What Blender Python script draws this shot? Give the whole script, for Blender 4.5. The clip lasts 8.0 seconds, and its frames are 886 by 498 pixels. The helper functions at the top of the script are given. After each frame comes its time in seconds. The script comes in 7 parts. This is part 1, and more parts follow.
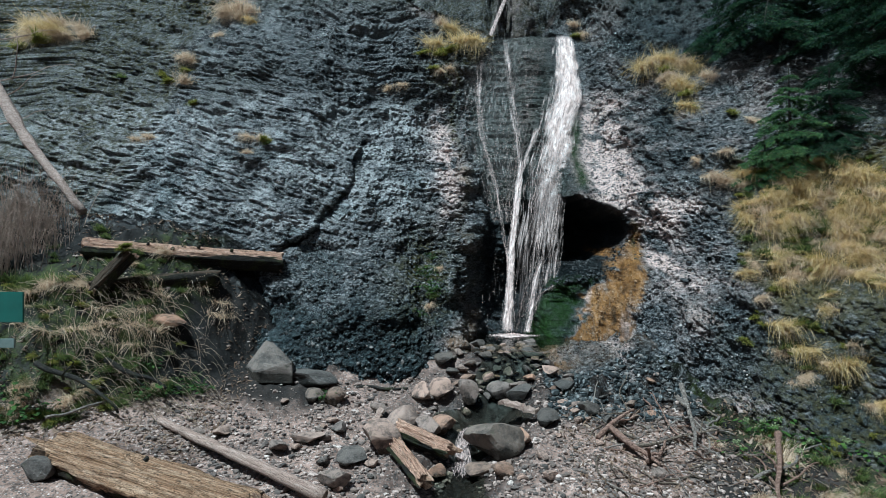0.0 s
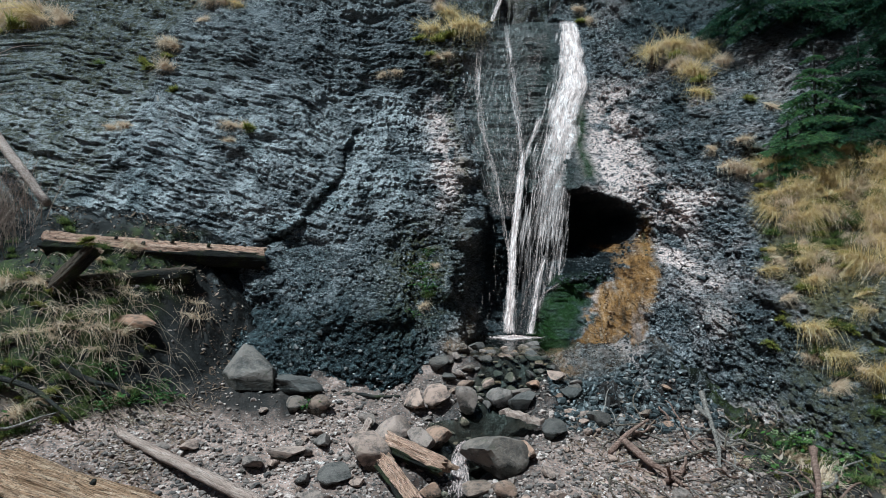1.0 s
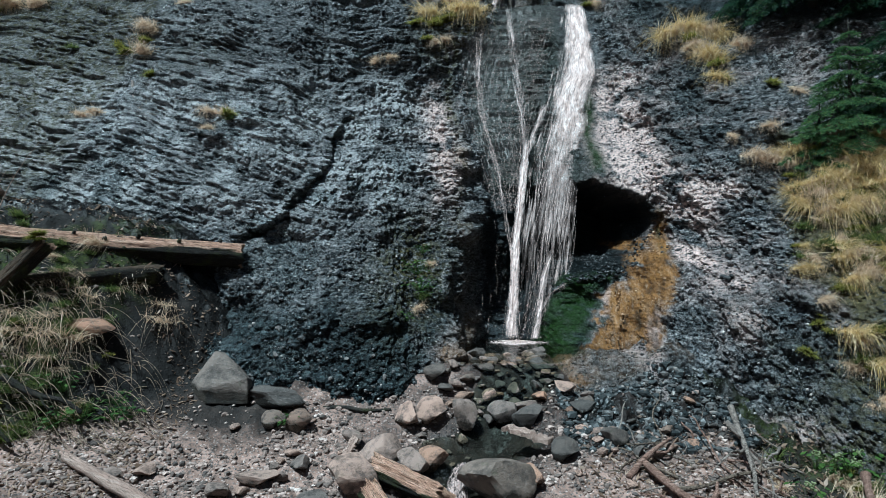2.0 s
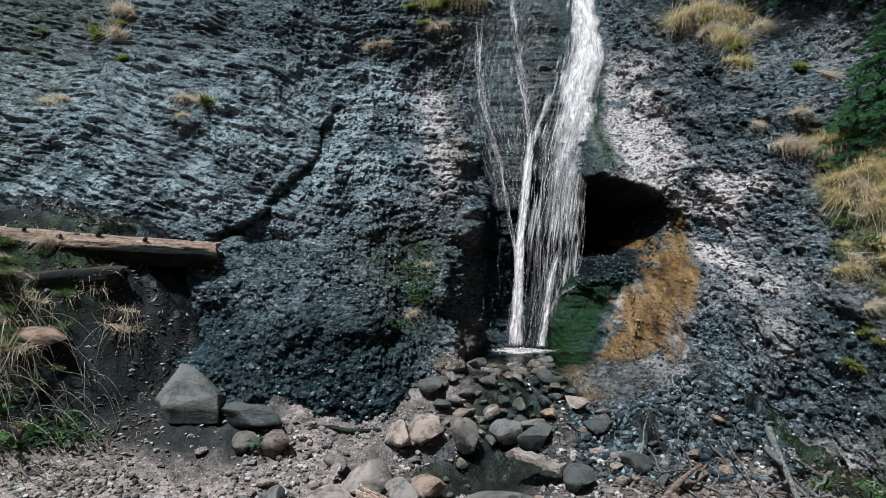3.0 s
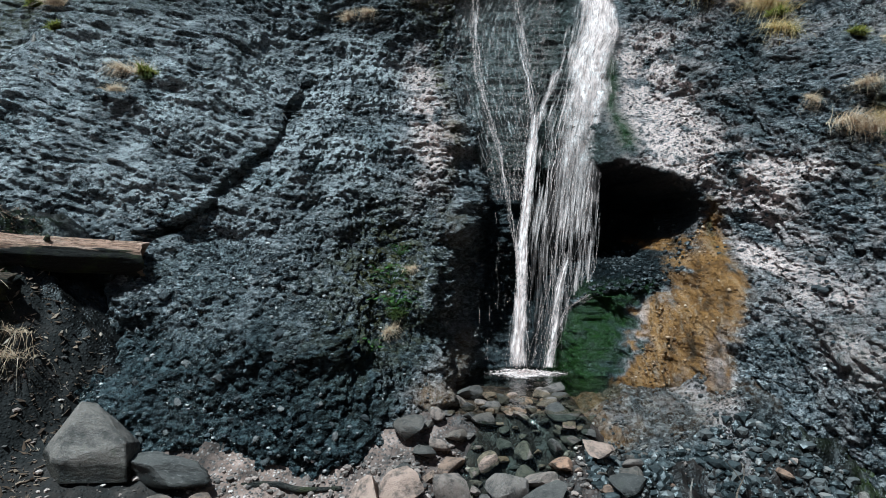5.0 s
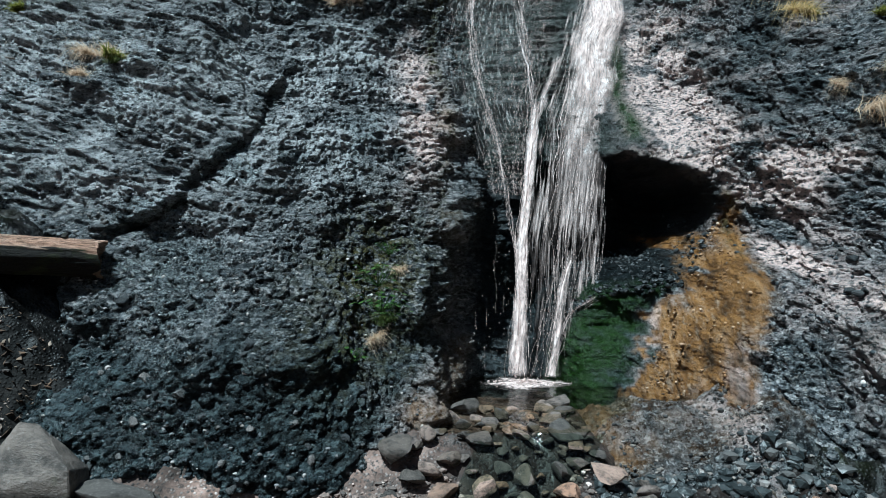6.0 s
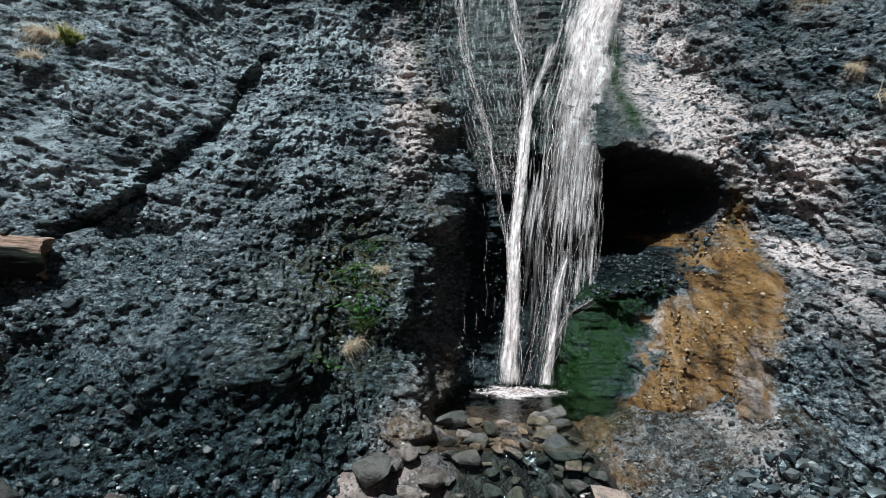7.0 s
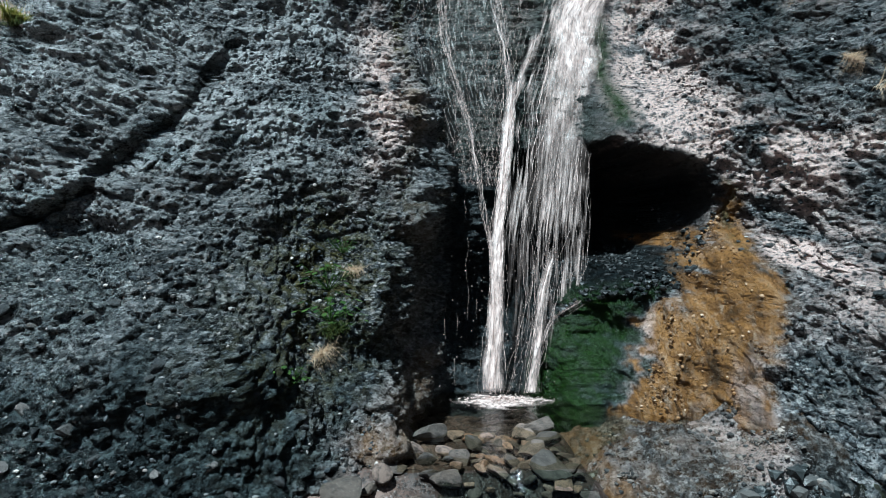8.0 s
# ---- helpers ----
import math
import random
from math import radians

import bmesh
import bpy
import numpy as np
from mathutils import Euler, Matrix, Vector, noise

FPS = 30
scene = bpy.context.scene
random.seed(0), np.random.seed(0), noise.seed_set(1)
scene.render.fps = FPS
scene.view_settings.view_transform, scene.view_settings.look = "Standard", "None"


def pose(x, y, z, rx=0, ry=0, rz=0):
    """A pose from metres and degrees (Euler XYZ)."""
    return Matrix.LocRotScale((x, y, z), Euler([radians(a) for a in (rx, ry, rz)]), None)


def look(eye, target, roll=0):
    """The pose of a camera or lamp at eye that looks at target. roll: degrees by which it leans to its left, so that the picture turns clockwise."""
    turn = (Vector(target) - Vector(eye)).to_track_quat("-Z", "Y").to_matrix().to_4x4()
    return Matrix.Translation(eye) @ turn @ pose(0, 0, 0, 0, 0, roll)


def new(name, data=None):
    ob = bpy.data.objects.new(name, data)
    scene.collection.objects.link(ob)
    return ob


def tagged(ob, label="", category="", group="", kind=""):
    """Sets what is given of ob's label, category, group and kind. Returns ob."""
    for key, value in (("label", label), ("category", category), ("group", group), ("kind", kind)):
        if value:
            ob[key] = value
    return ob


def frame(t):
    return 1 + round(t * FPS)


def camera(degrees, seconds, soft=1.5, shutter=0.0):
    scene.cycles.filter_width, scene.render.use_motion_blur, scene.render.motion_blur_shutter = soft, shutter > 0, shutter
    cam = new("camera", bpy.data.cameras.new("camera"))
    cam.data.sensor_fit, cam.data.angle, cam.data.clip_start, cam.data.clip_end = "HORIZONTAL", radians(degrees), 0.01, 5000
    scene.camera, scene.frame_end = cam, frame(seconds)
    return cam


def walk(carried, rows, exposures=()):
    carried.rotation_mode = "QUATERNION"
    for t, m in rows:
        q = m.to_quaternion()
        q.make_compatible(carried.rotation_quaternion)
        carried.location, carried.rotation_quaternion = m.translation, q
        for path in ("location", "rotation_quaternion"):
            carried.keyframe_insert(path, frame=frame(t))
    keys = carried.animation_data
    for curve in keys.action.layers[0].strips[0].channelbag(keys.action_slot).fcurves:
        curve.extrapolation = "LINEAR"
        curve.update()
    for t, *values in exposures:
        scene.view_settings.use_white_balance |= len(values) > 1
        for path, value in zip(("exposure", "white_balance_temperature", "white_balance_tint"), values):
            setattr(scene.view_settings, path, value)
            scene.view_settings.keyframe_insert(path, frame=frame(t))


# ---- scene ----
cam = camera(73.2, 8.0, soft=0.6)
METRES, EYE, TILT, LEAN, TURN = 8.0, 1.5, 0.0, 0.0, 0.0
ROWS = [
    (0.0, 0.0, 0.0, 0.0, 0.0, 0.0, -0.0),
    (0.5, 0.0058, 0.0685, -0.0057, 0.02, -0.01, 0.01),
    (1.0, 0.0115, 0.1409, -0.0141, 0.02, -0.0, -0.0),
    (1.5, 0.0176, 0.2198, -0.02, 0.04, -0.0, -0.0),
    (3.0, 0.0278, 0.4477, -0.0252, 0.04, -0.0, -0.0),
    (3.5, 0.0343, 0.522, -0.0241, 0.04, -0.03, 0.01),
    (4.0, 0.0407, 0.5909, -0.0215, 0.02, -0.08, 0.02),
    (4.5, 0.0485, 0.659, -0.0207, 0.0, -0.07, 0.01),
    (6.0, 0.0654, 0.83, -0.0215, -0.2, -0.18, 0.06),
    (6.5, 0.0725, 0.8782, -0.0232, -0.45, -0.22, 0.07),
    (7.0, 0.0796, 0.9216, -0.0235, -0.85, -0.28, 0.09),
    (7.5, 0.085, 0.9599, -0.0228, -1.76, -0.32, 0.1),
    (8.0, 0.0856, 0.9944, -0.0236, -2.64, -0.37, 0.14),
]
walk(cam, [(t, pose(0, 0, EYE, TILT, LEAN, TURN) @ pose(METRES * x, METRES * y, METRES * z, 90 + pitch, roll, yaw)) for t, x, y, z, yaw, pitch, roll in ROWS], [(0.0, 0.64, 4680, -14.0), (4.0, 0.70, 4620, -14.5), (8.0, 0.81, 4760, -14.0)])

# ---- sky and sun: a bright overcast day in a narrow gorge ----
SUN_EL, SUN_AZ = 66.0, 226.0
world = bpy.data.worlds.new("overcast_sky")
scene.world = world
world.use_nodes = True
wn = world.node_tree
wn.nodes.clear()
sky = wn.nodes.new("ShaderNodeTexSky")
sky.sky_type = "NISHITA"
sky.sun_disc = False
sky.sun_elevation = radians(SUN_EL)
sky.sun_rotation = radians(SUN_AZ)
sky.dust_density, sky.air_density, sky.ozone_density = 3.0, 1.0, 1.0
bg = wn.nodes.new("ShaderNodeBackground")
bg.inputs["Strength"].default_value = 0.020
wo = wn.nodes.new("ShaderNodeOutputWorld")
wn.links.new(sky.outputs[0], bg.inputs["Color"])
wn.links.new(bg.outputs[0], wo.inputs["Surface"])
sun = new("sun", bpy.data.lights.new("sun", "SUN"))
sun.data.energy = 5.0
sun.data.angle = radians(1.8)
sun.data.color = (1.0, 0.89, 0.81)
AZ = radians(SUN_AZ)
sun_from = Vector((math.sin(AZ) * math.cos(radians(SUN_EL)), math.cos(AZ) * math.cos(radians(SUN_EL)), math.sin(radians(SUN_EL))))
sun.matrix_world = look(sun_from * 60, (0, 0, 0))

# ---- noise on arrays ----
def hash2(ix, iy, seed):
    h = (ix.astype(np.int64) * 374761393 + iy.astype(np.int64) * 668265263 + seed * 1442695041) & 0xFFFFFFFF
    h = ((h ^ (h >> 13)) * 1274126177) & 0xFFFFFFFF
    h = ((h ^ (h >> 16)) * 2246822519) & 0xFFFFFFFF
    return ((h ^ (h >> 15)) & 0xFFFFFF) / float(0x1000000)


def vnoise(x, y, seed=0):
    """Smooth value noise in -1..1."""
    x, y = np.asarray(x, float), np.asarray(y, float)
    ix, iy = np.floor(x), np.floor(y)
    fx, fy = x - ix, y - iy
    fx, fy = fx * fx * fx * (fx * (fx * 6 - 15) + 10), fy * fy * fy * (fy * (fy * 6 - 15) + 10)
    a, b = hash2(ix, iy, seed), hash2(ix + 1, iy, seed)
    c, d = hash2(ix, iy + 1, seed), hash2(ix + 1, iy + 1, seed)
    return 2 * (a + (b - a) * fx + (c - a) * fy + (a - b - c + d) * fx * fy) - 1


def fbm(x, y, octaves=4, seed=0, gain=0.5):
    total, amp = 0, 1.0
    for o in range(octaves):
        total = total + amp * vnoise(x * 2 ** o + 17.3 * o, y * 2 ** o - 9.1 * o, seed + o)
        amp *= gain
    return total


def ridged(x, y, octaves=3, seed=0):
    total, amp = 0, 1.0
    for o in range(octaves):
        total = total + amp * (1 - 2 * np.abs(vnoise(x * 2 ** o + 5.7 * o, y * 2 ** o + 3.3 * o, seed + o)))
        amp *= 0.5
    return total


def cells(x, y, seed=0):
    """Distance to the nearest and second seed point, and a random number of the nearest."""
    ix, iy = np.floor(x), np.floor(y)
    f1, f2, who = np.full(np.shape(x), 9.0), np.full(np.shape(x), 9.0), np.zeros(np.shape(x))
    for i in (-1, 0, 1):
        for j in (-1, 0, 1):
            cx, cy = ix + i, iy + j
            d = np.hypot(cx + 0.1 + 0.8 * hash2(cx, cy, seed) - x, cy + 0.1 + 0.8 * hash2(cx, cy, seed + 7) - y)
            r = hash2(cx, cy, seed + 13)
            near = d < f1
            f2 = np.where(near, f1, np.minimum(f2, d))
            who = np.where(near, r, who)
            f1 = np.where(near, d, f1)
    return f1, f2, who


def sstep(a, b, v):
    t = np.clip((v - a) / (b - a), 0, 1)
    return t * t * (3 - 2 * t)


def softplus(v, k=0.3):
    return k * np.logaddexp(0, v / k)


# ---- the land: the cliff's face as depth over (x, z), the ground as height over (x, y) ----
POOL = -0.85
LIP = 9.39


def crack_line(x):
    return np.interp(x, [-9, -5.5, -4.3, -3.6, -3.2, -2.95, -2.7, -2.6, -2.48], [2.1, 1.3, 1.43, 1.70, 2.1, 2.5, 3.2, 3.95, 4.8]) + 0.12 * vnoise(x * 2.3, x * 0, 8) + 0.06 * vnoise(x * 7, x * 0, 9) + 0.025 * vnoise(x * 19, x * 0, 10)


def gorge_left(z):
    return np.interp(z, [-1.2, -0.65, 0.9, 3.4, 5.5, 7.3, 9.1, 9.4, 11.0, 13], [0.3, 0.5, 0.56, 0.70, 0.40, 0.52, 1.45, 1.7, -1.0, -2.5])


def bowl_right(z):
    return np.interp(z, [-1.2, -0.9, -0.14, 0.59, 1.2, 1.75, 2.1, 2.45, 2.75, 2.95], [4.2, 4.3, 4.52, 4.86, 5.12, 5.32, 5.36, 5.15, 4.80, 4.3])


def cave_floor(x):
    return np.interp(x, [0.5, 1.8, 2.5, 3.0, 3.6, 4.5, 4.8, 5.2], [-1.6, -1.3, -0.1, 0.45, 0.62, 0.74, 1.15, 1.85])


def ochre_left(z):
    return np.interp(z, [-0.95, 0.31, 0.74, 1.9], [3.4, 4.0, 4.45, 5.2])


def water_depth(z):
    """The depth at which the fall's water comes down."""
    return 16.4 + 0.50 * (z + 0.85) + 0.006 * (z + 0.85) ** 2


def cliff_base(x, z):
    x, z = np.asarray(x, float), np.asarray(z, float)
    left = np.interp(z, [-4, -2, -1, 0, 1.5, 2.5, 4, 5, 6.7, 8.5, 12, 16, 60], [11.6, 12.5, 13.2, 13.9, 15.0, 15.5, 16.4, 17.3, 19.1, 20.6, 23.6, 27, 75])
    right = np.interp(z, [-4, -2, -1.1, 0, 0.6, 1.75, 2.7, 4, 4.6, 5.65, 7.2, 8.5, 12, 16, 60], [11.9, 12.9, 13.35, 13.7, 14.05, 14.9, 15.2, 15.9, 16.5, 17.9, 19.2, 20.3, 23.4, 27, 75])
    wl = 1 - sstep(0.5, 4.5, x)
    y = left * wl + right * (1 - wl)
    # the mass that overhangs the long crack on the left
    up = z - crack_line(x)
    on = sstep(-2.3, -2.65, x) * sstep(-10, -7, x)
    y = y - on * (0.15 * sstep(0.0, 0.07, up) * np.exp(-np.maximum(up, 0) / 2.2) - (0.34 + 0.36 * sstep(-3.2, -4.6, x)) * (0.65 + 0.6 * vnoise(x * 3.7, z * 2, 16)) * np.exp(-((up + 0.04) / (0.040 + 0.075 * sstep(-3.0, -4.6, x))) ** 2) - 0.12 * sstep(-1.0, 0, up) * (up < 0))
    # far left the face draws back behind the bank
    y = y + 0.12 * softplus(-6.5 - x, 0.6)
    # the wall rounds away towards the gorge
    draw = np.interp(z, [-1.2, 0, 1, 2.6, 4.2, 5.7, 7, 9, 12], [0.35, 0.9, 1.1, 1.5, 2.1, 2.2, 1.4, 1.0, 0])
    y = y + draw * sstep(0.0, 1.0, (x - np.interp(z, [0, 4], [-1.4, -5.0])) / np.interp(z, [0, 4], [1.6, 4.6])) * sstep(4.5, 3.0, x)
    # the gorge of the fall
    gl = gorge_left(z)
    inside = sstep(-0.25, 0.85, x - gl + 0.22 * vnoise(z * 1.3, x * 0.5, 14) + 0.1 * vnoise(z * 4, x, 15))
    fade = np.interp(x, [-9, 2.6, 3.9, 4.35, 4.75, 5.37, 6.5, 7, 9], [1, 1, 0.74, 0.65, 0.55, 0.46, 0.08, 0, 0])
    foot = np.interp(x, [-9, 3.9, 4.4, 5.0], [1, 1, 0.1, 0])
    fade = foot + (fade - foot) * sstep(0.6, 1.8, z)
    high = np.interp(x, [-9, 4.9, 5.7, 7.2, 9], [1, 1, 0.85, 0, 0])
    fade = fade + (high - fade) * sstep(3.0, 5.0, z)
    face = water_depth(z) + 0.10 + 0.10 * np.cos(x * 2.1) + 0.35 * sstep(3.4, 1.0, x)
    face = face + 0.25 * np.exp(-((x - 1.15) / 0.35) ** 2) * sstep(7.5, 5.5, z)
    over = sstep(2.2, 3.1, z)
    hold = inside * fade * sstep(12.0, 10.2, z)
    y = y * (1 - hold) + face * hold
    # upper notch: a shelf behind the lip and the recess of the upper fall
    nr = np.interp(z, [9.0, 9.6, 11.2, 14], [4.9, 4.0, 4.8, 6.5])
    notch = sstep(0.0, 0.2, x - gl) * sstep(0.0, 0.25, nr - x)
    dome = LIP - 0.22 * ((x - 3.4) / 1.5) ** 2
    y = np.where(z > dome, y + notch * (27.5 + 0.35 * (z - 10) - y) * sstep(0.0, 0.35, z - dome), y)
    # the undercut behind the fall, and the cave beside it
    br = bowl_right(z) + 0.05 * vnoise(z * 3.5, z * 0, 22) + 0.03 * vnoise(z * 10, x * 2, 23)
    # the wall beside the bowl rounds back towards its edge
    y = y + 0.62 * sstep(1.1, 0.0, x - br) * (x > br - 0.4) * sstep(2.6, 1.5, z) * sstep(-0.9, -0.1, z)
    inb = sstep(-0.35, 1.0, x - gl + 0.25 * vnoise(z * 1.7, x * 0.7, 17) + 0.10 * vnoise(z * 5, x * 2, 13)) * sstep(0.0, 0.22 + 0.2 * sstep(1.5, 1.0, z), br - x) * sstep(3.35 + 0.5 * sstep(2.6, 1.6, x), 2.95 - 0.8 * sstep(2.6, 1.6, x), z + 0.15 * vnoise(x * 3, z, 4))
    slope = 15.2 + np.interp(z, [-1.2, -0.85, 0, 0.8, 1.5, 3], [-0.2, 0, 0.8, 1.35, 1.6, 2.05]) - 0.75 * sstep(3.95, 4.55, x) * sstep(1.1, -0.1, z) + 0.6 * sstep(4.0, 3.3, x) * sstep(0.9, 0.0, z) + 0.45 * sstep(3.4, 2.8, x) * sstep(0.0, 0.9, z) + 0.95 * sstep(2.9, 2.4, x)
    floor_z = cave_floor(x) + 0.05 * vnoise(x * 5, z * 0, 6)
    roof_z = np.interp(x, [0.5, 1.2, 3.0, 4.2, 4.9, 5.3], [2.9, 3.2, 3.25, 3.05, 2.70, 2.2]) + 0.10 * vnoise(x * 4.0, x * 0, 18) + 0.05 * vnoise(x * 11, z * 3, 19) + 0.35 * sstep(2.6, 1.8, x) * vnoise(x * 2.6, x * 0, 20)
    deep = sstep(0.0, 0.70, z - floor_z) * sstep(0.0, 0.28 + 2.0 * sstep(3.3, 2.2, x), roof_z - z) * sstep(0.0, 0.22, br - x) * sstep(1.75, 2.9, x)
    lifted = sstep(0.9, 2.3, z)
    back = slope * (1 - lifted) + y * lifted + (1.3 + 2.6 * sstep(2.0, 3.4, x)) * deep
    y = y * (1 - inb) + back * inb
    # raised worn rim of the bowl
    rim = np.exp(-((x - br - 0.12) / 0.12) ** 2) * sstep(1.6, 0.6, z) * (z < 2)
    y = y - 0.05 * rim
    # the bank on the right stands out from the wall
    x0 = np.interp(z, [-2.5, 2, 4.5, 8, 14], [4.2, 5.7, 7.4, 9.0, 10])
    y = y - np.interp(z, [-2, 2, 6], [0.85, 0.72, 0.6]) * softplus(x - x0, 0.35)
    return y


def creek_x(y):
    return np.interp(y, [-20, 5, 9, 10, 11, 12, 13, 14.3, 16], [0.5, 0.1, 0.25, 0.3, 0.4, 0.8, 1.25, 2.2, 2.5])


def ground_base(x, y):
    x, y = np.asarray(x, float), np.asarray(y, float)
    g = np.interp(y, [-400, -30, -12, 0, 5, 9, 10, 11, 12.5, 13.2, 13.75, 16], [60, 14, -2.5, -3.0, -2.7, -2.4, -2.25, -2.05, -1.65, -1.26, -0.95, -0.92])
    g = g + 0.19 * softplus(-2 - x, 0.5) * sstep(-14, -4, x)
    # left bank
    s1 = (x + 5.8) * -0.25 + (y - 10.9) * 0.97
    s2 = (x + 5.8) * -0.80 + (y - 10.9) * 0.60
    s = -0.35 * np.logaddexp(-s1 / 0.35, -s2 / 0.35)
    g = g + np.interp(s, [-0.6, 0, 0.5, 1.0, 1.8, 3.0, 5, 20], [0, 0.12, 0.7, 1.35, 2.0, 2.3, 2.5, 4.0])
    # sides of the valley
    g = g + 0.5 * softplus(x - 9.5, 0.8) + 0.4 * softplus(-16 - x, 0.8)
    # creek bed and pool
    g = g - 0.28 * np.exp(-((x - creek_x(y)) / 0.55) ** 2) * sstep(13.9, 13.2, y)
    g = g + 0.10 * sstep(2.2, 3.4, x) * sstep(12.2, 13.4, y)
    g = g - 0.24 * np.exp(-((x - 0.75) / 1.15) ** 4 - ((y - 12.12) / 0.42) ** 4)
    rim_y = np.interp(x, [1.4, 2.0, 2.4, 3.1, 3.6, 4.0], [13.9, 13.75, 13.75, 14.6, 14.95, 15.3])
    g = g - (0.05 + 0.15 * sstep(14.6, 15.5, y)) * np.exp(-((x - 2.3) / 1.7) ** 6) * sstep(0.0, 0.35, y - rim_y)
    # the bed under the shelf of worn rock
    g = g - 0.36 * sstep(2.3, 2.75, x) * sstep(12.8, 13.4, y) * sstep(4.5, 4.1, x)
    return g

# ---- materials ----
class Nodes:
    """Short writing for node trees."""

    def __init__(self, name, roughness=0.8, specular=0.5, metallic=0.0):
        self.m = bpy.data.materials.new(name)
        self.m.use_nodes = True
        self.t = self.m.node_tree
        self.out = [n for n in self.t.nodes if n.type == "OUTPUT_MATERIAL"][0]
        self.b = [n for n in self.t.nodes if n.type == "BSDF_PRINCIPLED"][0]
        self.set("Roughness", roughness)
        self.set("Metallic", metallic)
        self.set("Specular IOR Level", specular)
        geo = self.t.nodes.new("ShaderNodeTexCoord")
        self.pos = geo.outputs["Object"]

    def put(self, socket, v):
        if isinstance(v, bpy.types.NodeSocket):
            self.t.links.new(v, socket)
        elif socket.type == "RGBA" and len(v) == 3:
            socket.default_value = (*v, 1)
        else:
            socket.default_value = v

    def set(self, key, v):
        self.put(self.b.inputs[key], v)
        return self

    def scaled(self, s, rot=(0, 0, 0)):
        n = self.t.nodes.new("ShaderNodeMapping")
        self.put(n.inputs["Vector"], self.pos)
        n.inputs["Scale"].default_value = s
        n.inputs["Rotation"].default_value = rot
        return n.outputs[0]

    def noise(self, scale, detail=4.0, rough=0.55, vec=None, dist=0.0):
        n = self.t.nodes.new("ShaderNodeTexNoise")
        self.put(n.inputs["Vector"], vec if vec is not None else self.pos)
        for k, v in (("Scale", scale), ("Detail", detail), ("Roughness", rough), ("Distortion", dist)):
            n.inputs[k].default_value = v
        return n.outputs[0]

    def voronoi(self, scale, vec=None, out="Distance", feature="F1"):
        n = self.t.nodes.new("ShaderNodeTexVoronoi")
        n.feature = feature
        self.put(n.inputs["Vector"], vec if vec is not None else self.pos)
        n.inputs["Scale"].default_value = scale
        return n.outputs[out]

    def ramp(self, fac, stops, smooth=False):
        n = self.t.nodes.new("ShaderNodeValToRGB")
        self.put(n.inputs[0], fac)
        e = n.color_ramp.elements
        while len(e) < len(stops):
            e.new(0.5)
        for k, (p, c) in zip(e, stops):
            k.position = p
            k.color = (*c, 1) if not isinstance(c, (int, float)) else (c, c, c, 1)
        if smooth:
            n.color_ramp.interpolation = "EASE"
        return n.outputs[0]

    def mix(self, fac, a, b, kind="MIX"):
        n = self.t.nodes.new("ShaderNodeMix")
        n.data_type = "RGBA"
        n.blend_type = kind
        self.put(n.inputs[0], fac)
        self.put(n.inputs[6], a)
        self.put(n.inputs[7], b)
        return n.outputs[2]

    def math(self, op, a, b=0.0, clamp=False):
        n = self.t.nodes.new("ShaderNodeMath")
        n.operation = op
        n.use_clamp = clamp
        self.put(n.inputs[0], a)
        self.put(n.inputs[1], b)
        return n.outputs[0]

    def attribute(self, name):
        n = self.t.nodes.new("ShaderNodeAttribute")
        n.attribute_name = name
        return n.outputs["Fac"]

    def chance(self):
        return self.t.nodes.new("ShaderNodeObjectInfo").outputs["Random"]

    def island(self):
        return self.t.nodes.new("ShaderNodeNewGeometry").outputs["Random Per Island"]

    def bump(self, height, distance=0.02, strength=0.6, under=None):
        n = self.t.nodes.new("ShaderNodeBump")
        self.put(n.inputs["Height"], height)
        n.inputs["Distance"].default_value = distance
        n.inputs["Strength"].default_value = strength
        if under is not None:
            self.put(n.inputs["Normal"], under)
        return n.outputs[0]


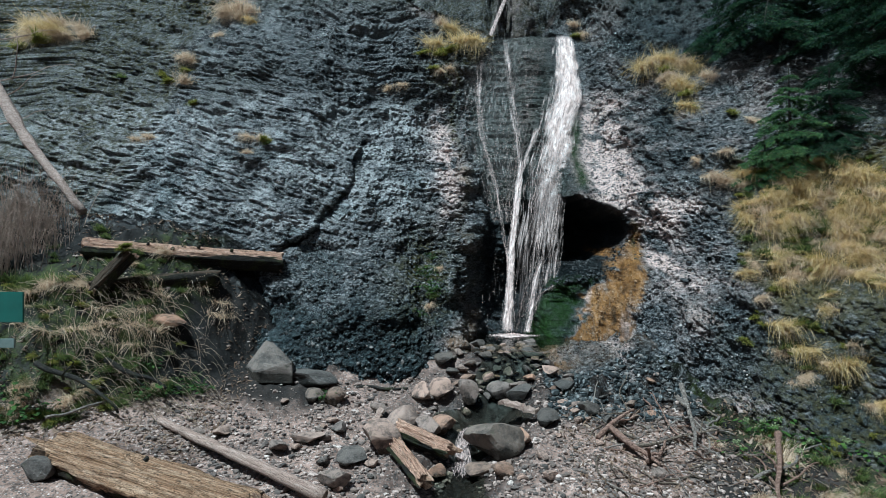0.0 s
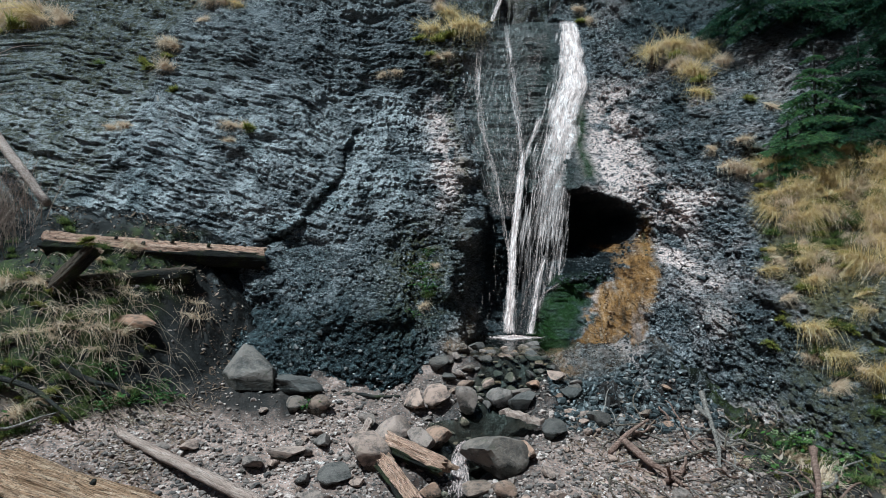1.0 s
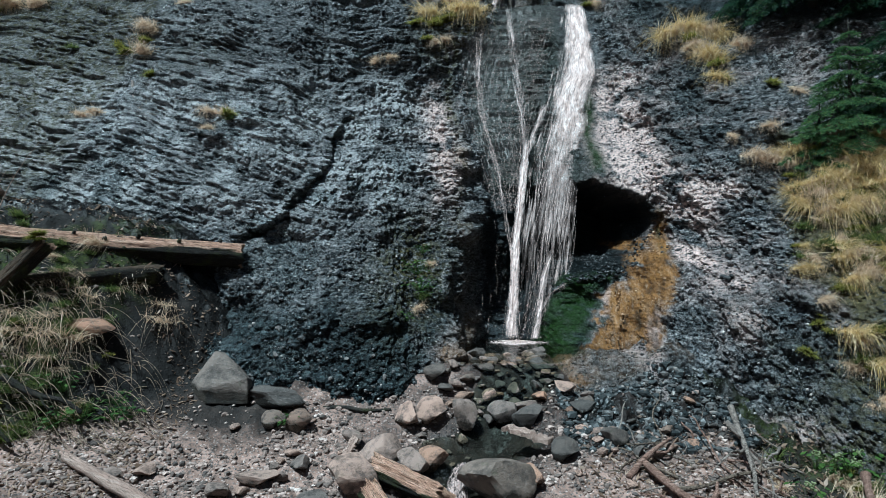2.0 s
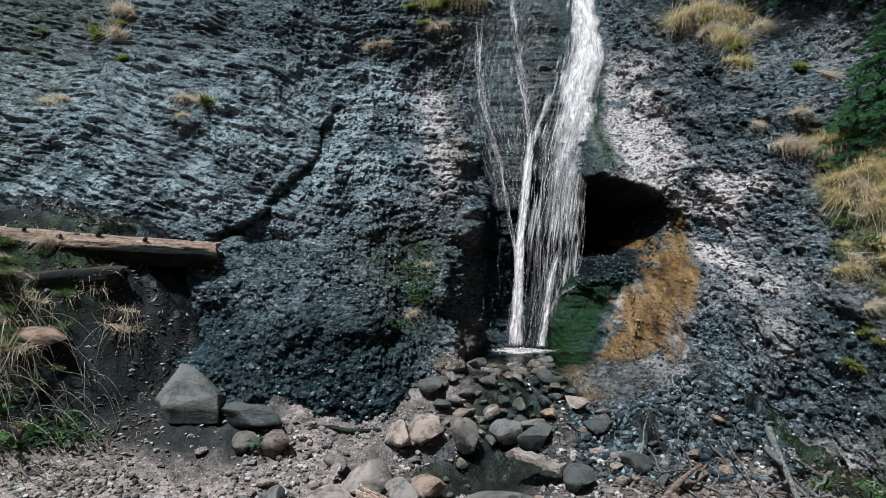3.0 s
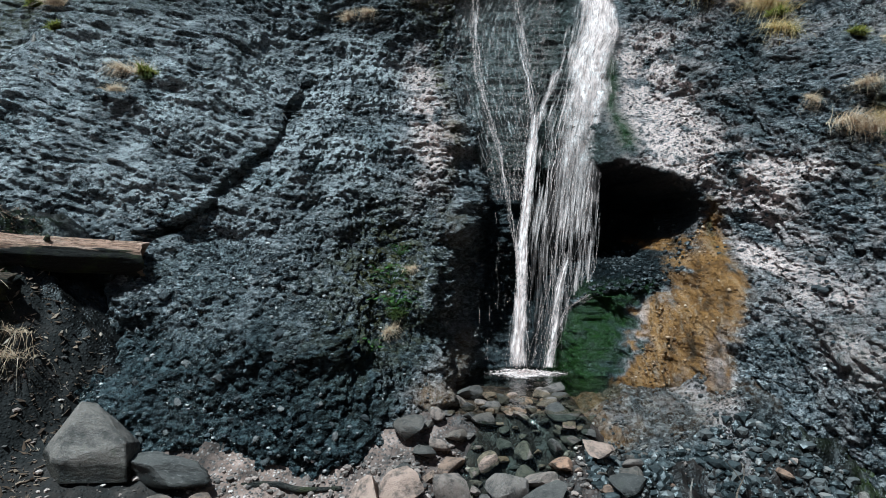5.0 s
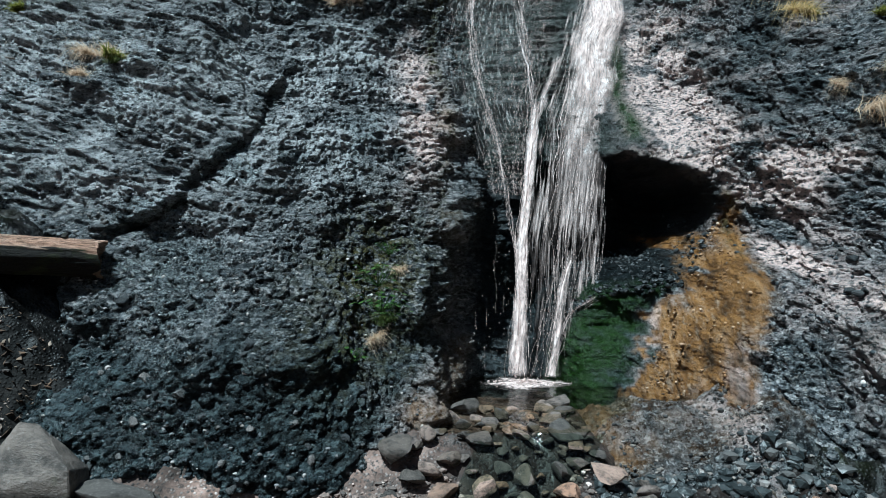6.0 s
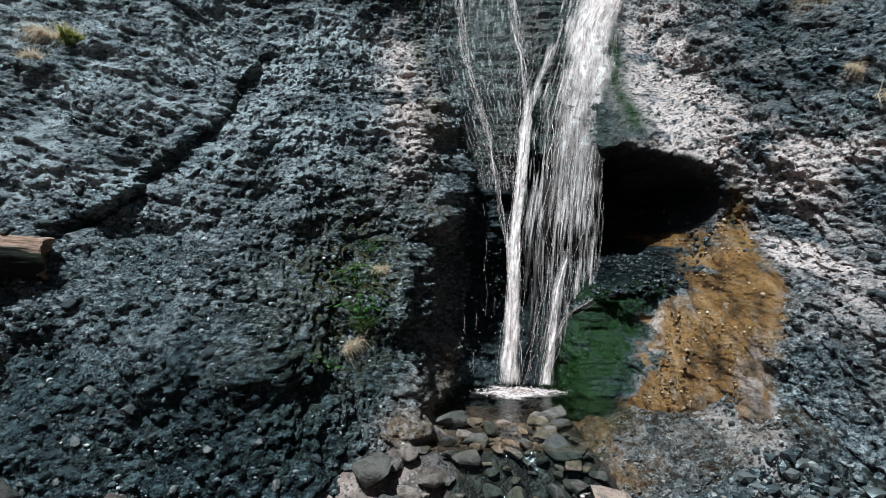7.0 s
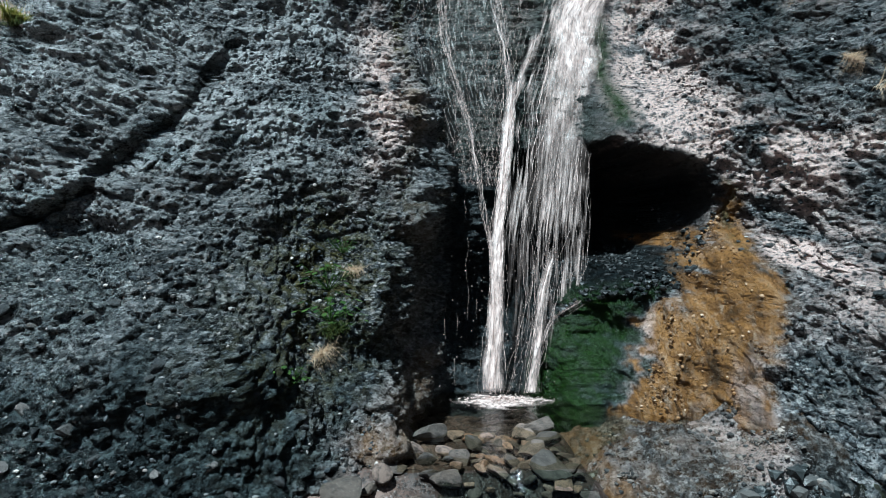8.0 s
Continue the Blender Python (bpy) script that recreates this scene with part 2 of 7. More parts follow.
def rock_material(name):
    """Dark volcanic conglomerate: grey matrix, paler and warmer pebbles, wet sheen, moss, algae and ochre stains."""
    n = Nodes(name, 0.6, 0.7)
    big = n.noise(0.55, 5, 0.6)
    mid = n.noise(3.2, 8, 0.72)
    grit = n.noise(9.0, 9, 0.78)
    fine = n.noise(30, 6, 0.75)
    layer = n.noise(2.4, 9, 0.72, n.scaled((0.8, 1.2, 3.4), (0.0, -0.25, 0.0)))
    matrix = n.ramp(mid, [(0.34, (0.012, 0.016, 0.019)), (0.5, (0.060, 0.066, 0.070)), (0.66, (0.175, 0.178, 0.182))])
    matrix = n.mix(n.ramp(layer, [(0.47, 0.0), (0.62, 0.8)]), matrix, (0.205, 0.215, 0.230))
    slab = n.attribute("slab")
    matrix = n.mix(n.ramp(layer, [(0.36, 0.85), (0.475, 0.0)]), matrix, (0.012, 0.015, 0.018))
    shard = n.noise(9.0, 8, 0.7, n.scaled((1.0, 1.0, 2.3), (0.0, -0.2, 0.0)))
    # near-black pits and pale shards paint crevice shade and lit facets
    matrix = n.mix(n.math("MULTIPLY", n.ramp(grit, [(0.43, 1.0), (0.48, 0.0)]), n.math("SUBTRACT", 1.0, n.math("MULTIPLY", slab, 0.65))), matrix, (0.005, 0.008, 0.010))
    matrix = n.mix(n.ramp(shard, [(0.53, 0.0), (0.57, 0.8)]), matrix, (0.44, 0.425, 0.425))
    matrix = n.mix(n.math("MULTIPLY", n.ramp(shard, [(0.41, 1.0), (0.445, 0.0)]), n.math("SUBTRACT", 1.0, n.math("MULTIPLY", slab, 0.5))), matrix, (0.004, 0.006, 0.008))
    pale = n.attribute("pale")
    patch = n.ramp(big, [(0.48, 0.0), (0.66, 1.0)])
    matrix = n.mix(n.math("MULTIPLY", n.math("ADD", n.math("MULTIPLY", patch, 0.45), pale, True), n.math("MULTIPLY", n.ramp(grit, [(0.41, 0.0), (0.48, 1.0)]), n.ramp(shard, [(0.38, 0.0), (0.44, 1.0)]))), matrix, n.mix(n.attribute("warm"), (0.50, 0.495, 0.50), (0.84, 0.64, 0.58)))
    # pebbles set in the matrix
    wob = n.mix(0.02, n.pos, n.noise(6, 3), "LINEAR_LIGHT")
    tone = n.voronoi(12.0, wob, "Color")
    dist = n.voronoi(12.0, wob)
    sel = n.t.nodes.new("ShaderNodeSeparateColor")
    n.put(sel.inputs[0], tone)
    stone = n.ramp(sel.outputs[0], [(0.0, (0.018, 0.023, 0.028)), (0.5, (0.070, 0.076, 0.083)), (0.78, (0.19, 0.178, 0.170)), (1.0, (0.46, 0.41, 0.38))])
    peb = n.attribute("pebbly")
    cover = n.math("MULTIPLY", n.ramp(dist, [(0.26, 1.0), (0.40, 0.0)]), n.ramp(sel.outputs[1], [(0.40, 0.0), (0.46, 1.0)]))
    colour = n.mix(n.math("MULTIPLY", cover, n.math("MULTIPLY", peb, 0.9)), matrix, stone)
    tone2 = n.voronoi(24.0, wob, "Color")
    sel2 = n.t.nodes.new("ShaderNodeSeparateColor")
    n.put(sel2.inputs[0], tone2)
    specks = n.math("MULTIPLY", n.ramp(sel2.outputs[0], [(0.68, 0.0), (0.72, 1.0)]), n.ramp(n.voronoi(24.0, wob), [(0.26, 1.0), (0.38, 0.0)]))
    colour = n.mix(n.math("MULTIPLY", specks, 0.85), colour, n.ramp(sel2.outputs[1], [(0.0, (0.10, 0.105, 0.11)), (1.0, (0.45, 0.41, 0.39))]))
    # finest pits, again with their shade as near-black colour
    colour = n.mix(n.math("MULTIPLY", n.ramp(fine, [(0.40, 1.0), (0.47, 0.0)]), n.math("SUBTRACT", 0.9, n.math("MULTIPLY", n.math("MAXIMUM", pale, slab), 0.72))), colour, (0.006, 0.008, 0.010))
    # damp rock, with shade painted in through the same teal multiplier
    damp_and_shade = n.math("MULTIPLY", n.attribute("damp_and_shade"), 0.9)
    colour = n.mix(damp_and_shade, colour, n.mix(1.0, colour, (0.18, 0.26, 0.28), "MULTIPLY"))
    # darkens soaked chute rock and paints the shade of cave and gully
    colour = n.mix(n.math("MULTIPLY", n.attribute("wet_and_shade"), 0.95), colour, n.mix(1.0, colour, (0.12, 0.15, 0.16), "MULTIPLY"))
    # stains
    och = n.math("MULTIPLY", n.attribute("ochre"), n.ramp(n.noise(2.0, 3, 0.5, n.scaled((1.6, 0.5, 0.5))), [(0.30, 0.5), (0.45, 1.0)]), True)
    colour = n.mix(och, colour, n.mix(n.ramp(n.noise(13, 6, 0.7, n.scaled((1.5, 0.6, 0.5))), [(0.52, 0.0), (0.66, 0.6)]), n.ramp(n.noise(2.0, 7, 0.68, n.scaled((2.4, 0.8, 0.6))), [(0.36, (0.042, 0.024, 0.010)), (0.46, (0.145, 0.070, 0.020)), (0.58, (0.27, 0.138, 0.042)), (0.72, (0.42, 0.27, 0.15))]), n.ramp(big, [(0.4, (0.06, 0.035, 0.018)), (0.55, (0.46, 0.36, 0.27))])))
    alg = n.math("MULTIPLY", n.attribute("algae"), n.ramp(mid, [(0.32, 0.35), (0.5, 1.0)]), True)
    colour = n.mix(alg, colour, n.ramp(fine, [(0.3, (0.005, 0.015, 0.002)), (0.7, (0.024, 0.058, 0.004))]))
    moss = n.math("MULTIPLY", n.attribute("moss"), n.ramp(n.noise(6, 6, 0.7), [(0.42, 0.0), (0.58, 1.0)]), True)
    colour = n.mix(moss, colour, n.ramp(fine, [(0.3, (0.016, 0.018, 0.008)), (0.5, (0.060, 0.056, 0.020)), (0.7, (0.14, 0.115, 0.042))]))
    straw = n.math("MULTIPLY", n.attribute("straw"), n.ramp(n.noise(7, 6, 0.75), [(0.36, 0.0), (0.52, 1.0)]), True)
    colour = n.mix(straw, colour, n.ramp(fine, [(0.3, (0.035, 0.034, 0.012)), (0.5, (0.11, 0.092, 0.035)), (0.7, (0.24, 0.19, 0.09))]))
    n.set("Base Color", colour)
    wet = n.attribute("wet")
    dry = n.ramp(n.noise(9, 5, 0.7), [(0.35, 0.34), (0.65, 0.66)])
    rough = n.mix(wet, dry, n.ramp(fine, [(0.35, 0.10), (0.65, 0.34)]))
    n.set("Specular IOR Level", n.mix(wet, (0.12, 0.12, 0.12), (0.55, 0.55, 0.55)))
    rough = n.mix(moss, rough, (0.95, 0.95, 0.95))
    n.set("Roughness", rough)
    bump = n.bump(n.math("MULTIPLY", n.ramp(dist, [(0.0, 1.0), (0.5, 0.0)]), peb), 0.05, 0.9)
    smooth = n.math("SUBTRACT", 1.0, n.math("MULTIPLY", n.attribute("ochre"), 0.55))
    bump = n.bump(n.math("MULTIPLY", n.math("ADD", layer, n.math("ADD", n.math("MULTIPLY", grit, 0.6), n.math("MULTIPLY", shard, 0.7))), smooth), 0.20, 1.0, bump)
    bump = n.bump(fine, 0.04, 1.0, bump)
    bump = n.bump(n.noise(85, 3, 0.7), 0.008, 0.8, bump)
    n.set("Normal", bump)
    return n.m


def ground_material(name):
    n = Nodes(name, 0.85, 0.15)
    mid, fine = n.noise(3.0, 6, 0.65), n.noise(40, 4, 0.7)
    wob = n.mix(0.012, n.pos, n.noise(9, 2), "LINEAR_LIGHT")
    sel = n.t.nodes.new("ShaderNodeSeparateColor")
    n.put(sel.inputs[0], n.voronoi(24.0, wob, "Color"))
    dist = n.voronoi(24.0, wob)
    earth = n.ramp(mid, [(0.3, (0.075, 0.050, 0.040)), (0.52, (0.22, 0.148, 0.120)), (0.72, (0.40, 0.28, 0.235))])
    grit = n.ramp(sel.outputs[0], [(0.0, (0.06, 0.055, 0.053)), (0.6, (0.21, 0.165, 0.145)), (1.0, (0.50, 0.41, 0.37))])
    gr = n.attribute("gravel")
    colour = n.mix(n.math("MULTIPLY", n.ramp(dist, [(0.30, 1.0), (0.48, 0.0)]), gr), earth, grit)
    soil = n.attribute("soil")
    colour = n.mix(soil, colour, n.ramp(mid, [(0.3, (0.004, 0.004, 0.004)), (0.55, (0.012, 0.011, 0.010)), (0.75, (0.042, 0.034, 0.030))]))
    moss = n.math("MULTIPLY", n.attribute("moss"), n.ramp(n.noise(5, 6, 0.7), [(0.40, 0.0), (0.58, 1.0)]), True)
    colour = n.mix(moss, colour, n.ramp(fine, [(0.3, (0.022, 0.034, 0.010)), (0.7, (0.085, 0.100, 0.024))]))
    wet = n.math("MULTIPLY", n.attribute("wet"), n.ramp(n.noise(4, 6, 0.7), [(0.30, 0.55), (0.55, 1.0)]))
    colour = n.mix(n.math("MULTIPLY", wet, 0.85), colour, n.mix(1.0, colour, (0.22, 0.235, 0.25), "MULTIPLY"))
    colour = n.mix(n.ramp(n.noise(11, 8, 0.75), [(0.40, 0.7), (0.5, 0.0)]), colour, (0.022, 0.020, 0.019))
    n.set("Base Color", colour)
    n.set("Roughness", n.mix(wet, n.ramp(fine, [(0.3, 0.7), (0.7, 0.95)]), (0.22, 0.22, 0.22)))
    bump = n.bump(n.ramp(dist, [(0.0, 1.0), (0.5, 0.0)]), 0.02, 0.6)
    n.set("Normal", n.bump(fine, 0.01, 0.7, bump))
    return n.m


ROCK = rock_material("conglomerate_rock")
GROUND = ground_material("stony_ground")


def water_film(name, tint, gloss=0.06, ripple=6.0):
    n = Nodes(name)
    t = n.t
    clear = t.nodes.new("ShaderNodeBsdfTransparent")
    clear.inputs[0].default_value = (*tint, 1)
    shine = t.nodes.new("ShaderNodeBsdfGlossy")
    shine.inputs["Roughness"].default_value = gloss
    bump = n.bump(n.noise(ripple, 3, 0.6, n.scaled((1.0, 1.0, 0.6))), 0.03, 0.5)
    n.put(shine.inputs["Normal"], bump)
    fres = t.nodes.new("ShaderNodeFresnel")
    fres.inputs["IOR"].default_value = 1.33
    n.put(fres.inputs["Normal"], bump)
    mixer = t.nodes.new("ShaderNodeMixShader")
    t.links.new(fres.outputs[0], mixer.inputs[0])
    t.links.new(clear.outputs[0], mixer.inputs[1])
    t.links.new(shine.outputs[0], mixer.inputs[2])
    t.links.new(mixer.outputs[0], n.out.inputs["Surface"])
    return n.m


def white_water(name, low, high, streak=(9, 9, 1.6), flow=False, span=(0.40, 0.60), tint=(1, 1, 1)):
    """Aerated water: white, thin and broken along its fall."""
    n = Nodes(name, 0.3, 0.4)
    n.set("Base Color", n.mix(1.0, n.ramp(n.noise(9, 3), [(0.3, (0.62, 0.485, 0.445)), (0.7, (0.86, 0.68, 0.62))]), tint, "MULTIPLY"))
    if flow:
        uv = n.t.nodes.new("ShaderNodeUVMap")
        uv.uv_map = "flow"
        n.pos = uv.outputs[0]
    body = n.ramp(n.noise(1.0, 5, 0.65, n.scaled(streak), 0.25), [(span[0], low), (span[1], high)])
    if flow:
        edge = n.attribute("body")
        torn = n.ramp(n.noise(1.0, 3, 0.6, n.scaled((streak[0] * 3, streak[1] * 3.2, 1))), [(0.34, 0.35), (0.55, 1.0)])
        n.set("Alpha", n.math("MULTIPLY", n.math("MULTIPLY", body, torn), edge, True))
    else:
        n.set("Alpha", n.math("MULTIPLY", body, n.ramp(n.island(), [(0.0, 0.45), (1.0, 1.0)]), True))
    n.set("Normal", n.bump(body, 0.02, 0.5))
    return n.m


def stone_material(name, tones, wet_line=0.38):
    """Loose stone; tones go from stone to stone, the foot is soaked up to the wet line."""
    n = Nodes(name, 0.75, 0.25)
    tone = n.ramp(n.chance(), tones)
    mid, fine = n.noise(2.6, 7, 0.72), n.noise(16, 6, 0.75)
    colour = n.mix(n.ramp(mid, [(0.40, 0.75), (0.54, 0.0)]), tone, (0.028, 0.025, 0.023))
    colour = n.mix(n.ramp(fine, [(0.55, 0.0), (0.75, 0.45)]), colour, (0.42, 0.38, 0.35))
    colour = n.mix(n.math("MULTIPLY", n.ramp(n.noise(2.3, 5, 0.7), [(0.58, 0.0), (0.68, 0.6)]), 0.7), colour, (0.055, 0.062, 0.028))
    axes = n.t.nodes.new("ShaderNodeSeparateXYZ")
    n.put(axes.inputs[0], n.pos)
    level = n.math("ADD", axes.outputs[2], n.math("MULTIPLY", n.math("SUBTRACT", mid, 0.5), 0.5))
    soaked = n.ramp(level, [(max(0.0, wet_line - 0.05), 1.0), (wet_line + 0.06, 0.0)])
    colour = n.mix(soaked, colour, n.mix(1.0, colour, (0.26, 0.27, 0.26), "MULTIPLY"))
    n.set("Base Color", colour)
    n.set("Roughness", n.mix(soaked, n.ramp(mid, [(0.3, 0.45), (0.7, 0.9)]), (0.22, 0.22, 0.22)))
    n.set("Normal", n.bump(fine, 0.025, 0.9, n.bump(mid, 0.09, 0.6)))
    return n.m


def pebble_material(name):
    n = Nodes(name, 0.8, 0.2)
    tone = n.ramp(n.island(), [(0.0, (0.055, 0.046, 0.043)), (0.4, (0.17, 0.130, 0.112)), (0.75, (0.31, 0.225, 0.190)), (0.95, (0.47, 0.365, 0.32)), (1.0, (0.62, 0.52, 0.47))])
    n.set("Base Color", n.mix(n.ramp(n.noise(30, 4), [(0.35, 0.6), (0.6, 0.0)]), tone, (0.06, 0.055, 0.05)))
    n.set("Normal", n.bump(n.noise(60, 3), 0.006, 0.6))
    return n.m


def wood_material(name, dark, mid_c, light, moss=0.0, along=(0.6, 9, 9)):
    n = Nodes(name, 0.8, 0.2)
    grain = n.noise(3.0, 6, 0.7, n.scaled(along), 0.6)
    fine = n.noise(14, 5, 0.7, n.scaled(along))
    blotch = n.noise(2.5, 5, 0.65)
    colour = n.ramp(grain, [(0.28, dark), (0.5, mid_c), (0.72, light)])
    colour = n.mix(n.ramp(fine, [(0.36, 0.8), (0.52, 0.0)]), colour, tuple(0.35 * c for c in dark))
    colour = n.mix(n.ramp(blotch, [(0.52, 0.0), (0.7, 0.6)]), colour, tuple(0.6 * c for c in mid_c))
    if moss:
        colour = n.mix(n.math("MULTIPLY", n.ramp(blotch, [(0.40, 1.0), (0.52, 0.0)]), moss), colour, (0.055, 0.062, 0.018))
    n.set("Base Color", colour)
    n.set("Normal", n.bump(fine, 0.03, 1.0, n.bump(grain, 0.06, 0.9)))
    return n.m


def log_material(name, bark, dark, mid_c, light, along=(0.7, 9, 9)):
    """A log that has lost part of its bark: fibrous bare wood, mossy bark where it still clings."""
    n = Nodes(name, 0.8, 0.2)
    grain = n.noise(2.6, 7, 0.72, n.scaled(along), 0.5)
    fine = n.noise(11, 6, 0.72, n.scaled(along))
    blotch = n.noise(3.0, 6, 0.7)
    wood = n.ramp(grain, [(0.30, dark), (0.46, mid_c), (0.66, light)])
    wood = n.mix(n.ramp(fine, [(0.40, 0.9), (0.50, 0.0)]), wood, tuple(0.2 * c for c in dark))
    wood = n.mix(n.ramp(blotch, [(0.55, 0.0), (0.68, 0.6)]), wood, tuple(0.5 * c for c in mid_c))
    skin = n.ramp(fine, [(0.36, tuple(0.3 * c for c in bark)), (0.60, bark)])
    skin = n.mix(n.ramp(blotch, [(0.50, 0.0), (0.62, 0.7)]), skin, (0.045, 0.050, 0.016))
    share = n.ramp(n.math("ADD", n.attribute("bare"), n.math("MULTIPLY", n.math("SUBTRACT", grain, 0.5), 0.9)), [(0.44, 0.0), (0.54, 1.0)])
    n.set("Base Color", n.mix(share, skin, wood))
    n.set("Normal", n.bump(fine, 0.04, 1.0, n.bump(grain, 0.10, 1.0)))
    return n.m


def leaf_material(name, tones, rough=0.6, glow=0.0):
    """Blades, needles and leaves; each one has its own tone."""
    n = Nodes(name, rough, 0.3)
    tone = n.ramp(n.island(), tones)
    colour = n.mix(n.ramp(n.noise(1.8, 3), [(0.40, 0.0), (0.65, 0.3)]), tone, tones[0][1])
    n.set("Base Color", colour)
    thin = n.t.nodes.new("ShaderNodeBsdfTranslucent")
    n.put(thin.inputs[0], colour)
    both = n.t.nodes.new("ShaderNodeMixShader")
    both.inputs[0].default_value = 0.45
    n.t.links.new(n.b.outputs[0], both.inputs[1])
    n.t.links.new(thin.outputs[0], both.inputs[2])
    n.t.links.new(both.outputs[0], n.out.inputs["Surface"])
    return n.m


POOL_WATER = water_film("pool_water", (0.80, 0.75, 0.60), 0.05, 7.0)
CREEK_WATER = water_film("creek_water", (0.56, 0.63, 0.55), 0.04, 11.0)
FALL_WATER = white_water("falling_water", 0.05, 0.95, (25, 25, 5))
THIN_WATER = white_water("thin_water", 0.0, 0.7, (20, 20, 5))
FOAM = white_water("foam", 0.5, 1.0, (20, 20, 20))
CORE_VEIL = white_water("dense_veil", 0.28, 0.95, (11, 1.9, 1), True, (0.38, 0.58))
THIN_VEIL = white_water("streaky_veil", 0.0, 0.54, (15, 0.8, 1), True, (0.52, 0.64))
LITTER = leaf_material("leaf_litter", [(0.0, (0.05, 0.032, 0.022)), (0.5, (0.19, 0.125, 0.085)), (0.85, (0.36, 0.26, 0.19)), (1.0, (0.52, 0.42, 0.34))], 0.85)
FOAM_VEIL = white_water("foam_patch", 0.25, 0.95, (9, 9, 1), True, (0.36, 0.52))
# the teal tint paints the sky's reflection into the thin film
FILM_VEIL = white_water("wet_film", 0.02, 0.52, (26, 2.6, 1), True, (0.54, 0.70), (0.80, 0.97, 1.0))
STONE = stone_material("creek_stone", [(0.0, (0.095, 0.084, 0.076)), (0.35, (0.19, 0.152, 0.132)), (0.7, (0.31, 0.225, 0.185)), (1.0, (0.42, 0.275, 0.21))], 0.33)
BOULDER_STONE = stone_material("boulder_rock", [(0.0, (0.14, 0.115, 0.10)), (1.0, (0.21, 0.172, 0.148))], 0.12)
WET_STONE = stone_material("wet_stone", [(0.0, (0.070, 0.063, 0.058)), (0.4, (0.17, 0.132, 0.108)), (0.75, (0.28, 0.18, 0.13)), (1.0, (0.40, 0.23, 0.15))], 0.42)
PEBBLE = pebble_material("pebbles")
COBBLE = stone_material("set_pebble", [(0.0, (0.030, 0.035, 0.040)), (0.45, (0.085, 0.088, 0.092)), (0.8, (0.16, 0.152, 0.148)), (1.0, (0.27, 0.245, 0.235))])
SET_PEBBLE = Nodes("small_set_pebbles", 0.55, 0.25)
SET_PEBBLE.set("Base Color", SET_PEBBLE.ramp(SET_PEBBLE.island(), [(0.0, (0.014, 0.018, 0.022)), (0.5, (0.060, 0.066, 0.072)), (0.8, (0.17, 0.165, 0.165)), (0.95, (0.36, 0.32, 0.30)), (1.0, (0.55, 0.50, 0.47))]))
SET_PEBBLE.set("Normal", SET_PEBBLE.bump(SET_PEBBLE.noise(50, 4), 0.01, 0.7))
SET_PEBBLE = SET_PEBBLE.m
COBBLE_MIX = Nodes("shelf_pebbles", 0.55, 0.25)
COBBLE_MIX.set("Base Color", COBBLE_MIX.ramp(COBBLE_MIX.island(), [(0.0, (0.016, 0.017, 0.018)), (0.6, (0.070, 0.064, 0.060)), (0.92, (0.17, 0.145, 0.125)), (1.0, (0.34, 0.29, 0.26))]))
COBBLE_MIX.set("Normal", COBBLE_MIX.bump(COBBLE_MIX.noise(50, 4), 0.01, 0.7))
COBBLE_MIX = COBBLE_MIX.m
OCHRE_PEBBLE = Nodes("ochre_pebbles", 0.5, 0.3)
OCHRE_PEBBLE.set("Base Color", OCHRE_PEBBLE.ramp(OCHRE_PEBBLE.island(), [(0.0, (0.060, 0.036, 0.018)), (0.5, (0.18, 0.092, 0.032)), (0.85, (0.32, 0.19, 0.095)), (1.0, (0.52, 0.40, 0.30))]))
OCHRE_PEBBLE.set("Normal", OCHRE_PEBBLE.bump(OCHRE_PEBBLE.noise(50, 4), 0.01, 0.7))
OCHRE_PEBBLE = OCHRE_PEBBLE.m
WET_SHARDS = Nodes("wet_shards", 0.35, 0.45)
WET_SHARDS.set("Base Color", WET_SHARDS.ramp(WET_SHARDS.island(), [(0.0, (0.012, 0.015, 0.016)), (0.6, (0.036, 0.040, 0.041)), (0.93, (0.095, 0.090, 0.086)), (1.0, (0.20, 0.175, 0.16))]))
WET_SHARDS.set("Normal", WET_SHARDS.bump(WET_SHARDS.noise(40, 4), 0.012, 0.8))
WET_SHARDS = WET_SHARDS.m
# cave rubble: near-black tones carry the cave's shade in their colour
SHADED_RUBBLE = Nodes("shaded_cave_rubble", 0.45, 0.35)
SHADED_RUBBLE.set("Base Color", SHADED_RUBBLE.ramp(SHADED_RUBBLE.island(), [(0.0, (0.006, 0.008, 0.009)), (0.7, (0.022, 0.024, 0.025)), (1.0, (0.060, 0.060, 0.060))]))
SHADED_RUBBLE.set("Normal", SHADED_RUBBLE.bump(SHADED_RUBBLE.noise(40, 4), 0.01, 0.7))
SHADED_RUBBLE = SHADED_RUBBLE.m
BARE_LOG = log_material("stripped_log", (0.026, 0.022, 0.018), (0.17, 0.088, 0.056), (0.54, 0.32, 0.22), (0.80, 0.56, 0.43))
MOSSY_LOG = log_material("mossy_log", (0.030, 0.026, 0.020), (0.03, 0.024, 0.018), (0.075, 0.055, 0.038), (0.16, 0.11, 0.075))
LOG_WOOD = wood_material("weathered_log", (0.15, 0.085, 0.052), (0.44, 0.27, 0.18), (0.66, 0.48, 0.35))
DRIFT_LOG = log_material("split_driftwood", (0.05, 0.036, 0.026), (0.060, 0.034, 0.020), (0.40, 0.235, 0.135), (0.70, 0.50, 0.35), (0.5, 11, 11))
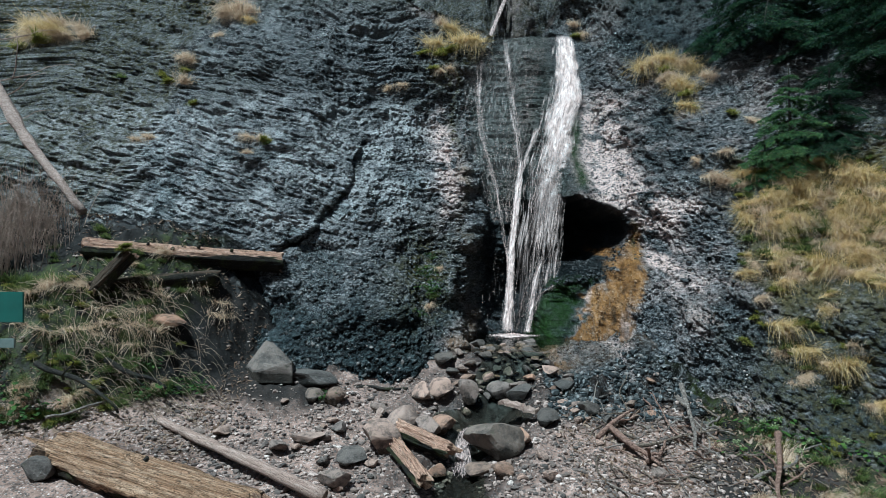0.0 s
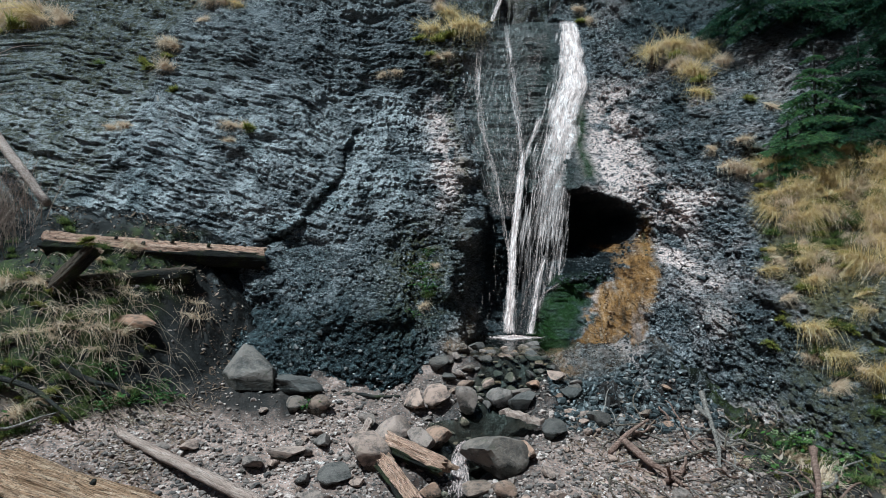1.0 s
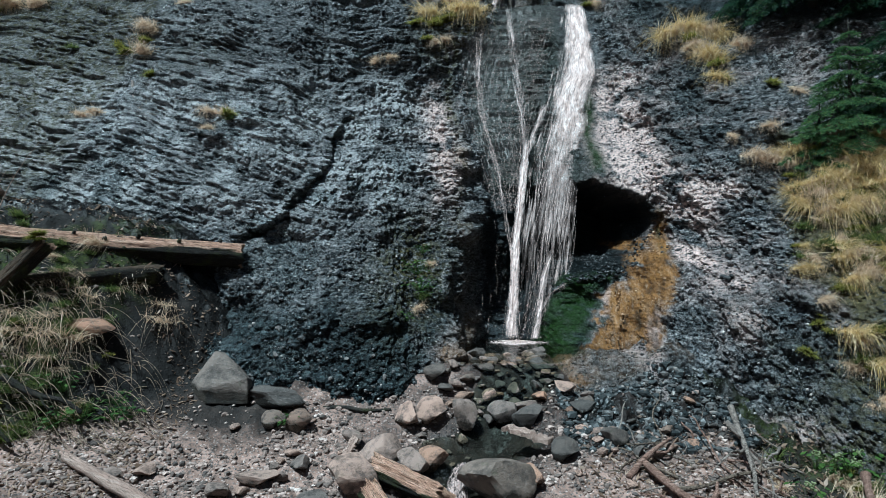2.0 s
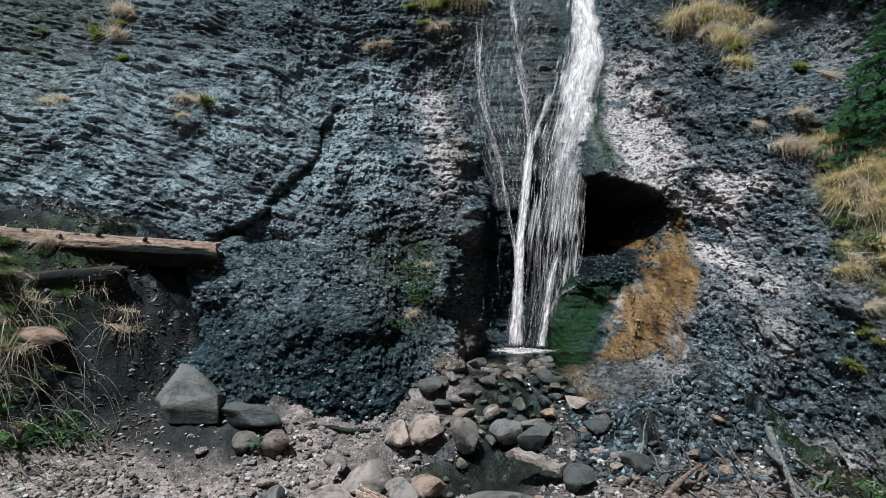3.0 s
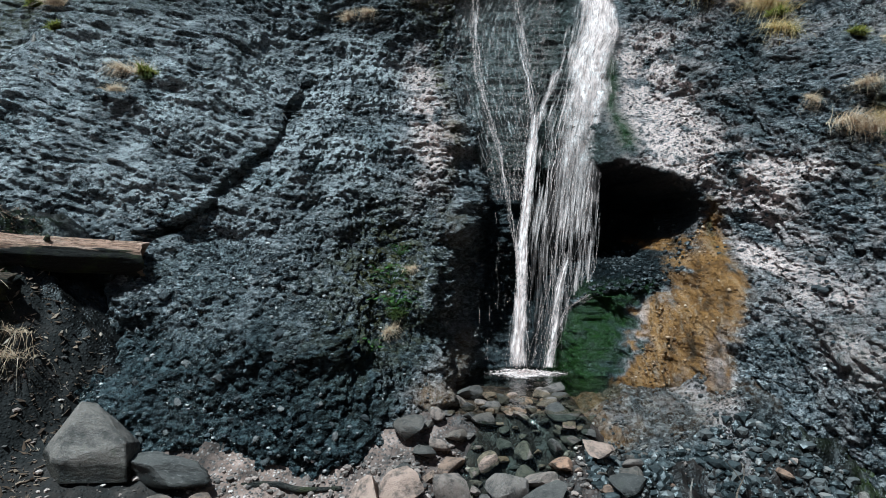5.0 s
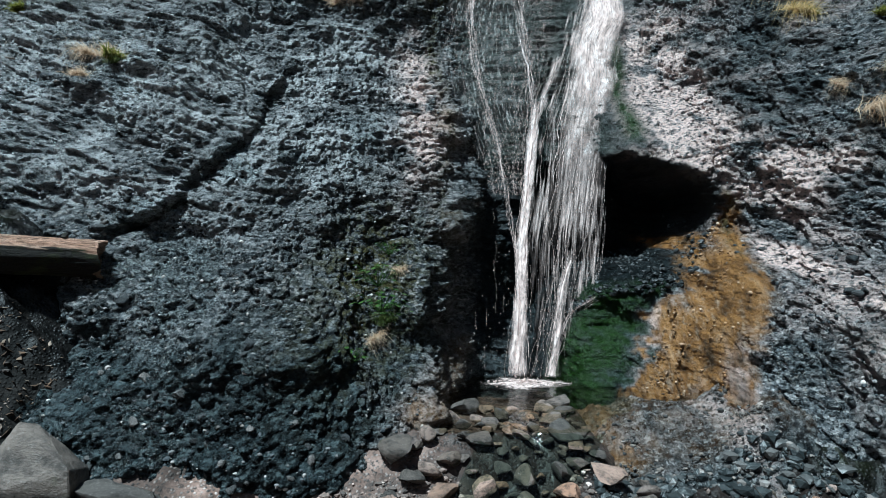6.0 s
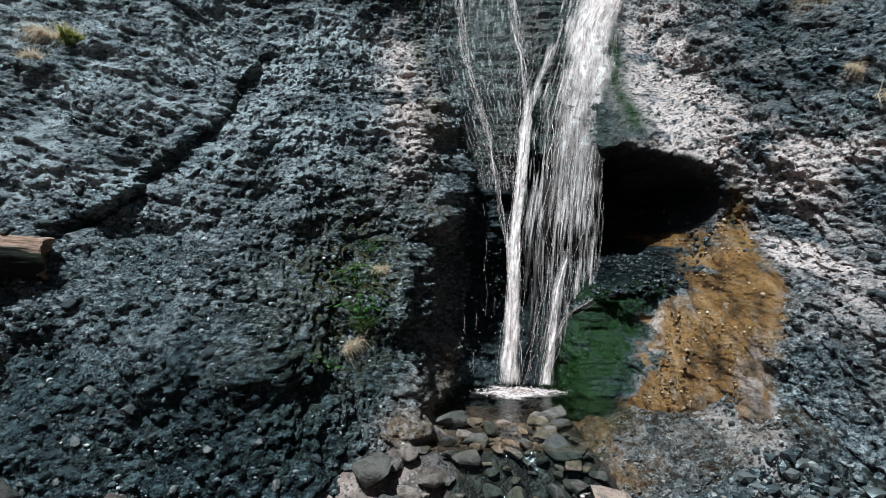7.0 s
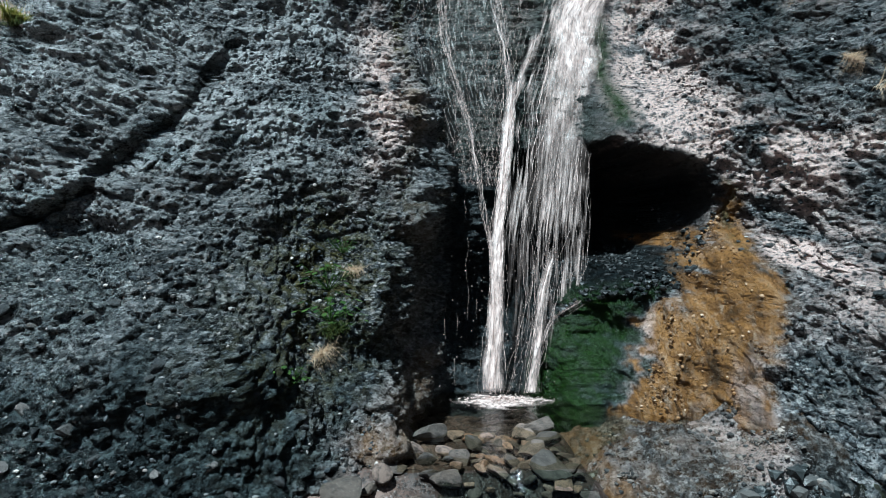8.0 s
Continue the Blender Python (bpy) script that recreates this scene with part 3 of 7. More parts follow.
DEAD_TREE = wood_material("pale_dead_tree", (0.26, 0.17, 0.14), (0.56, 0.42, 0.36), (0.74, 0.60, 0.53))
BARK = wood_material("dark_bark", (0.012, 0.012, 0.011), (0.040, 0.036, 0.032), (0.085, 0.070, 0.055), 0.5)
STICK_WOOD = wood_material("red_brown_stick", (0.11, 0.062, 0.046), (0.31, 0.19, 0.145), (0.50, 0.36, 0.29))
GREY_WOOD = wood_material("grey_deadwood", (0.10, 0.08, 0.07), (0.30, 0.25, 0.215), (0.50, 0.44, 0.39))
TWIG = wood_material("thin_twig", (0.06, 0.045, 0.036), (0.19, 0.145, 0.11), (0.36, 0.29, 0.225))
HANGING_STEM = wood_material("hanging_stems", (0.14, 0.095, 0.065), (0.36, 0.27, 0.19), (0.58, 0.47, 0.35))
BUSH = wood_material("dead_stems", (0.30, 0.20, 0.155), (0.56, 0.41, 0.33), (0.74, 0.58, 0.49))
DRY_GRASS = leaf_material("dry_grass", [(0.0, (0.34, 0.24, 0.155)), (0.35, (0.58, 0.43, 0.29)), (0.7, (0.73, 0.57, 0.41)), (1.0, (0.83, 0.69, 0.54))])
GOLD_GRASS = leaf_material("golden_grass", [(0.0, (0.28, 0.20, 0.06)), (0.4, (0.62, 0.45, 0.19)), (0.8, (0.82, 0.64, 0.37)), (1.0, (0.90, 0.76, 0.55))])
GREEN_GRASS = leaf_material("green_grass", [(0.0, (0.035, 0.055, 0.016)), (0.5, (0.10, 0.13, 0.032)), (1.0, (0.22, 0.23, 0.070))])
MOSS = leaf_material("moss_tuft", [(0.0, (0.09, 0.10, 0.018)), (0.5, (0.22, 0.22, 0.045)), (1.0, (0.38, 0.33, 0.085))], 0.9)
SPRUCE = leaf_material("spruce_needles", [(0.0, (0.007, 0.024, 0.016)), (0.6, (0.020, 0.054, 0.028)), (1.0, (0.080, 0.14, 0.045))])
YOUNG_SPRUCE = leaf_material("young_spruce_needles", [(0.0, (0.030, 0.075, 0.035)), (0.6, (0.095, 0.18, 0.065)), (1.0, (0.22, 0.30, 0.085))])
LEAF = leaf_material("green_leaf", [(0.0, (0.025, 0.055, 0.014)), (1.0, (0.095, 0.16, 0.035))], 0.5)
BLOSSOM = leaf_material("pale_flower", [(0.0, (0.20, 0.24, 0.10)), (1.0, (0.38, 0.41, 0.24))])
BOARD = Nodes("green_paint", 0.5)
BOARD.set("Base Color", BOARD.ramp(BOARD.noise(3, 5), [(0.3, (0.012, 0.075, 0.060)), (0.7, (0.022, 0.110, 0.088))]))
BOARD = BOARD.m
PALE_BOARD = wood_material("pale_plank", (0.22, 0.14, 0.11), (0.46, 0.33, 0.27), (0.62, 0.50, 0.43))
PALE_PANEL = Nodes("grey_green_paint", 0.5)
PALE_PANEL.set("Base Color", PALE_PANEL.ramp(PALE_PANEL.noise(4, 5), [(0.3, (0.10, 0.14, 0.13)), (0.7, (0.17, 0.21, 0.20))]))
PALE_PANEL = PALE_PANEL.m

# ---- building helpers ----
def mesh_from(name, verts, faces, smooth=True):
    me = bpy.data.meshes.new(name)
    verts, faces = np.asarray(verts, np.float32), np.asarray(faces, np.int32)
    k = faces.shape[1]
    me.vertices.add(len(verts))
    me.vertices.foreach_set("co", verts.ravel())
    me.loops.add(faces.size)
    me.loops.foreach_set("vertex_index", faces.ravel())
    me.polygons.add(len(faces))
    me.polygons.foreach_set("loop_start", np.arange(0, faces.size, k, dtype=np.int32))
    me.polygons.foreach_set("use_smooth", np.full(len(faces), smooth))
    me.update(calc_edges=True)
    return me


def sheet_faces(nu, nv):
    i = np.arange(nu * nv).reshape(nv, nu)
    return np.stack([i[:-1, :-1], i[:-1, 1:], i[1:, 1:], i[1:, :-1]], -1).reshape(-1, 4)


def give(me, name, values):
    me.attributes.new(name, "FLOAT", "POINT").data.foreach_set("value", np.asarray(values, np.float32).ravel())


def thing(name, me, material, label="", category="", group="", kind=""):
    me.materials.append(material)
    return tagged(new(name, me), label, category, group, kind)


def child(name, me, material, parent, label=""):
    if material is not None:
        me.materials.append(material)
    ob = new(name, me)
    ob.parent = parent
    return tagged(ob, label)


def steps(*spans):
    """Rows of (end, step) from the first value on, joined without doubles."""
    out = [spans[0]]
    for end, st in spans[1:]:
        n = max(1, int(round((end - out[-1]) / st)))
        out.extend(np.linspace(out[-1], end, n + 1)[1:])
    return np.array(out)


# ---- the cliff ----
def slab_zone(x, z):
    """Where the face is smooth bedded slabs rather than crumbling conglomerate."""
    return sstep(0.0, 0.5, z - crack_line(x)) * sstep(-1.6, -2.7, x - 0.12 * (z - 4)) * sstep(13, 10, z) * sstep(1.4, 2.0, z)


def cliff_relief(x, z):
    """Relief of the rock, metres out of the face."""
    slab = slab_zone(x, z)
    chute = sstep(0.0, 0.5, x - gorge_left(z)) * sstep(5.0, 4.5, x) * sstep(2.2, 3.0, z) * sstep(9.9, 9.3, z)
    strata = z + 0.30 * x * sstep(-1, -4, x) + 0.9 * sstep(-1, -4, x) - 0.12 * x * sstep(4, 6, x) + 0.18 * vnoise(x * 0.6, z * 0.7, 3)
    upper = sstep(0.4, 2.6, z - 0.25 * sstep(-2, -5, x))
    r = 0.24 * fbm(x * 0.45, z * 0.45, 3, 11) + 0.11 * fbm(x * 1.3, z * 1.5, 3, 21)
    bedded = 0.35 + 0.65 * sstep(3.5, 0.5, x) * (1 - 0.75 * sstep(-3.2, -2.2, x + 0.35 * (z - 2)) * sstep(6.5, 5.0, z))
    r = r + upper * bedded * (0.055 * ridged(x * 0.6 + 0.5 * vnoise(x * 1.5, z * 2, 5), strata * 2.0, 3, 31) + 0.05 * ridged(x * 1.6, strata * 6.0, 4, 41))
    r = r + 0.05 * (1 - 0.5 * slab) * ridged(x * 2.6 + 3, z * 3.4, 4, 51) * (0.5 + 0.5 * vnoise(x * 0.5, z * 0.5, 61))
    # thin broken plates that step out of the face
    wx, wz = 0.35 * vnoise(x * 2.3, z * 2.9, 64), 0.10 * vnoise(x * 2.9, z * 2.3, 65)
    for k, (fx, fz, amp) in enumerate(((1.3, 4.2, 0.085), (2.7, 8.5, 0.055), (5.6, 17.0, 0.032))):
        h1, h2, w3 = cells((x + wx) * fx, (strata + wz) * fz, 99 + 20 * k)
        r = r + (0.30 + 0.70 * upper) * amp * bedded * (1 - 0.75 * chute) * (w3 - 0.5) * sstep(0.0, 0.10, h2 - h1)
    # ledges: each bed leans back and overhangs the one below
    for k, (fz, amp, run) in enumerate(((2.1, 0.060, 0.45), (5.1, 0.042, 1.3), (11.5, 0.028, 2.9))):
        p = strata * fz + 1.05 * fbm(x * run, strata * fz * 0.45, 4, 131 + 10 * k) + 0.30 * vnoise(x * run * 4.5, strata * fz, 135 + 10 * k)
        q = p - np.floor(p)
        here = sstep(-0.20, 0.45, vnoise(x * run * 0.9, strata * fz * 0.55, 137 + 10 * k))
        r = r + amp * here * (0.25 + 0.75 * upper) * (0.35 + 0.65 * bedded) * (1 - chute) * ((1 - q) * sstep(0.0, 0.16, q) - 0.4)
    # blocky, crumbling rock beside the fall
    for k, (fx, amp) in enumerate(((2.2, 0.10), (4.8, 0.075), (10.5, 0.05))):
        h1, h2, w3 = cells((x + 0.7 * wx) * fx, (z + 1.5 * wz + 0.25 * x) * fx * 1.5, 199 + 20 * k)
        r = r + (1 - bedded) * 1.25 * amp * (w3 - 0.5) * sstep(0.0, 0.12, h2 - h1)
    # pebbles and the hollows they left
    f1, f2, who = cells(x * 7.5 + 0.25 * vnoise(x * 9, z * 9, 71), z * 9.0, 73)
    lower = 1 - 0.6 * upper * sstep(-2.2, -3.2, x + 0.35 * (z - 2)) - 0.2 * upper
    r = r + lower * (1 - 0.6 * slab) * (0.095 * (who - 0.4) * sstep(0.0, 0.22, f2 - f1) + 0.02 * (0.5 - f1))
    g1, g2, w2 = cells(x * 16.0, z * 19.0, 83)
    r = r + 0.045 * (1 - 0.6 * slab) * (w2 - 0.45) * sstep(0.0, 0.25, g2 - g1) + 0.022 * fbm(x * 13, z * 15, 3, 91)
    pit = cells(x * 4.6 + 0.4 * vnoise(x * 5, z * 5, 95), z * 6.2, 96)[0]
    r = r - 0.06 * (1 - 0.9 * slab) * np.exp(-(pit / 0.17) ** 2) * sstep(-0.1, 0.5, vnoise(x * 1.1, z * 1.2, 97))
    # open joints
    gap = np.abs(vnoise(x * 1.1 + 0.6 * vnoise(x * 4, z * 4, 92), strata * 2.6, 93))
    r = r - 0.12 * upper * np.exp(-(gap / 0.035) ** 2) * sstep(-0.1, 0.5, vnoise(x * 0.8, z * 0.9, 94))
    return r


def face_relief(x, z, base):
    """Relief that also runs on over faces that turn away from the viewer."""
    return cliff_relief(x + 0.8 * np.tanh((2.6 - x) / 0.5) * (base - (14.9 + 0.65 * z)), z)


def build_cliff():
    xs = steps(-70, (-30, 4), (-13, 0.8), (-9, 0.06), (-5.5, 0.035), (7.0, 0.0225), (10, 0.035), (13, 0.08), (30, 0.8), (70, 4))
    zs = steps(-4, (-2.3, 0.15), (4.6, 0.0225), (8.6, 0.032), (11.5, 0.05), (16, 0.25), (60, 3))
    x, z = np.meshgrid(xs, zs)
    base = cliff_base(x, z)
    gl, br = gorge_left(z), bowl_right(z)
    # worn smooth by the water in the bowl and behind the fall
    worn = sstep(0.0, 0.4, x - gl) * sstep(0.16, -0.04, x - br) * sstep(2.3, 1.8, z)
    chute = sstep(0.1, 0.7, x - gl) * sstep(5.4, 4.8, x) * sstep(2.4, 3.2, z) * sstep(9.9, 9.3, z)
    worn = worn * sstep(1.9, 2.8, x)
    worn = worn * (1 - 0.7 * sstep(2.3, 2.7, x) * sstep(4.05, 3.75, x - 0.5 * (z - 0.4)) * sstep(0.1, 0.4, z))
    rel = face_relief(x, z, base) * (1 - 0.55 * worn - 0.10 * worn * sstep(3.2, 3.8, x) - (0.10 + 0.55 * sstep(3.2, 4.0, x)) * chute)
    far = sstep(9, 30, np.abs(x)) + sstep(10, 16, z)
    rel = rel + far * 0.9 * fbm(x * 0.15, z * 0.2, 3, 101)
    slope_x = np.clip(np.gradient(base, axis=1) / np.gradient(x, axis=1), -2.5, 2.5) * (1 - far.clip(0, 1))
    lengthened = np.sqrt(1 + slope_x ** 2)
    y = base - rel / lengthened
    me = mesh_from("cliff", np.stack([x + rel * slope_x / lengthened, y, z], -1).reshape(-1, 3), sheet_faces(len(xs), len(zs)))
    noise_a, noise_b = fbm(x * 1.1, z * 1.1, 4, 111), fbm(x * 2.7, z * 2.7, 4, 121)
    noise_c = fbm(x * 9.5, z * 9.5, 3, 151)
    # masks of stains and growth with their own shapes; painted light and shade follow
    och = sstep(-0.06, 0.10, x - ochre_left(z) + 0.20 * noise_b + 0.12 * noise_c) * sstep(0.10, -0.04, x - br - 0.14 * sstep(1.0, 1.6, z) + 0.06 * noise_b + 0.06 * noise_c) * sstep(2.35, 1.9, z + 0.2 * noise_b) * sstep(-1.15, -0.9, z)
    edge = np.exp(-((x - br - 0.02) / 0.13) ** 2) * sstep(1.9, 1.5, z) * sstep(0.3, 0.9, z)
    toe = sstep(-0.55, -0.1, x - gl + 0.35 * noise_b) * sstep(0.5, 0.1, x - gl) * sstep(0.1, -0.5, z + 0.4 * noise_a) * 0.45
    toe = toe + 0.5 * np.exp(-((x - gl + 0.12) / 0.20) ** 2) * sstep(1.0, 2.0, z) * sstep(5.5, 4.2, z) * np.clip(0.3 + noise_b, 0, 1)
    give(me, "ochre", np.clip(och + 0.5 * edge + toe, 0, 1))
    alg = sstep(-0.1, 0.15, x - 2.72 - 0.5 * z) * sstep(0.25, -0.2, x - ochre_left(z) + 0.22 + 0.25 * noise_b + 0.15 * noise_c) * sstep(0.75, 0.35, z + 0.15 * noise_b)
    strip = np.exp(-((x - 4.25 - 0.06 * (z - 4) - 0.1 * noise_a) / 0.17) ** 2) * sstep(3.1, 3.6, z) * sstep(7.0, 5.5, z)
    give(me, "algae", np.clip(alg + 1.0 * strip + 0.22 * chute * sstep(4.2, 3.6, x), 0, 1))
    m = 1.2 * np.exp(-((x + 0.50) / 0.85) ** 2 - ((z - 0.9) / 1.1) ** 2)
    m = m + 1.0 * np.exp(-((x - gl + 0.10) / 0.17) ** 2) * sstep(1.2, 2.5, z) * (0.7 + 0.5 * noise_a)
    m = m + 0.9 * np.exp(-((x - 0.1) / 0.9) ** 2 - ((z - 7.7) / 0.7) ** 2)
    m = m + sstep(6.0, 7.6, x - 0.45 * (z - 1) + 0.6 * noise_a) * 0.85 * sstep(6.5, 4.0, z)
    m = m + 0.8 * sstep(-7.5, -9.5, x + noise_a) + 0.6 * sstep(9.5, 12, z)
    m = m + 0.35 * np.exp(-((x + 6.8) / 1.3) ** 2 - ((z - 6.6) / 1.2) ** 2)
    m = m + 0.6 * sstep(0.9, 1.4, z) * sstep(2.5, 2.1, z) * np.exp(-((x - br - 0.03) / 0.06) ** 2)
    give(me, "moss", np.clip(m, 0, 1))
    w = sstep(-0.1, 0.4, x - gl) * sstep(5.4, 4.6, x) * sstep(10.0, 9.5, z)
    w = w + 0.95 * sstep(-0.2, -1.5, x) * np.clip(0.45 + noise_a, 0, 1)
    w = w + 0.95 * sstep(4.6, 5.5, x) * sstep(1.0, 2.5, z) * np.clip(0.4 + noise_a, 0, 1)
    w = w + 0.6 * sstep(4.6, 5.5, x) * sstep(1.5, 0, z)
    w = w * (1 - 0.75 * sstep(0.0, 0.4, x - gl) * sstep(0.1, -0.1, x - br) * sstep(3.4, 2.8, z) - 0.45 * chute)
    give(me, "wet", np.clip(w, 0, 1))
    # sunlit rock beside fall and cave, painted in as a pale warm tone
    pale = 1.7 * np.exp(-((x - 5.0 - 0.12 * (z - 4)) / 0.68) ** 2) * sstep(2.4, 3.2, z) * sstep(7.5, 5.5, z)
    pale = pale + 1.7 * np.exp(-((z - 3.35 + 0.55 * (x - 4.6)) / 0.50) ** 2) * sstep(3.9, 4.3, x) * sstep(6.8, 5.6, x)
    pale = pale + 0.9 * sstep(1.6, 2.8, z + 0.5 * noise_a) * sstep(6.6, 5.2, z + 0.4 * noise_a) * sstep(0.5, -0.2, x) * (0.6 + 0.7 * noise_b)
    pale = pale + 0.6 * sstep(5.0, 5.6, x) * sstep(7.2, 6.2, x) * sstep(3.4, 2.4, z) * (0.15 + 1.1 * noise_a + 0.5 * noise_b)
    pale = pale + 1.2 * np.exp(-((x - gl + 0.45) / 0.4) ** 2) * sstep(2.3, 3.2, z) * sstep(6.5, 5.0, z)
    pale = pale + 0.9 * np.exp(-((x - br + 0.10) / 0.12) ** 2) * sstep(0.15, -0.2, z)
    pale = pale + 1.0 * np.exp(-((x - ochre_left(z) - 0.05) / 0.11) ** 2) * sstep(0.6, 0.1, z) * sstep(-0.1, 0.3, noise_b + 0.2)
    pale = pale + 0.7 * np.exp(-((x - 5.55 + 0.25 * (z - 1.6)) / 0.42) ** 2) * sstep(0.2, 1.0, z) * sstep(3.2, 2.4, z) * (0.7 + 0.8 * noise_a)
    pale = pale + 0.75 * sstep(5.28, 5.5, x + 0.1 * noise_b) * sstep(6.2, 5.7, x + 0.3 * noise_a) * sstep(0.9, 1.5, z) * sstep(3.1, 2.5, z)
    give(me, "warm", np.clip(sstep(1.5, 3.0, x) + np.exp(-((x - gl + 0.45) / 0.5) ** 2), 0, 1))
    give(me, "pale", np.clip(pale * (0.82 + 0.85 * noise_b + 0.45 * noise_c), 0, 1))
    give(me, "pebbly", np.clip(1 - 0.6 * sstep(1.5, 3.5, z + 0.6 * noise_a) * sstep(4.5, 2.5, x) - 0.8 * worn, 0, 1))
    give(me, "slab", slab_zone(x, z) * np.clip(0.75 + 0.4 * noise_a, 0, 1))
    damp_and_shade = sstep(0.65, -0.25, z + 0.35 * noise_a + 0.10 * (x + 2)) * sstep(0.2, -0.6, x + 0.3 * noise_b) + 0.6 * sstep(0.5, -0.3, z + 0.4 * noise_a) * sstep(5.4, 5.9, x + 0.3 * noise_b) + 0.6 * sstep(0.0, 0.5, noise_a - 0.3) * sstep(6, 3, z) + 0.18 * sstep(5.6, 7.0, z + 0.4 * noise_a) + 0.75 * sstep(5.2, 5.9, x - 0.1 * (z - 4)) * sstep(7.6, 7.0, x) * sstep(2.2, 3.0, z) * sstep(7.5, 6.0, z) * sstep(0.15, -0.15, noise_a + 0.5 * noise_b)
    # recesses behind the fall: their shade is put into the wet rock's colour
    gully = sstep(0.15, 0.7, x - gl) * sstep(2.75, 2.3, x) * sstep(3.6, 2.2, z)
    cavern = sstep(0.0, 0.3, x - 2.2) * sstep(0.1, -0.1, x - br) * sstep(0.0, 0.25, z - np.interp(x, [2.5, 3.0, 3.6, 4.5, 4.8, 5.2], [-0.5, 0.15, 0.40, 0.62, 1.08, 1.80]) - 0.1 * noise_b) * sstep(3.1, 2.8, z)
    damp_and_shade = damp_and_shade + 0.95 * sstep(2.0, 2.4, x) * sstep(0.08, -0.15, x - ochre_left(z) + 0.15 * noise_b) * sstep(1.2, 0.9, z)
    # upper right wall: the forest's shade, painted into the rock colour
    damp_and_shade = damp_and_shade + 0.9 * sstep(5.6, 7.4, x + 0.5 * noise_a) * sstep(6.9, 8.2, z + 0.5 * noise_a)
    damp_and_shade = damp_and_shade * (1 - 0.85 * np.clip(pale, 0, 1) * sstep(4.0, 4.4, x))
    give(me, "damp_and_shade", np.clip(damp_and_shade, 0, 1))
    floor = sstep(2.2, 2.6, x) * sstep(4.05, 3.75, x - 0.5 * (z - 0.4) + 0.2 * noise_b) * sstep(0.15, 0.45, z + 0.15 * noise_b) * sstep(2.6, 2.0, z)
    give(me, "wet_and_shade", np.clip(0.95 * gully + cavern + 0.9 * floor + 0.75 * chute * sstep(0.1, 0.5, x - gl) * sstep(4.6, 4.2, x), 0, 1))
    give(me, "straw", np.clip(sstep(6.6, 7.6, x - 0.25 * (z - 1) + 0.5 * noise_a) * sstep(0.2, 1.0, z + 0.5 * noise_a) * sstep(4.5, 3.4, z), 0, 1))
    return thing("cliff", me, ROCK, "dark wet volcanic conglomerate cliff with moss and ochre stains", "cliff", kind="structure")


# ---- the ground ----
def ground_relief(x, y):
    f1, f2, who = cells(x * 5.5, y * 5.5, 203)
    stony = sstep(-5.5, -3.0, x) * sstep(6, 9, y)
    rocky = sstep(1.8, 2.6, x) * sstep(11.6, 12.6, y) * sstep(14.3, 13.9, y) + sstep(4.0, 5.0, x) * sstep(9, 10, y)
    r = 0.07 * fbm(x * 0.8, y * 0.8, 4, 211) + 0.02 * fbm(x * 5, y * 5, 3, 221)
    e1, e2, w2 = cells(x * 2.6 + 0.3 * vnoise(x * 3, y * 3, 205), y * 2.6, 207)
    shelf = sstep(2.3, 2.6, x) * sstep(13.3, 13.5, y)
    rocky = rocky * (1 - shelf)
    bank_s = np.minimum((x + 5.8) * -0.25 + (y - 10.9) * 0.97, (x + 5.8) * -0.80 + (y - 10.9) * 0.60)
    b1, b2, w4 = cells(x * 3.2 + 0.3 * vnoise(x * 5, y * 5, 206), y * 4.2, 208)
    crumbled = sstep(-0.2, 0.4, bank_s) * sstep(14, 9, np.abs(x))
    p1, p2, w5 = cells(x * 11, y * 11, 209)
    r = r * (1 - 0.75 * shelf)
    r = r + crumbled * (0.16 * (w4 - 0.5) * sstep(0, 0.25, b2 - b1) + 0.07 * ridged(x * 2.5, y * 3.0, 4, 210)) + shelf * 0.035 * (w5 - 0.6) * sstep(0, 0.3, p2 - p1)
    front = sstep(2.1, 2.5, x) * sstep(12.2, 12.5, y) * sstep(13.7, 13.5, y)
    r = r + front * (0.05 * ridged(x * 3.2, y * 3.6, 4, 212) + 0.06 * (w4 - 0.5) * sstep(0, 0.2, b2 - b1))
    return r + stony * (1 - 0.8 * shelf) * 0.07 * (who - 0.4) * sstep(0, 0.3, f2 - f1) + rocky * (0.12 * (w2 - 0.5) * sstep(0, 0.2, e2 - e1) + 0.05 * ridged(x * 2, y * 2, 3, 209))


def ground_height(x, y):
    return ground_base(x, y) + ground_relief(x, y)


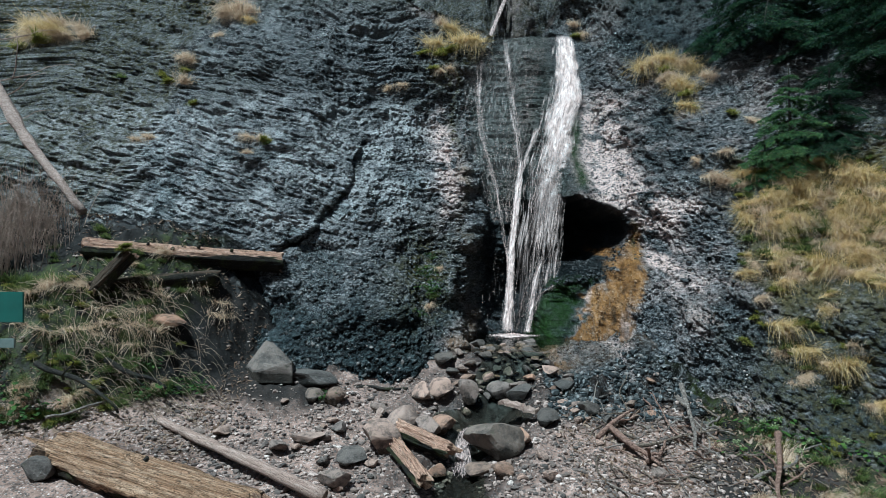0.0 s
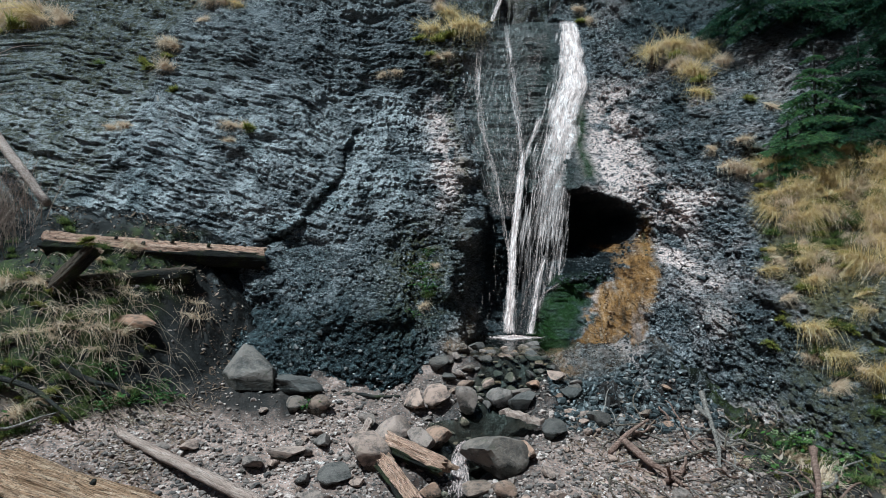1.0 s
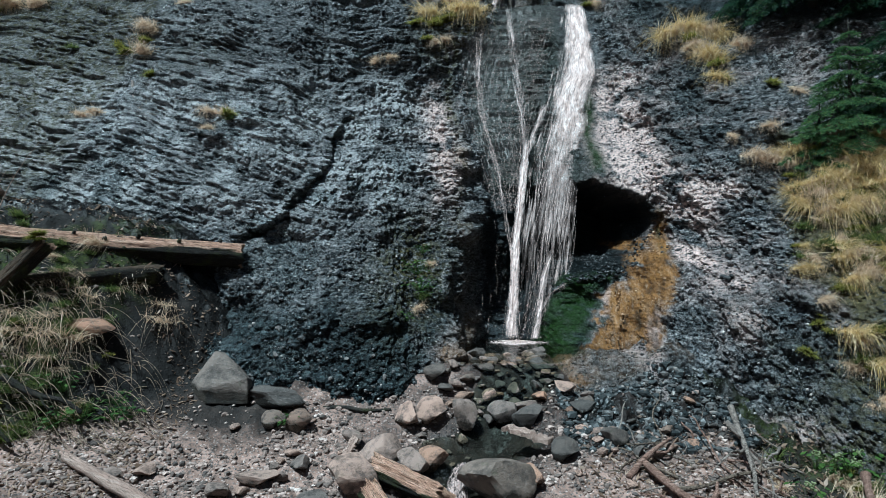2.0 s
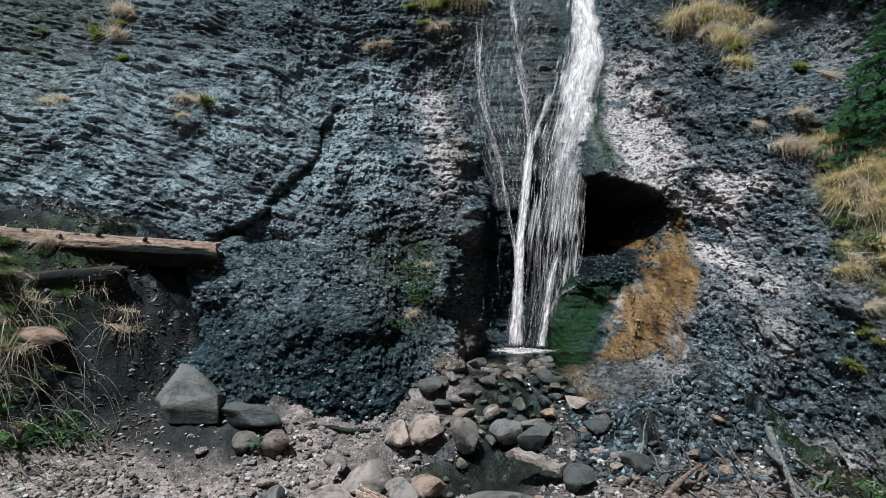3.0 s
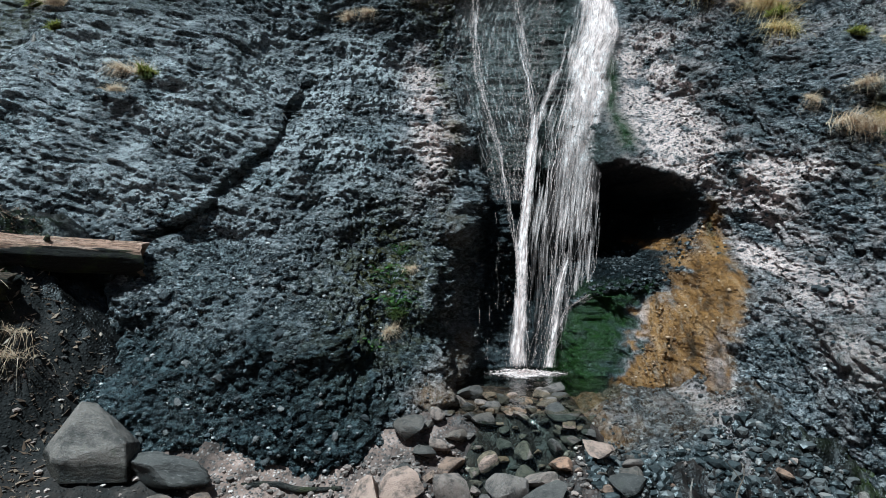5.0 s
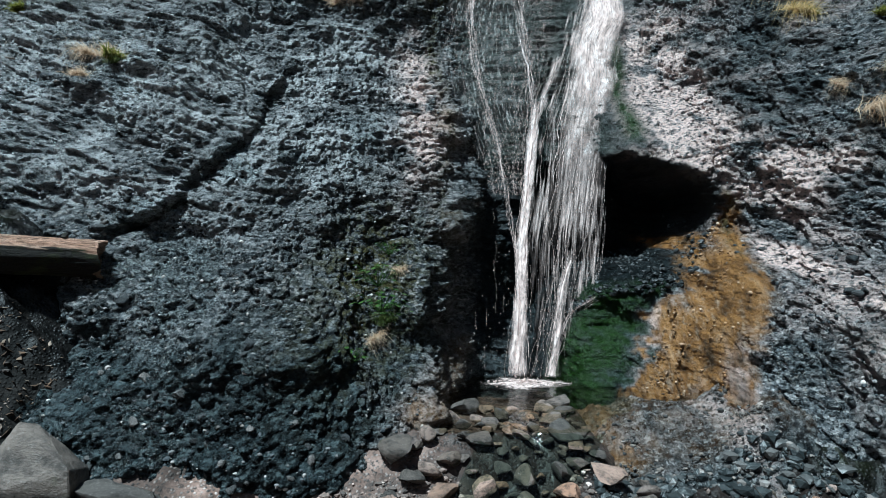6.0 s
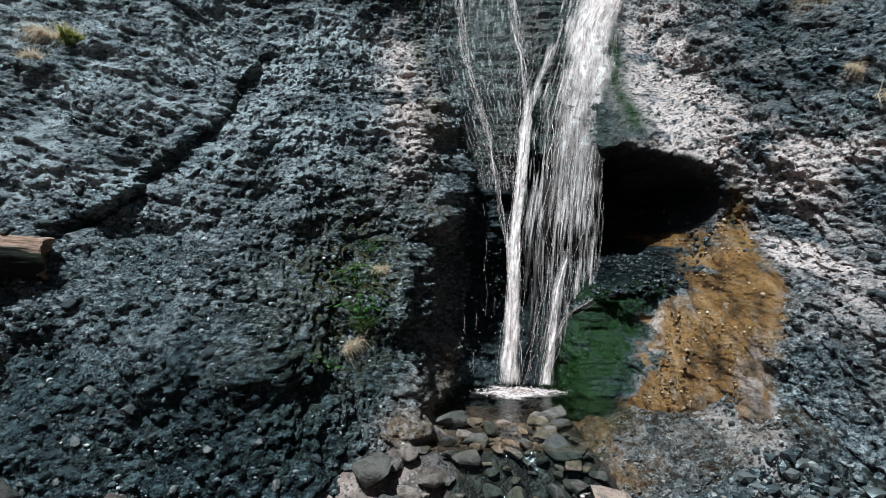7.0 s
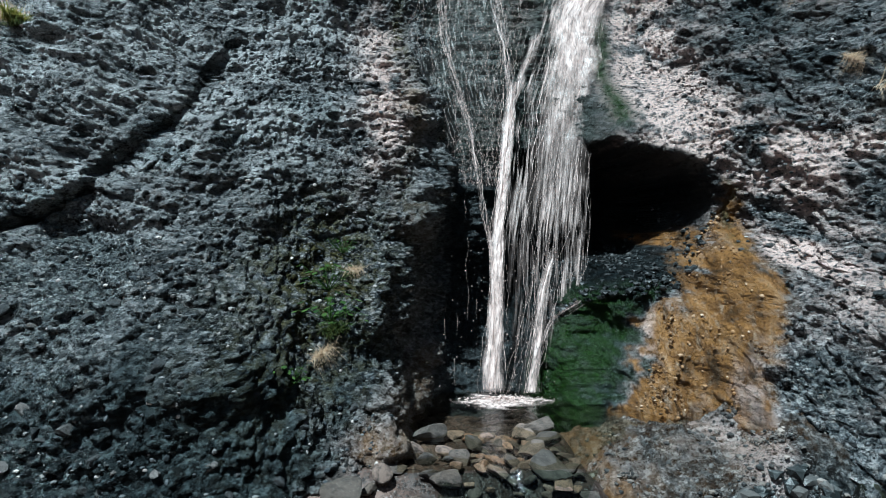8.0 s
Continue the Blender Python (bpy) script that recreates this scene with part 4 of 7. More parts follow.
def build_ground():
    xs = steps(-400, (-60, 30), (-14, 2), (-9.5, 0.12), (9, 0.045), (14, 0.15), (60, 2), (400, 30))
    ys = steps(-400, (-60, 30), (-4, 1.5), (7.5, 0.25), (16.4, 0.045), (24, 0.3))
    x, y = np.meshgrid(xs, ys)
    z = ground_height(x, y)
    me = mesh_from("ground", np.stack([x, y, z], -1).reshape(-1, 3), sheet_faces(len(xs), len(ys)))
    na = fbm(x * 0.9, y * 0.9, 4, 231)
    s1 = (x + 5.8) * -0.25 + (y - 10.9) * 0.97
    s2 = (x + 5.8) * -0.80 + (y - 10.9) * 0.60
    s = np.minimum(s1, s2)
    bank = sstep(-0.3, 0.4, s + 0.3 * na)
    creek = np.exp(-((x - creek_x(y)) / np.interp(y, [9, 11, 12, 13.5], [0.6, 0.9, 1.5, 1.3])) ** 2) * sstep(8.5, 9.8, y)
    give(me, "soil", np.clip(0.85 * creek * np.clip(1 + 0.5 * na, 0, 1) + bank * (1 - 0.75 * sstep(1.5, 2.1, s)) + 0.95 * sstep(4.3, 5.2, x + 0.5 * na) * sstep(13.6, 13.2, y) + 0.95 * sstep(-2.3, -3.0, x + 0.5 * na) * sstep(11.2, 11.9, y + 0.3 * na) + 0.85 * sstep(2.2, 2.6, x + 0.3 * na) * sstep(11.7, 12.3, y + 0.3 * na) * sstep(13.75, 13.5, y + 0.2 * na), 0, 1))
    give(me, "moss", np.clip(sstep(-5.2, -6.2, x + 0.5 * na) * sstep(-0.2, 0.6, s) * sstep(2.4, 1.7, s) * 0.8 + 0.9 * sstep(5.4, 6.4, x + 0.9 * na + 0.5 * (y - 11)), 0, 1))
    give(me, "gravel", np.clip(1 - bank, 0, 1))
    shelf = sstep(2.3, 2.6, x) * sstep(13.2, 13.5, y)
    give(me, "wet", np.clip(np.exp(-((x - creek_x(y)) / (0.9 + 0.8 * sstep(11.9, 12.5, y))) ** 2) + sstep(1.2, 2.2, x + 0.4 * na) * sstep(10.8, 12.0, y + 0.5 * na) * sstep(14.4, 13.8, y - 0.4 * na) * 0.95 + sstep(13.5, 13.8, y) * (1 - shelf) + 0.35 * sstep(0.2, 0.9, na), 0, 1) * (1 - 0.3 * shelf))
    return thing("ground", me, GROUND, "stony gravel ground with dark soil banks beside the creek", "ground", kind="structure")


def shelf_height(x, y):
    """The worn shelf of conglomerate that slopes from the pool's edge down to the creek."""
    g = np.interp(y, [12.1, 12.9, 13.5, 14.1, 14.6, 14.9, 15.3, 16], [-1.85, -1.47, -1.25, -1.06, -0.86, -0.84, -0.95, -1.1])
    x0 = np.interp(y, [12.3, 13.67, 14.3, 15.1], [3.3, 3.6, 4.05, 4.25]) + 0.12 * vnoise(y * 2.1, x * 0.5, 241)
    g = g - 0.07 * sstep(3.5, 2.9, x)
    g = g + 0.95 * np.minimum(softplus(x - x0, 0.10), 0.7) * sstep(12.7, 13.7, y) - 0.5 * softplus(13.1 - y, 0.1) * sstep(3.2, 3.9, x) - 0.9 * softplus(x - 4.75, 0.1) - 0.9 * softplus(2.62 + 0.15 * vnoise(y * 3, x * 0, 242) - x, 0.06)
    return g


def build_shelf():
    xs, ys = np.linspace(2.25, 5.0, 190), np.linspace(12.1, 15.5, 230)
    x, y = np.meshgrid(xs, ys)
    f1, f2, who = cells(x * 9 + 0.3 * vnoise(x * 6, y * 6, 243), y * 9, 244)
    e1, e2, w2 = cells(x * 19, y * 19, 245)
    smear = sstep(0.35, 0.0, np.abs(x - np.interp(y, [13.6, 14.2, 14.8, 15.2], [4.1, 4.25, 4.0, 3.6])))
    rough = 1 - 0.75 * smear
    z = shelf_height(x, y) + 0.05 * fbm(x * 1.8, y * 1.8, 3, 246) + rough * (0.075 * (who - 0.4) * sstep(0, 0.25, f2 - f1) + 0.03 * (w2 - 0.4) * sstep(0, 0.3, e2 - e1) + 0.03 * ridged(x * 3, y * 2.4, 3, 247))
    me = mesh_from("rock_shelf", np.stack([x, y, z], -1).reshape(-1, 3), sheet_faces(len(xs), len(ys)))
    na = fbm(x * 1.6, y * 1.6, 4, 248)
    give(me, "pebbly", rough)
    give(me, "wet", np.clip(0.45 + 0.5 * na, 0, 1))
    give(me, "warm", np.ones_like(x))
    give(me, "pale", np.clip(0.55 * smear * (0.7 + 0.6 * na), 0, 1))
    give(me, "damp_and_shade", np.clip(0.05 + 0.7 * sstep(13.7, 12.9, y + 0.3 * na) + 0.3 * sstep(0.1, 0.6, na) - 0.3 * smear, 0, 1))
    give(me, "ochre", np.clip((0.24 + 0.45 * sstep(3.2, 2.5, x + 0.3 * na)) * sstep(13.2, 13.9, y), 0, 1))
    return thing("rock_shelf", me, ROCK, "worn pebbly rock shelf sloping from the pool to the creek", "rock", kind="structure")


build_cliff()
build_ground()
build_shelf()


def cliff_y(x, z):
    """The depth of the finished rock face at a place."""
    x, z = np.asarray(x, float), np.asarray(z, float)
    b = cliff_base(x, z)
    return b - face_relief(x, z, b) * 0.95


def tubes(paths, radii, sides=4):
    """Vertices and faces of many tapered tubes; paths are (n, 3) arrays, radii (n,) arrays."""
    vs, fs, at = [], [], 0
    ang = np.arange(sides) * 2 * np.pi / sides
    for p, r in zip(paths, radii):
        p, r = np.asarray(p, float), np.asarray(r, float)
        n = len(p)
        d = np.gradient(p, axis=0)
        d /= np.linalg.norm(d, axis=1, keepdims=True) + 1e-9
        ref = np.array([1.0, 0.13, 0.0]) if abs(d[:, 2].mean()) > 0.6 else np.array([0.0, 0.1, 1.0])
        u = np.cross(d, ref)
        u /= np.linalg.norm(u, axis=1, keepdims=True) + 1e-9
        w = np.cross(d, u)
        ring = p[:, None] + r[:, None, None] * (np.cos(ang)[None, :, None] * u[:, None] + np.sin(ang)[None, :, None] * w[:, None])
        vs.append(ring.reshape(-1, 3))
        i = at + np.arange(n * sides).reshape(n, sides)
        j = np.roll(i, -1, axis=1)
        fs.append(np.stack([i[:-1], j[:-1], j[1:], i[1:]], -1).reshape(-1, 4))
        at += n * sides
    return np.concatenate(vs), np.concatenate(fs)


# ---- the waterfall ----


def strand_paths(left, right, count, width, breaks=0.5, stray=0.06, lift=0.05, seed=0, hug=False):
    """Threads of water between two edge lines, each a list of (x, z) from above downwards."""
    g = np.random.default_rng(seed)
    lx, lz = np.array(left).T
    rx, rz = np.array(right).T
    paths, radii = [], []
    top, foot = max(lz[0], rz[0]), min(lz[-1], rz[-1])
    for k in range(count):
        u = g.random()
        if g.random() < breaks:
            a = g.random() ** 0.8
            span = 0.06 + 0.30 * g.random() ** 2
            a, b = a, min(1.0, a + span)
        else:
            a, b = 0.0, 1.0
        n = int(8 + 40 * (b - a))
        s = np.linspace(a, b, n)
        z = top + (foot - top) * s
        xl, xr = np.interp(-z, -lz, lx), np.interp(-z, -rz, rx)
        ph = g.random() * 50
        uu = np.clip(u + 0.10 * vnoise(z * 0.5 + ph, z * 0 + k, 3), -0.05, 1.05)
        x = xl + (xr - xl) * uu + stray * vnoise(z * 2.2 + ph, z * 0 + k * 1.7, 4) + 0.3 * stray * vnoise(z * 8 + ph, z * 0 + k, 6)
        y = water_depth(z) - lift - 0.10 * g.random() - 0.03 * vnoise(z * 2 + ph, z * 0 + k, 5)
        if hug:
            y = np.minimum(y, np.minimum(cliff_base(x, z) - 0.20, cliff_y(x, z) - 0.05) - 0.05 * g.random())
        r = width * (0.25 + g.random() ** 2) * (0.55 + 0.45 * vnoise(z * 2.5 + ph, z * 0 + k, 7)) * np.sin(np.clip(np.pi * (0.08 + 0.9 * np.linspace(0, 1, n)), 0, np.pi)) ** 0.5
        paths.append(np.stack([x, y, z], -1))
        radii.append(np.maximum(r, 0.002))
    return paths, radii


fall = tagged(new("waterfall"), "white waterfall fanning down a dark rock chute into a pool", "waterfall")


def water_part(name, paths, radii, material):
    return tagged(child(name, mesh_from(name, *tubes(paths, radii)), material, fall), kind="stuff")


def veil(name, left, right, material, lift, seed, soft=0.25, lumps=0.03, fade=(0.03, 0.06), hug=False):
    """A sheet of water between two edge lines, with a flow map along its fall."""
    lx, lz = np.array(left).T
    rx, rz = np.array(right).T
    nu, nv = 28, 150
    u, v = np.linspace(0, 1, nu), np.linspace(0, 1, nv)
    top, foot = max(lz[0], rz[0]), min(lz[-1], rz[-1])
    z = (top + (foot - top) * v)[:, None] + 0 * u
    xl, xr = np.interp(-z, -lz, lx), np.interp(-z, -rz, rx)
    x = xl + (xr - xl) * u + 0.03 * vnoise(z * 2.5 + seed, u * 3 + 0 * z, seed)
    y = water_depth(z) - lift - lumps * fbm(u * 4 + 0 * z + seed, z * 2.2, 3, seed)
    if hug:
        near = sstep(4.1, 4.9, z) + sstep(1.7, 1.3, z)
        y = y + near * (np.minimum(y, np.minimum(cliff_base(x, z) - 0.20, cliff_y(x, z) - 0.06)) - y)
    me = mesh_from(name, np.stack([x, y, z], -1).reshape(-1, 3), sheet_faces(nu, nv))
    flow = np.stack([(x - xl).ravel() * 1.0 + seed, z.ravel() + 3.3 * seed], -1)
    loops = np.zeros(len(me.loops), np.int32)
    me.loops.foreach_get("vertex_index", loops)
    me.uv_layers.new(name="flow").data.foreach_set("uv", flow[loops].astype(np.float32).ravel())
    body = sstep(0, soft, u + 0.15 * vnoise(z * 3, u + 0 * z, seed + 1)) * sstep(0, soft, 1 - u + 0.15 * vnoise(z * 3 + 9, u + 0 * z, seed + 2))
    body = body * sstep(0, fade[0], v)[:, None] * sstep(0, fade[1], 1 - v)[:, None]
    give(me, "body", body)
    return child(name, me, material, fall)


MAIN_L = [(4.06, 9.31), (3.53, 7.01), (3.04, 5.46), (2.45, 3.85), (2.22, 2.62), (1.96, 1.35), (1.82, 0.23), (1.6, -0.74)]
MAIN_R = [(4.73, 9.31), (4.82, 7.24), (4.56, 5.89), (4.41, 5.58), (4.12, 4.36), (3.78, 3.17), (3.51, 1.82), (3.21, 0.73), (2.51, -0.77)]
CORE_L = [(4.15, 9.36), (4.03, 7.97), (3.75, 6.55), (3.46, 5.99), (3.14, 4.6), (2.82, 3.39), (2.52, 2.42), (2.24, 1.44)]
CORE_R = [(4.7, 9.36), (4.8, 7.97), (4.72, 6.55), (4.51, 6.02), (4.17, 4.62), (3.82, 3.4), (3.59, 2.42), (3.4, 1.44)]
JET_L = [(2.39, 4.34), (2.18, 3.16), (1.91, 1.63), (1.73, 0.23), (1.58, -0.76)]
JET_R = [(2.6, 4.34), (2.4, 3.16), (2.14, 1.63), (1.98, 0.23), (1.92, -0.76)]
JOIN_L = [(2.17, 9.2), (2.19, 7.24), (2.28, 5.56), (2.36, 5.26), (2.34, 4.09), (2.09, 2.62)]
JOIN_R = [(2.42, 9.2), (2.45, 7.24), (2.52, 5.56), (2.54, 5.26), (2.54, 4.09), (2.25, 2.62)]
CROSS_L = [(3.0, 5.55), (2.69, 4.73), (2.4, 3.85), (2.24, 3.27)]
CROSS_R = [(3.25, 5.55), (2.89, 4.73), (2.52, 3.85), (2.37, 3.27)]
OUT_L = [(1.23, 8.68), (1.13, 6.78), (1.16, 5.46), (1.32, 4.7), (1.59, 3.49), (1.7, 2.62), (1.79, 1.72), (1.86, 1.17)]
OUT_R = [(1.48, 8.68), (1.32, 6.78), (1.35, 5.46), (1.45, 4.71), (1.71, 3.49), (1.8, 2.62), (1.88, 1.72), (1.95, 1.17)]
SIDE_L = [(2.82, 1.26), (2.54, 0.56), (2.39, -0.09), (2.2, -0.78)]
SIDE_R = [(2.95, 1.26), (2.69, 0.56), (2.53, -0.09), (2.37, -0.78)]
LEDGE_L = [(3.05, 0.50), (2.77, 0.33), (2.58, 0.08), (2.41, -0.33), (2.33, -0.78)]
LEDGE_R = [(3.12, 0.46), (2.87, 0.27), (2.68, 0.02), (2.51, -0.36), (2.45, -0.78)]
CURT_L = [(3.01, 3.74), (2.49, 1.63), (2.04, -0.47)]
CURT_R = [(3.91, 3.75), (3.55, 1.82), (3.34, 0.56)]
FILM_L = [(1.27, 8.68), (0.67, 7.01), (0.52, 5.46), (0.78, 3.71), (1.21, 2.31)]
FILM_R = [(4.0, 9.36), (3.38, 7.24), (2.83, 5.46), (2.4, 3.85), (2.13, 2.41)]
veil("core_sheet", CORE_L, CORE_R, CORE_VEIL, 0.22, 1, 0.35, 0.05, (0.03, 0.70), True)
veil("core_sheet", CORE_L, CORE_R, CORE_VEIL, 0.15, 2, 0.30, 0.05, (0.03, 0.72), True)
for k in range(2):
    veil("main_sheet", MAIN_L, MAIN_R, THIN_VEIL, 0.10 + 0.05 * k, 3 + k, 0.15, 0.03, (0.02, 0.60 if k else 0.35), True)
veil("jet_sheet", JET_L, JET_R, CORE_VEIL, 0.20, 6, 0.40, 0.03, (0.10, 0.02))
veil("jet_sheet", JET_L, JET_R, CORE_VEIL, 0.16, 7, 0.45, 0.03, (0.15, 0.02))
veil("joining_sheet", JOIN_L, JOIN_R, THIN_VEIL, 0.10, 8, 0.45, 0.02, (0.03, 0.1))
veil("joining_sheet", JOIN_L, JOIN_R, THIN_VEIL, 0.14, 9, 0.45, 0.02, (0.03, 0.1))
veil("cross_sheet", CROSS_L, CROSS_R, CORE_VEIL, 0.13, 10, 0.50, 0.02, (0.1, 0.1))
veil("outer_sheet", OUT_L, OUT_R, THIN_VEIL, 0.10, 11, 0.45, 0.02, (0.03, 0.1))
veil("side_sheet", SIDE_L, SIDE_R, CORE_VEIL, 0.15, 12, 0.50, 0.02, (0.2, 0.02), True)
veil("side_sheet", SIDE_L, SIDE_R, THIN_VEIL, 0.19, 15, 0.50, 0.02, (0.3, 0.02), True)
veil("ledge_sheet", LEDGE_L, LEDGE_R, THIN_VEIL, 0.17, 16, 0.50, 0.02, (0.35, 0.02), True)
veil("curtain_sheet", CURT_L, CURT_R, THIN_VEIL, 0.16, 17, 0.2, 0.03, (0.3, 0.25))
veil("film", FILM_L, FILM_R, FILM_VEIL, 0.04, 14, 0.35, 0.02, (0.02, 0.3))
water_part("main_thread", *strand_paths(MAIN_L, MAIN_R, 36, 0.007, 0.94, 0.06, 0.12, seed=1), FALL_WATER)
water_part("core_thread", *strand_paths(CORE_L, CORE_R, 34, 0.010, 0.95, 0.06, 0.14, seed=2), FALL_WATER)
water_part("jet_thread", *strand_paths(JET_L, JET_R, 36, 0.014, 0.7, 0.03, 0.12, seed=3), FALL_WATER)
water_part("joining_thread", *strand_paths(JOIN_L, JOIN_R, 26, 0.009, 0.8, 0.06, seed=4), FALL_WATER)
water_part("outer_thread", *strand_paths(OUT_L, OUT_R, 22, 0.008, 0.7, 0.05, seed=6), FALL_WATER)
water_part("side_thread", *strand_paths(SIDE_L, SIDE_R, 18, 0.010, 0.6, 0.03, seed=7, hug=True), FALL_WATER)
water_part("ledge_thread", *strand_paths(LEDGE_L, LEDGE_R, 22, 0.009, 0.6, 0.02, seed=8, hug=True), FALL_WATER)
water_part("curtain_thread", *strand_paths(CURT_L, CURT_R, 30, 0.005, 0.92, 0.02, seed=9), THIN_WATER)
water_part("film_thread", *strand_paths(FILM_L, FILM_R, 170, 0.0045, 0.97, 0.10, 0.03, seed=10), THIN_WATER)
water_part("drip", *strand_paths([(0.95, 4.0), (1.1, -0.7)], [(1.7, 4.0), (1.5, -0.7)], 14, 0.003, 0.95, 0.04, seed=11), THIN_WATER)


def blobs(centres, sizes, seed=0, flat=1.0, jitter=0.25):
    """Many small lumps of twenty faces in one mesh."""
    bm = bmesh.new()
    bmesh.ops.create_icosphere(bm, subdivisions=1, radius=1)
    v0 = np.array([v.co[:] for v in bm.verts])
    f0 = np.array([[v.index for v in f.verts] for f in bm.faces])
    bm.free()
    g = np.random.default_rng(seed)
    n, k = len(centres), len(v0)
    shape = 1 + jitter * (2 * g.random((n, k, 1)) - 1)
    axes = 0.65 + 0.7 * g.random((n, 1, 3))
    axes[:, :, 2] *= flat
    a = g.random(n) * 6.28
    v = v0[None] * shape * axes * np.asarray(sizes)[:, None, None]
    x = v[..., 0] * np.cos(a)[:, None] - v[..., 1] * np.sin(a)[:, None]
    y = v[..., 0] * np.sin(a)[:, None] + v[..., 1] * np.cos(a)[:, None]
    v = np.stack([x, y, v[..., 2]], -1) + np.asarray(centres)[:, None]
    f = f0[None] + (np.arange(n) * k)[:, None, None]
    return v.reshape(-1, 3), f.reshape(-1, 3)


g = np.random.default_rng(31)
a, d = g.random(700) * 6.28, np.abs(g.standard_normal(700)) * 0.42
cx = 1.86 + 0.60 * d * np.cos(a)
cy = 16.18 + 0.32 * d * np.sin(a)
child("foam", mesh_from("foam", *blobs(np.stack([cx, cy, POOL + 0.006 + 0.07 * np.exp(-2 * d) * g.random(700)], -1), 0.005 + 0.018 * g.random(700) ** 2, 3, 0.5)), FOAM, fall)["kind"] = "stuff"
k = 260
zz = POOL + 2.2 * g.random(k) ** 2
child("spray", mesh_from("spray", *blobs(np.stack([1.95 + 0.42 * g.standard_normal(k), water_depth(zz) - 0.15 - 0.2 * g.random(k), zz], -1), 0.004 + 0.007 * g.random(k), 4)), FOAM, fall)["kind"] = "stuff"

k = 4500
zz, uu = 2.4 + 6.4 * g.random(k), g.random(k) ** 0.8
fl, fr = np.array(FILM_L), np.array(FILM_R)
xl = np.interp(zz, fl[::-1, 1], fl[::-1, 0])
xx = xl + (np.interp(zz, fr[::-1, 1], fr[::-1, 0]) - xl) * uu
child("fleck", mesh_from("fleck", *blobs(np.stack([xx, cliff_y(xx, zz) - 0.02, zz], -1), 0.003 + 0.008 * g.random(k) ** 2, 5, 1.5)), FOAM, fall)["kind"] = "stuff"
ring = np.linspace(0, 2 * np.pi, 48)
rr = np.linspace(0, 1, 14)
aa, dd = np.meshgrid(ring, rr)
fx = 1.85 + 0.70 * dd * np.cos(aa) * (1 + 0.15 * vnoise(np.cos(aa) * 2, np.sin(aa) * 2, 33))
fy = 16.15 + 0.40 * dd * np.sin(aa) * (1 + 0.25 * vnoise(np.cos(aa) * 2, np.sin(aa) * 2, 34))
me = mesh_from("foam_patch", np.stack([fx, fy, POOL + 0.006 + 0.035 * (1 - dd) ** 2 * (1 + fbm(fx * 9, fy * 9, 3, 35))], -1).reshape(-1, 3), sheet_faces(48, 14))
loops = np.zeros(len(me.loops), np.int32)
me.loops.foreach_get("vertex_index", loops)
me.uv_layers.new(name="flow").data.foreach_set("uv", np.stack([fx.ravel(), fy.ravel()], -1)[loops].astype(np.float32).ravel())
give(me, "body", sstep(0.95, 0.25, dd + 0.35 * vnoise(fx * 5, fy * 9, 36) + 0.25 * vnoise(fx * 14, fy * 20, 37)))
child("foam_patch", me, FOAM_VEIL, fall)

# the upper fall, far back in its notch
upper = tagged(new("upper_waterfall"), "thin white upper waterfall in a dark rocky notch", "waterfall")
paths, radii = [], []
for k in range(40):
    s = np.linspace(0, 1, 20)
    x = 3.2 - 1.35 * s + 0.10 * (g.random() - 0.5) * (1 + 0.4 * s) + 0.02 * vnoise(s * 9 + k, s * 0 + k, 3)
    z = 14.0 - 3.6 * s
    y = 27.5 + 0.35 * (z - 10) - 0.45 - 0.1 * g.random()
    paths.append(np.stack([x, y, z], -1))
    radii.append(0.035 + 0.02 * vnoise(s * 6, s * 0 + k, 5))
child("thread", mesh_from("thread", *tubes(paths, radii)), FALL_WATER, upper)["kind"] = "stuff"


# ---- pool and creek ----
def build_water(name, xs, vs, level, label):
    x, v = np.meshgrid(xs, vs)
    front = np.interp(x, [2.3, 2.7, 3.2, 4.3], [13.62, 14.25, 14.7, 15.1])
    y = front + (17.4 - front) * v
    z = level(x, y) + 0.006 * fbm(x * 6, y * 6, 3, 301)
    me = mesh_from(name, np.stack([x, y, z], -1).reshape(-1, 3), sheet_faces(len(xs), len(vs)))
    ob = thing(name, me, POOL_WATER, label, "water", kind="structure")
    ob.visible_shadow = False
    return ob


build_water("water_pool", np.linspace(0.5, 4.3, 120), np.linspace(0, 1, 100), lambda x, y: POOL + 0 * x, "clear shallow pool at the foot of the waterfall")


def creek_level(x, y):
    return np.interp(y, [6, 9.4, 10.2, 10.75, 11.3, 11.75, 12.5, 12.8, 13.2, 13.64], [-2.6, -2.48, -2.40, -2.32, -1.93, -1.86, -1.84, -1.62, -1.28, POOL - 0.02])


def build_creek():
    v, u = np.linspace(6.0, 13.64, 260), np.linspace(-1, 1, 40)
    uu, y = np.meshgrid(u, v)
    half = np.interp(y, [6, 10, 11.2, 11.8, 12.2, 12.7, 14.1], [0.5, 0.5, 0.45, 0.95, 1.05, 0.6, 0.8])
    x = creek_x(y) + uu * half
    z = creek_level(x, y) + 0.02 * fbm(x * 4, y * 4, 3, 311)
    me = mesh_from("water_creek", np.stack([x, y, z], -1).reshape(-1, 3), sheet_faces(40, 260))
    ob = thing("water_creek", me, CREEK_WATER, "clear shallow creek running between stones", "water", kind="structure")
    ob.visible_shadow = False


build_creek()
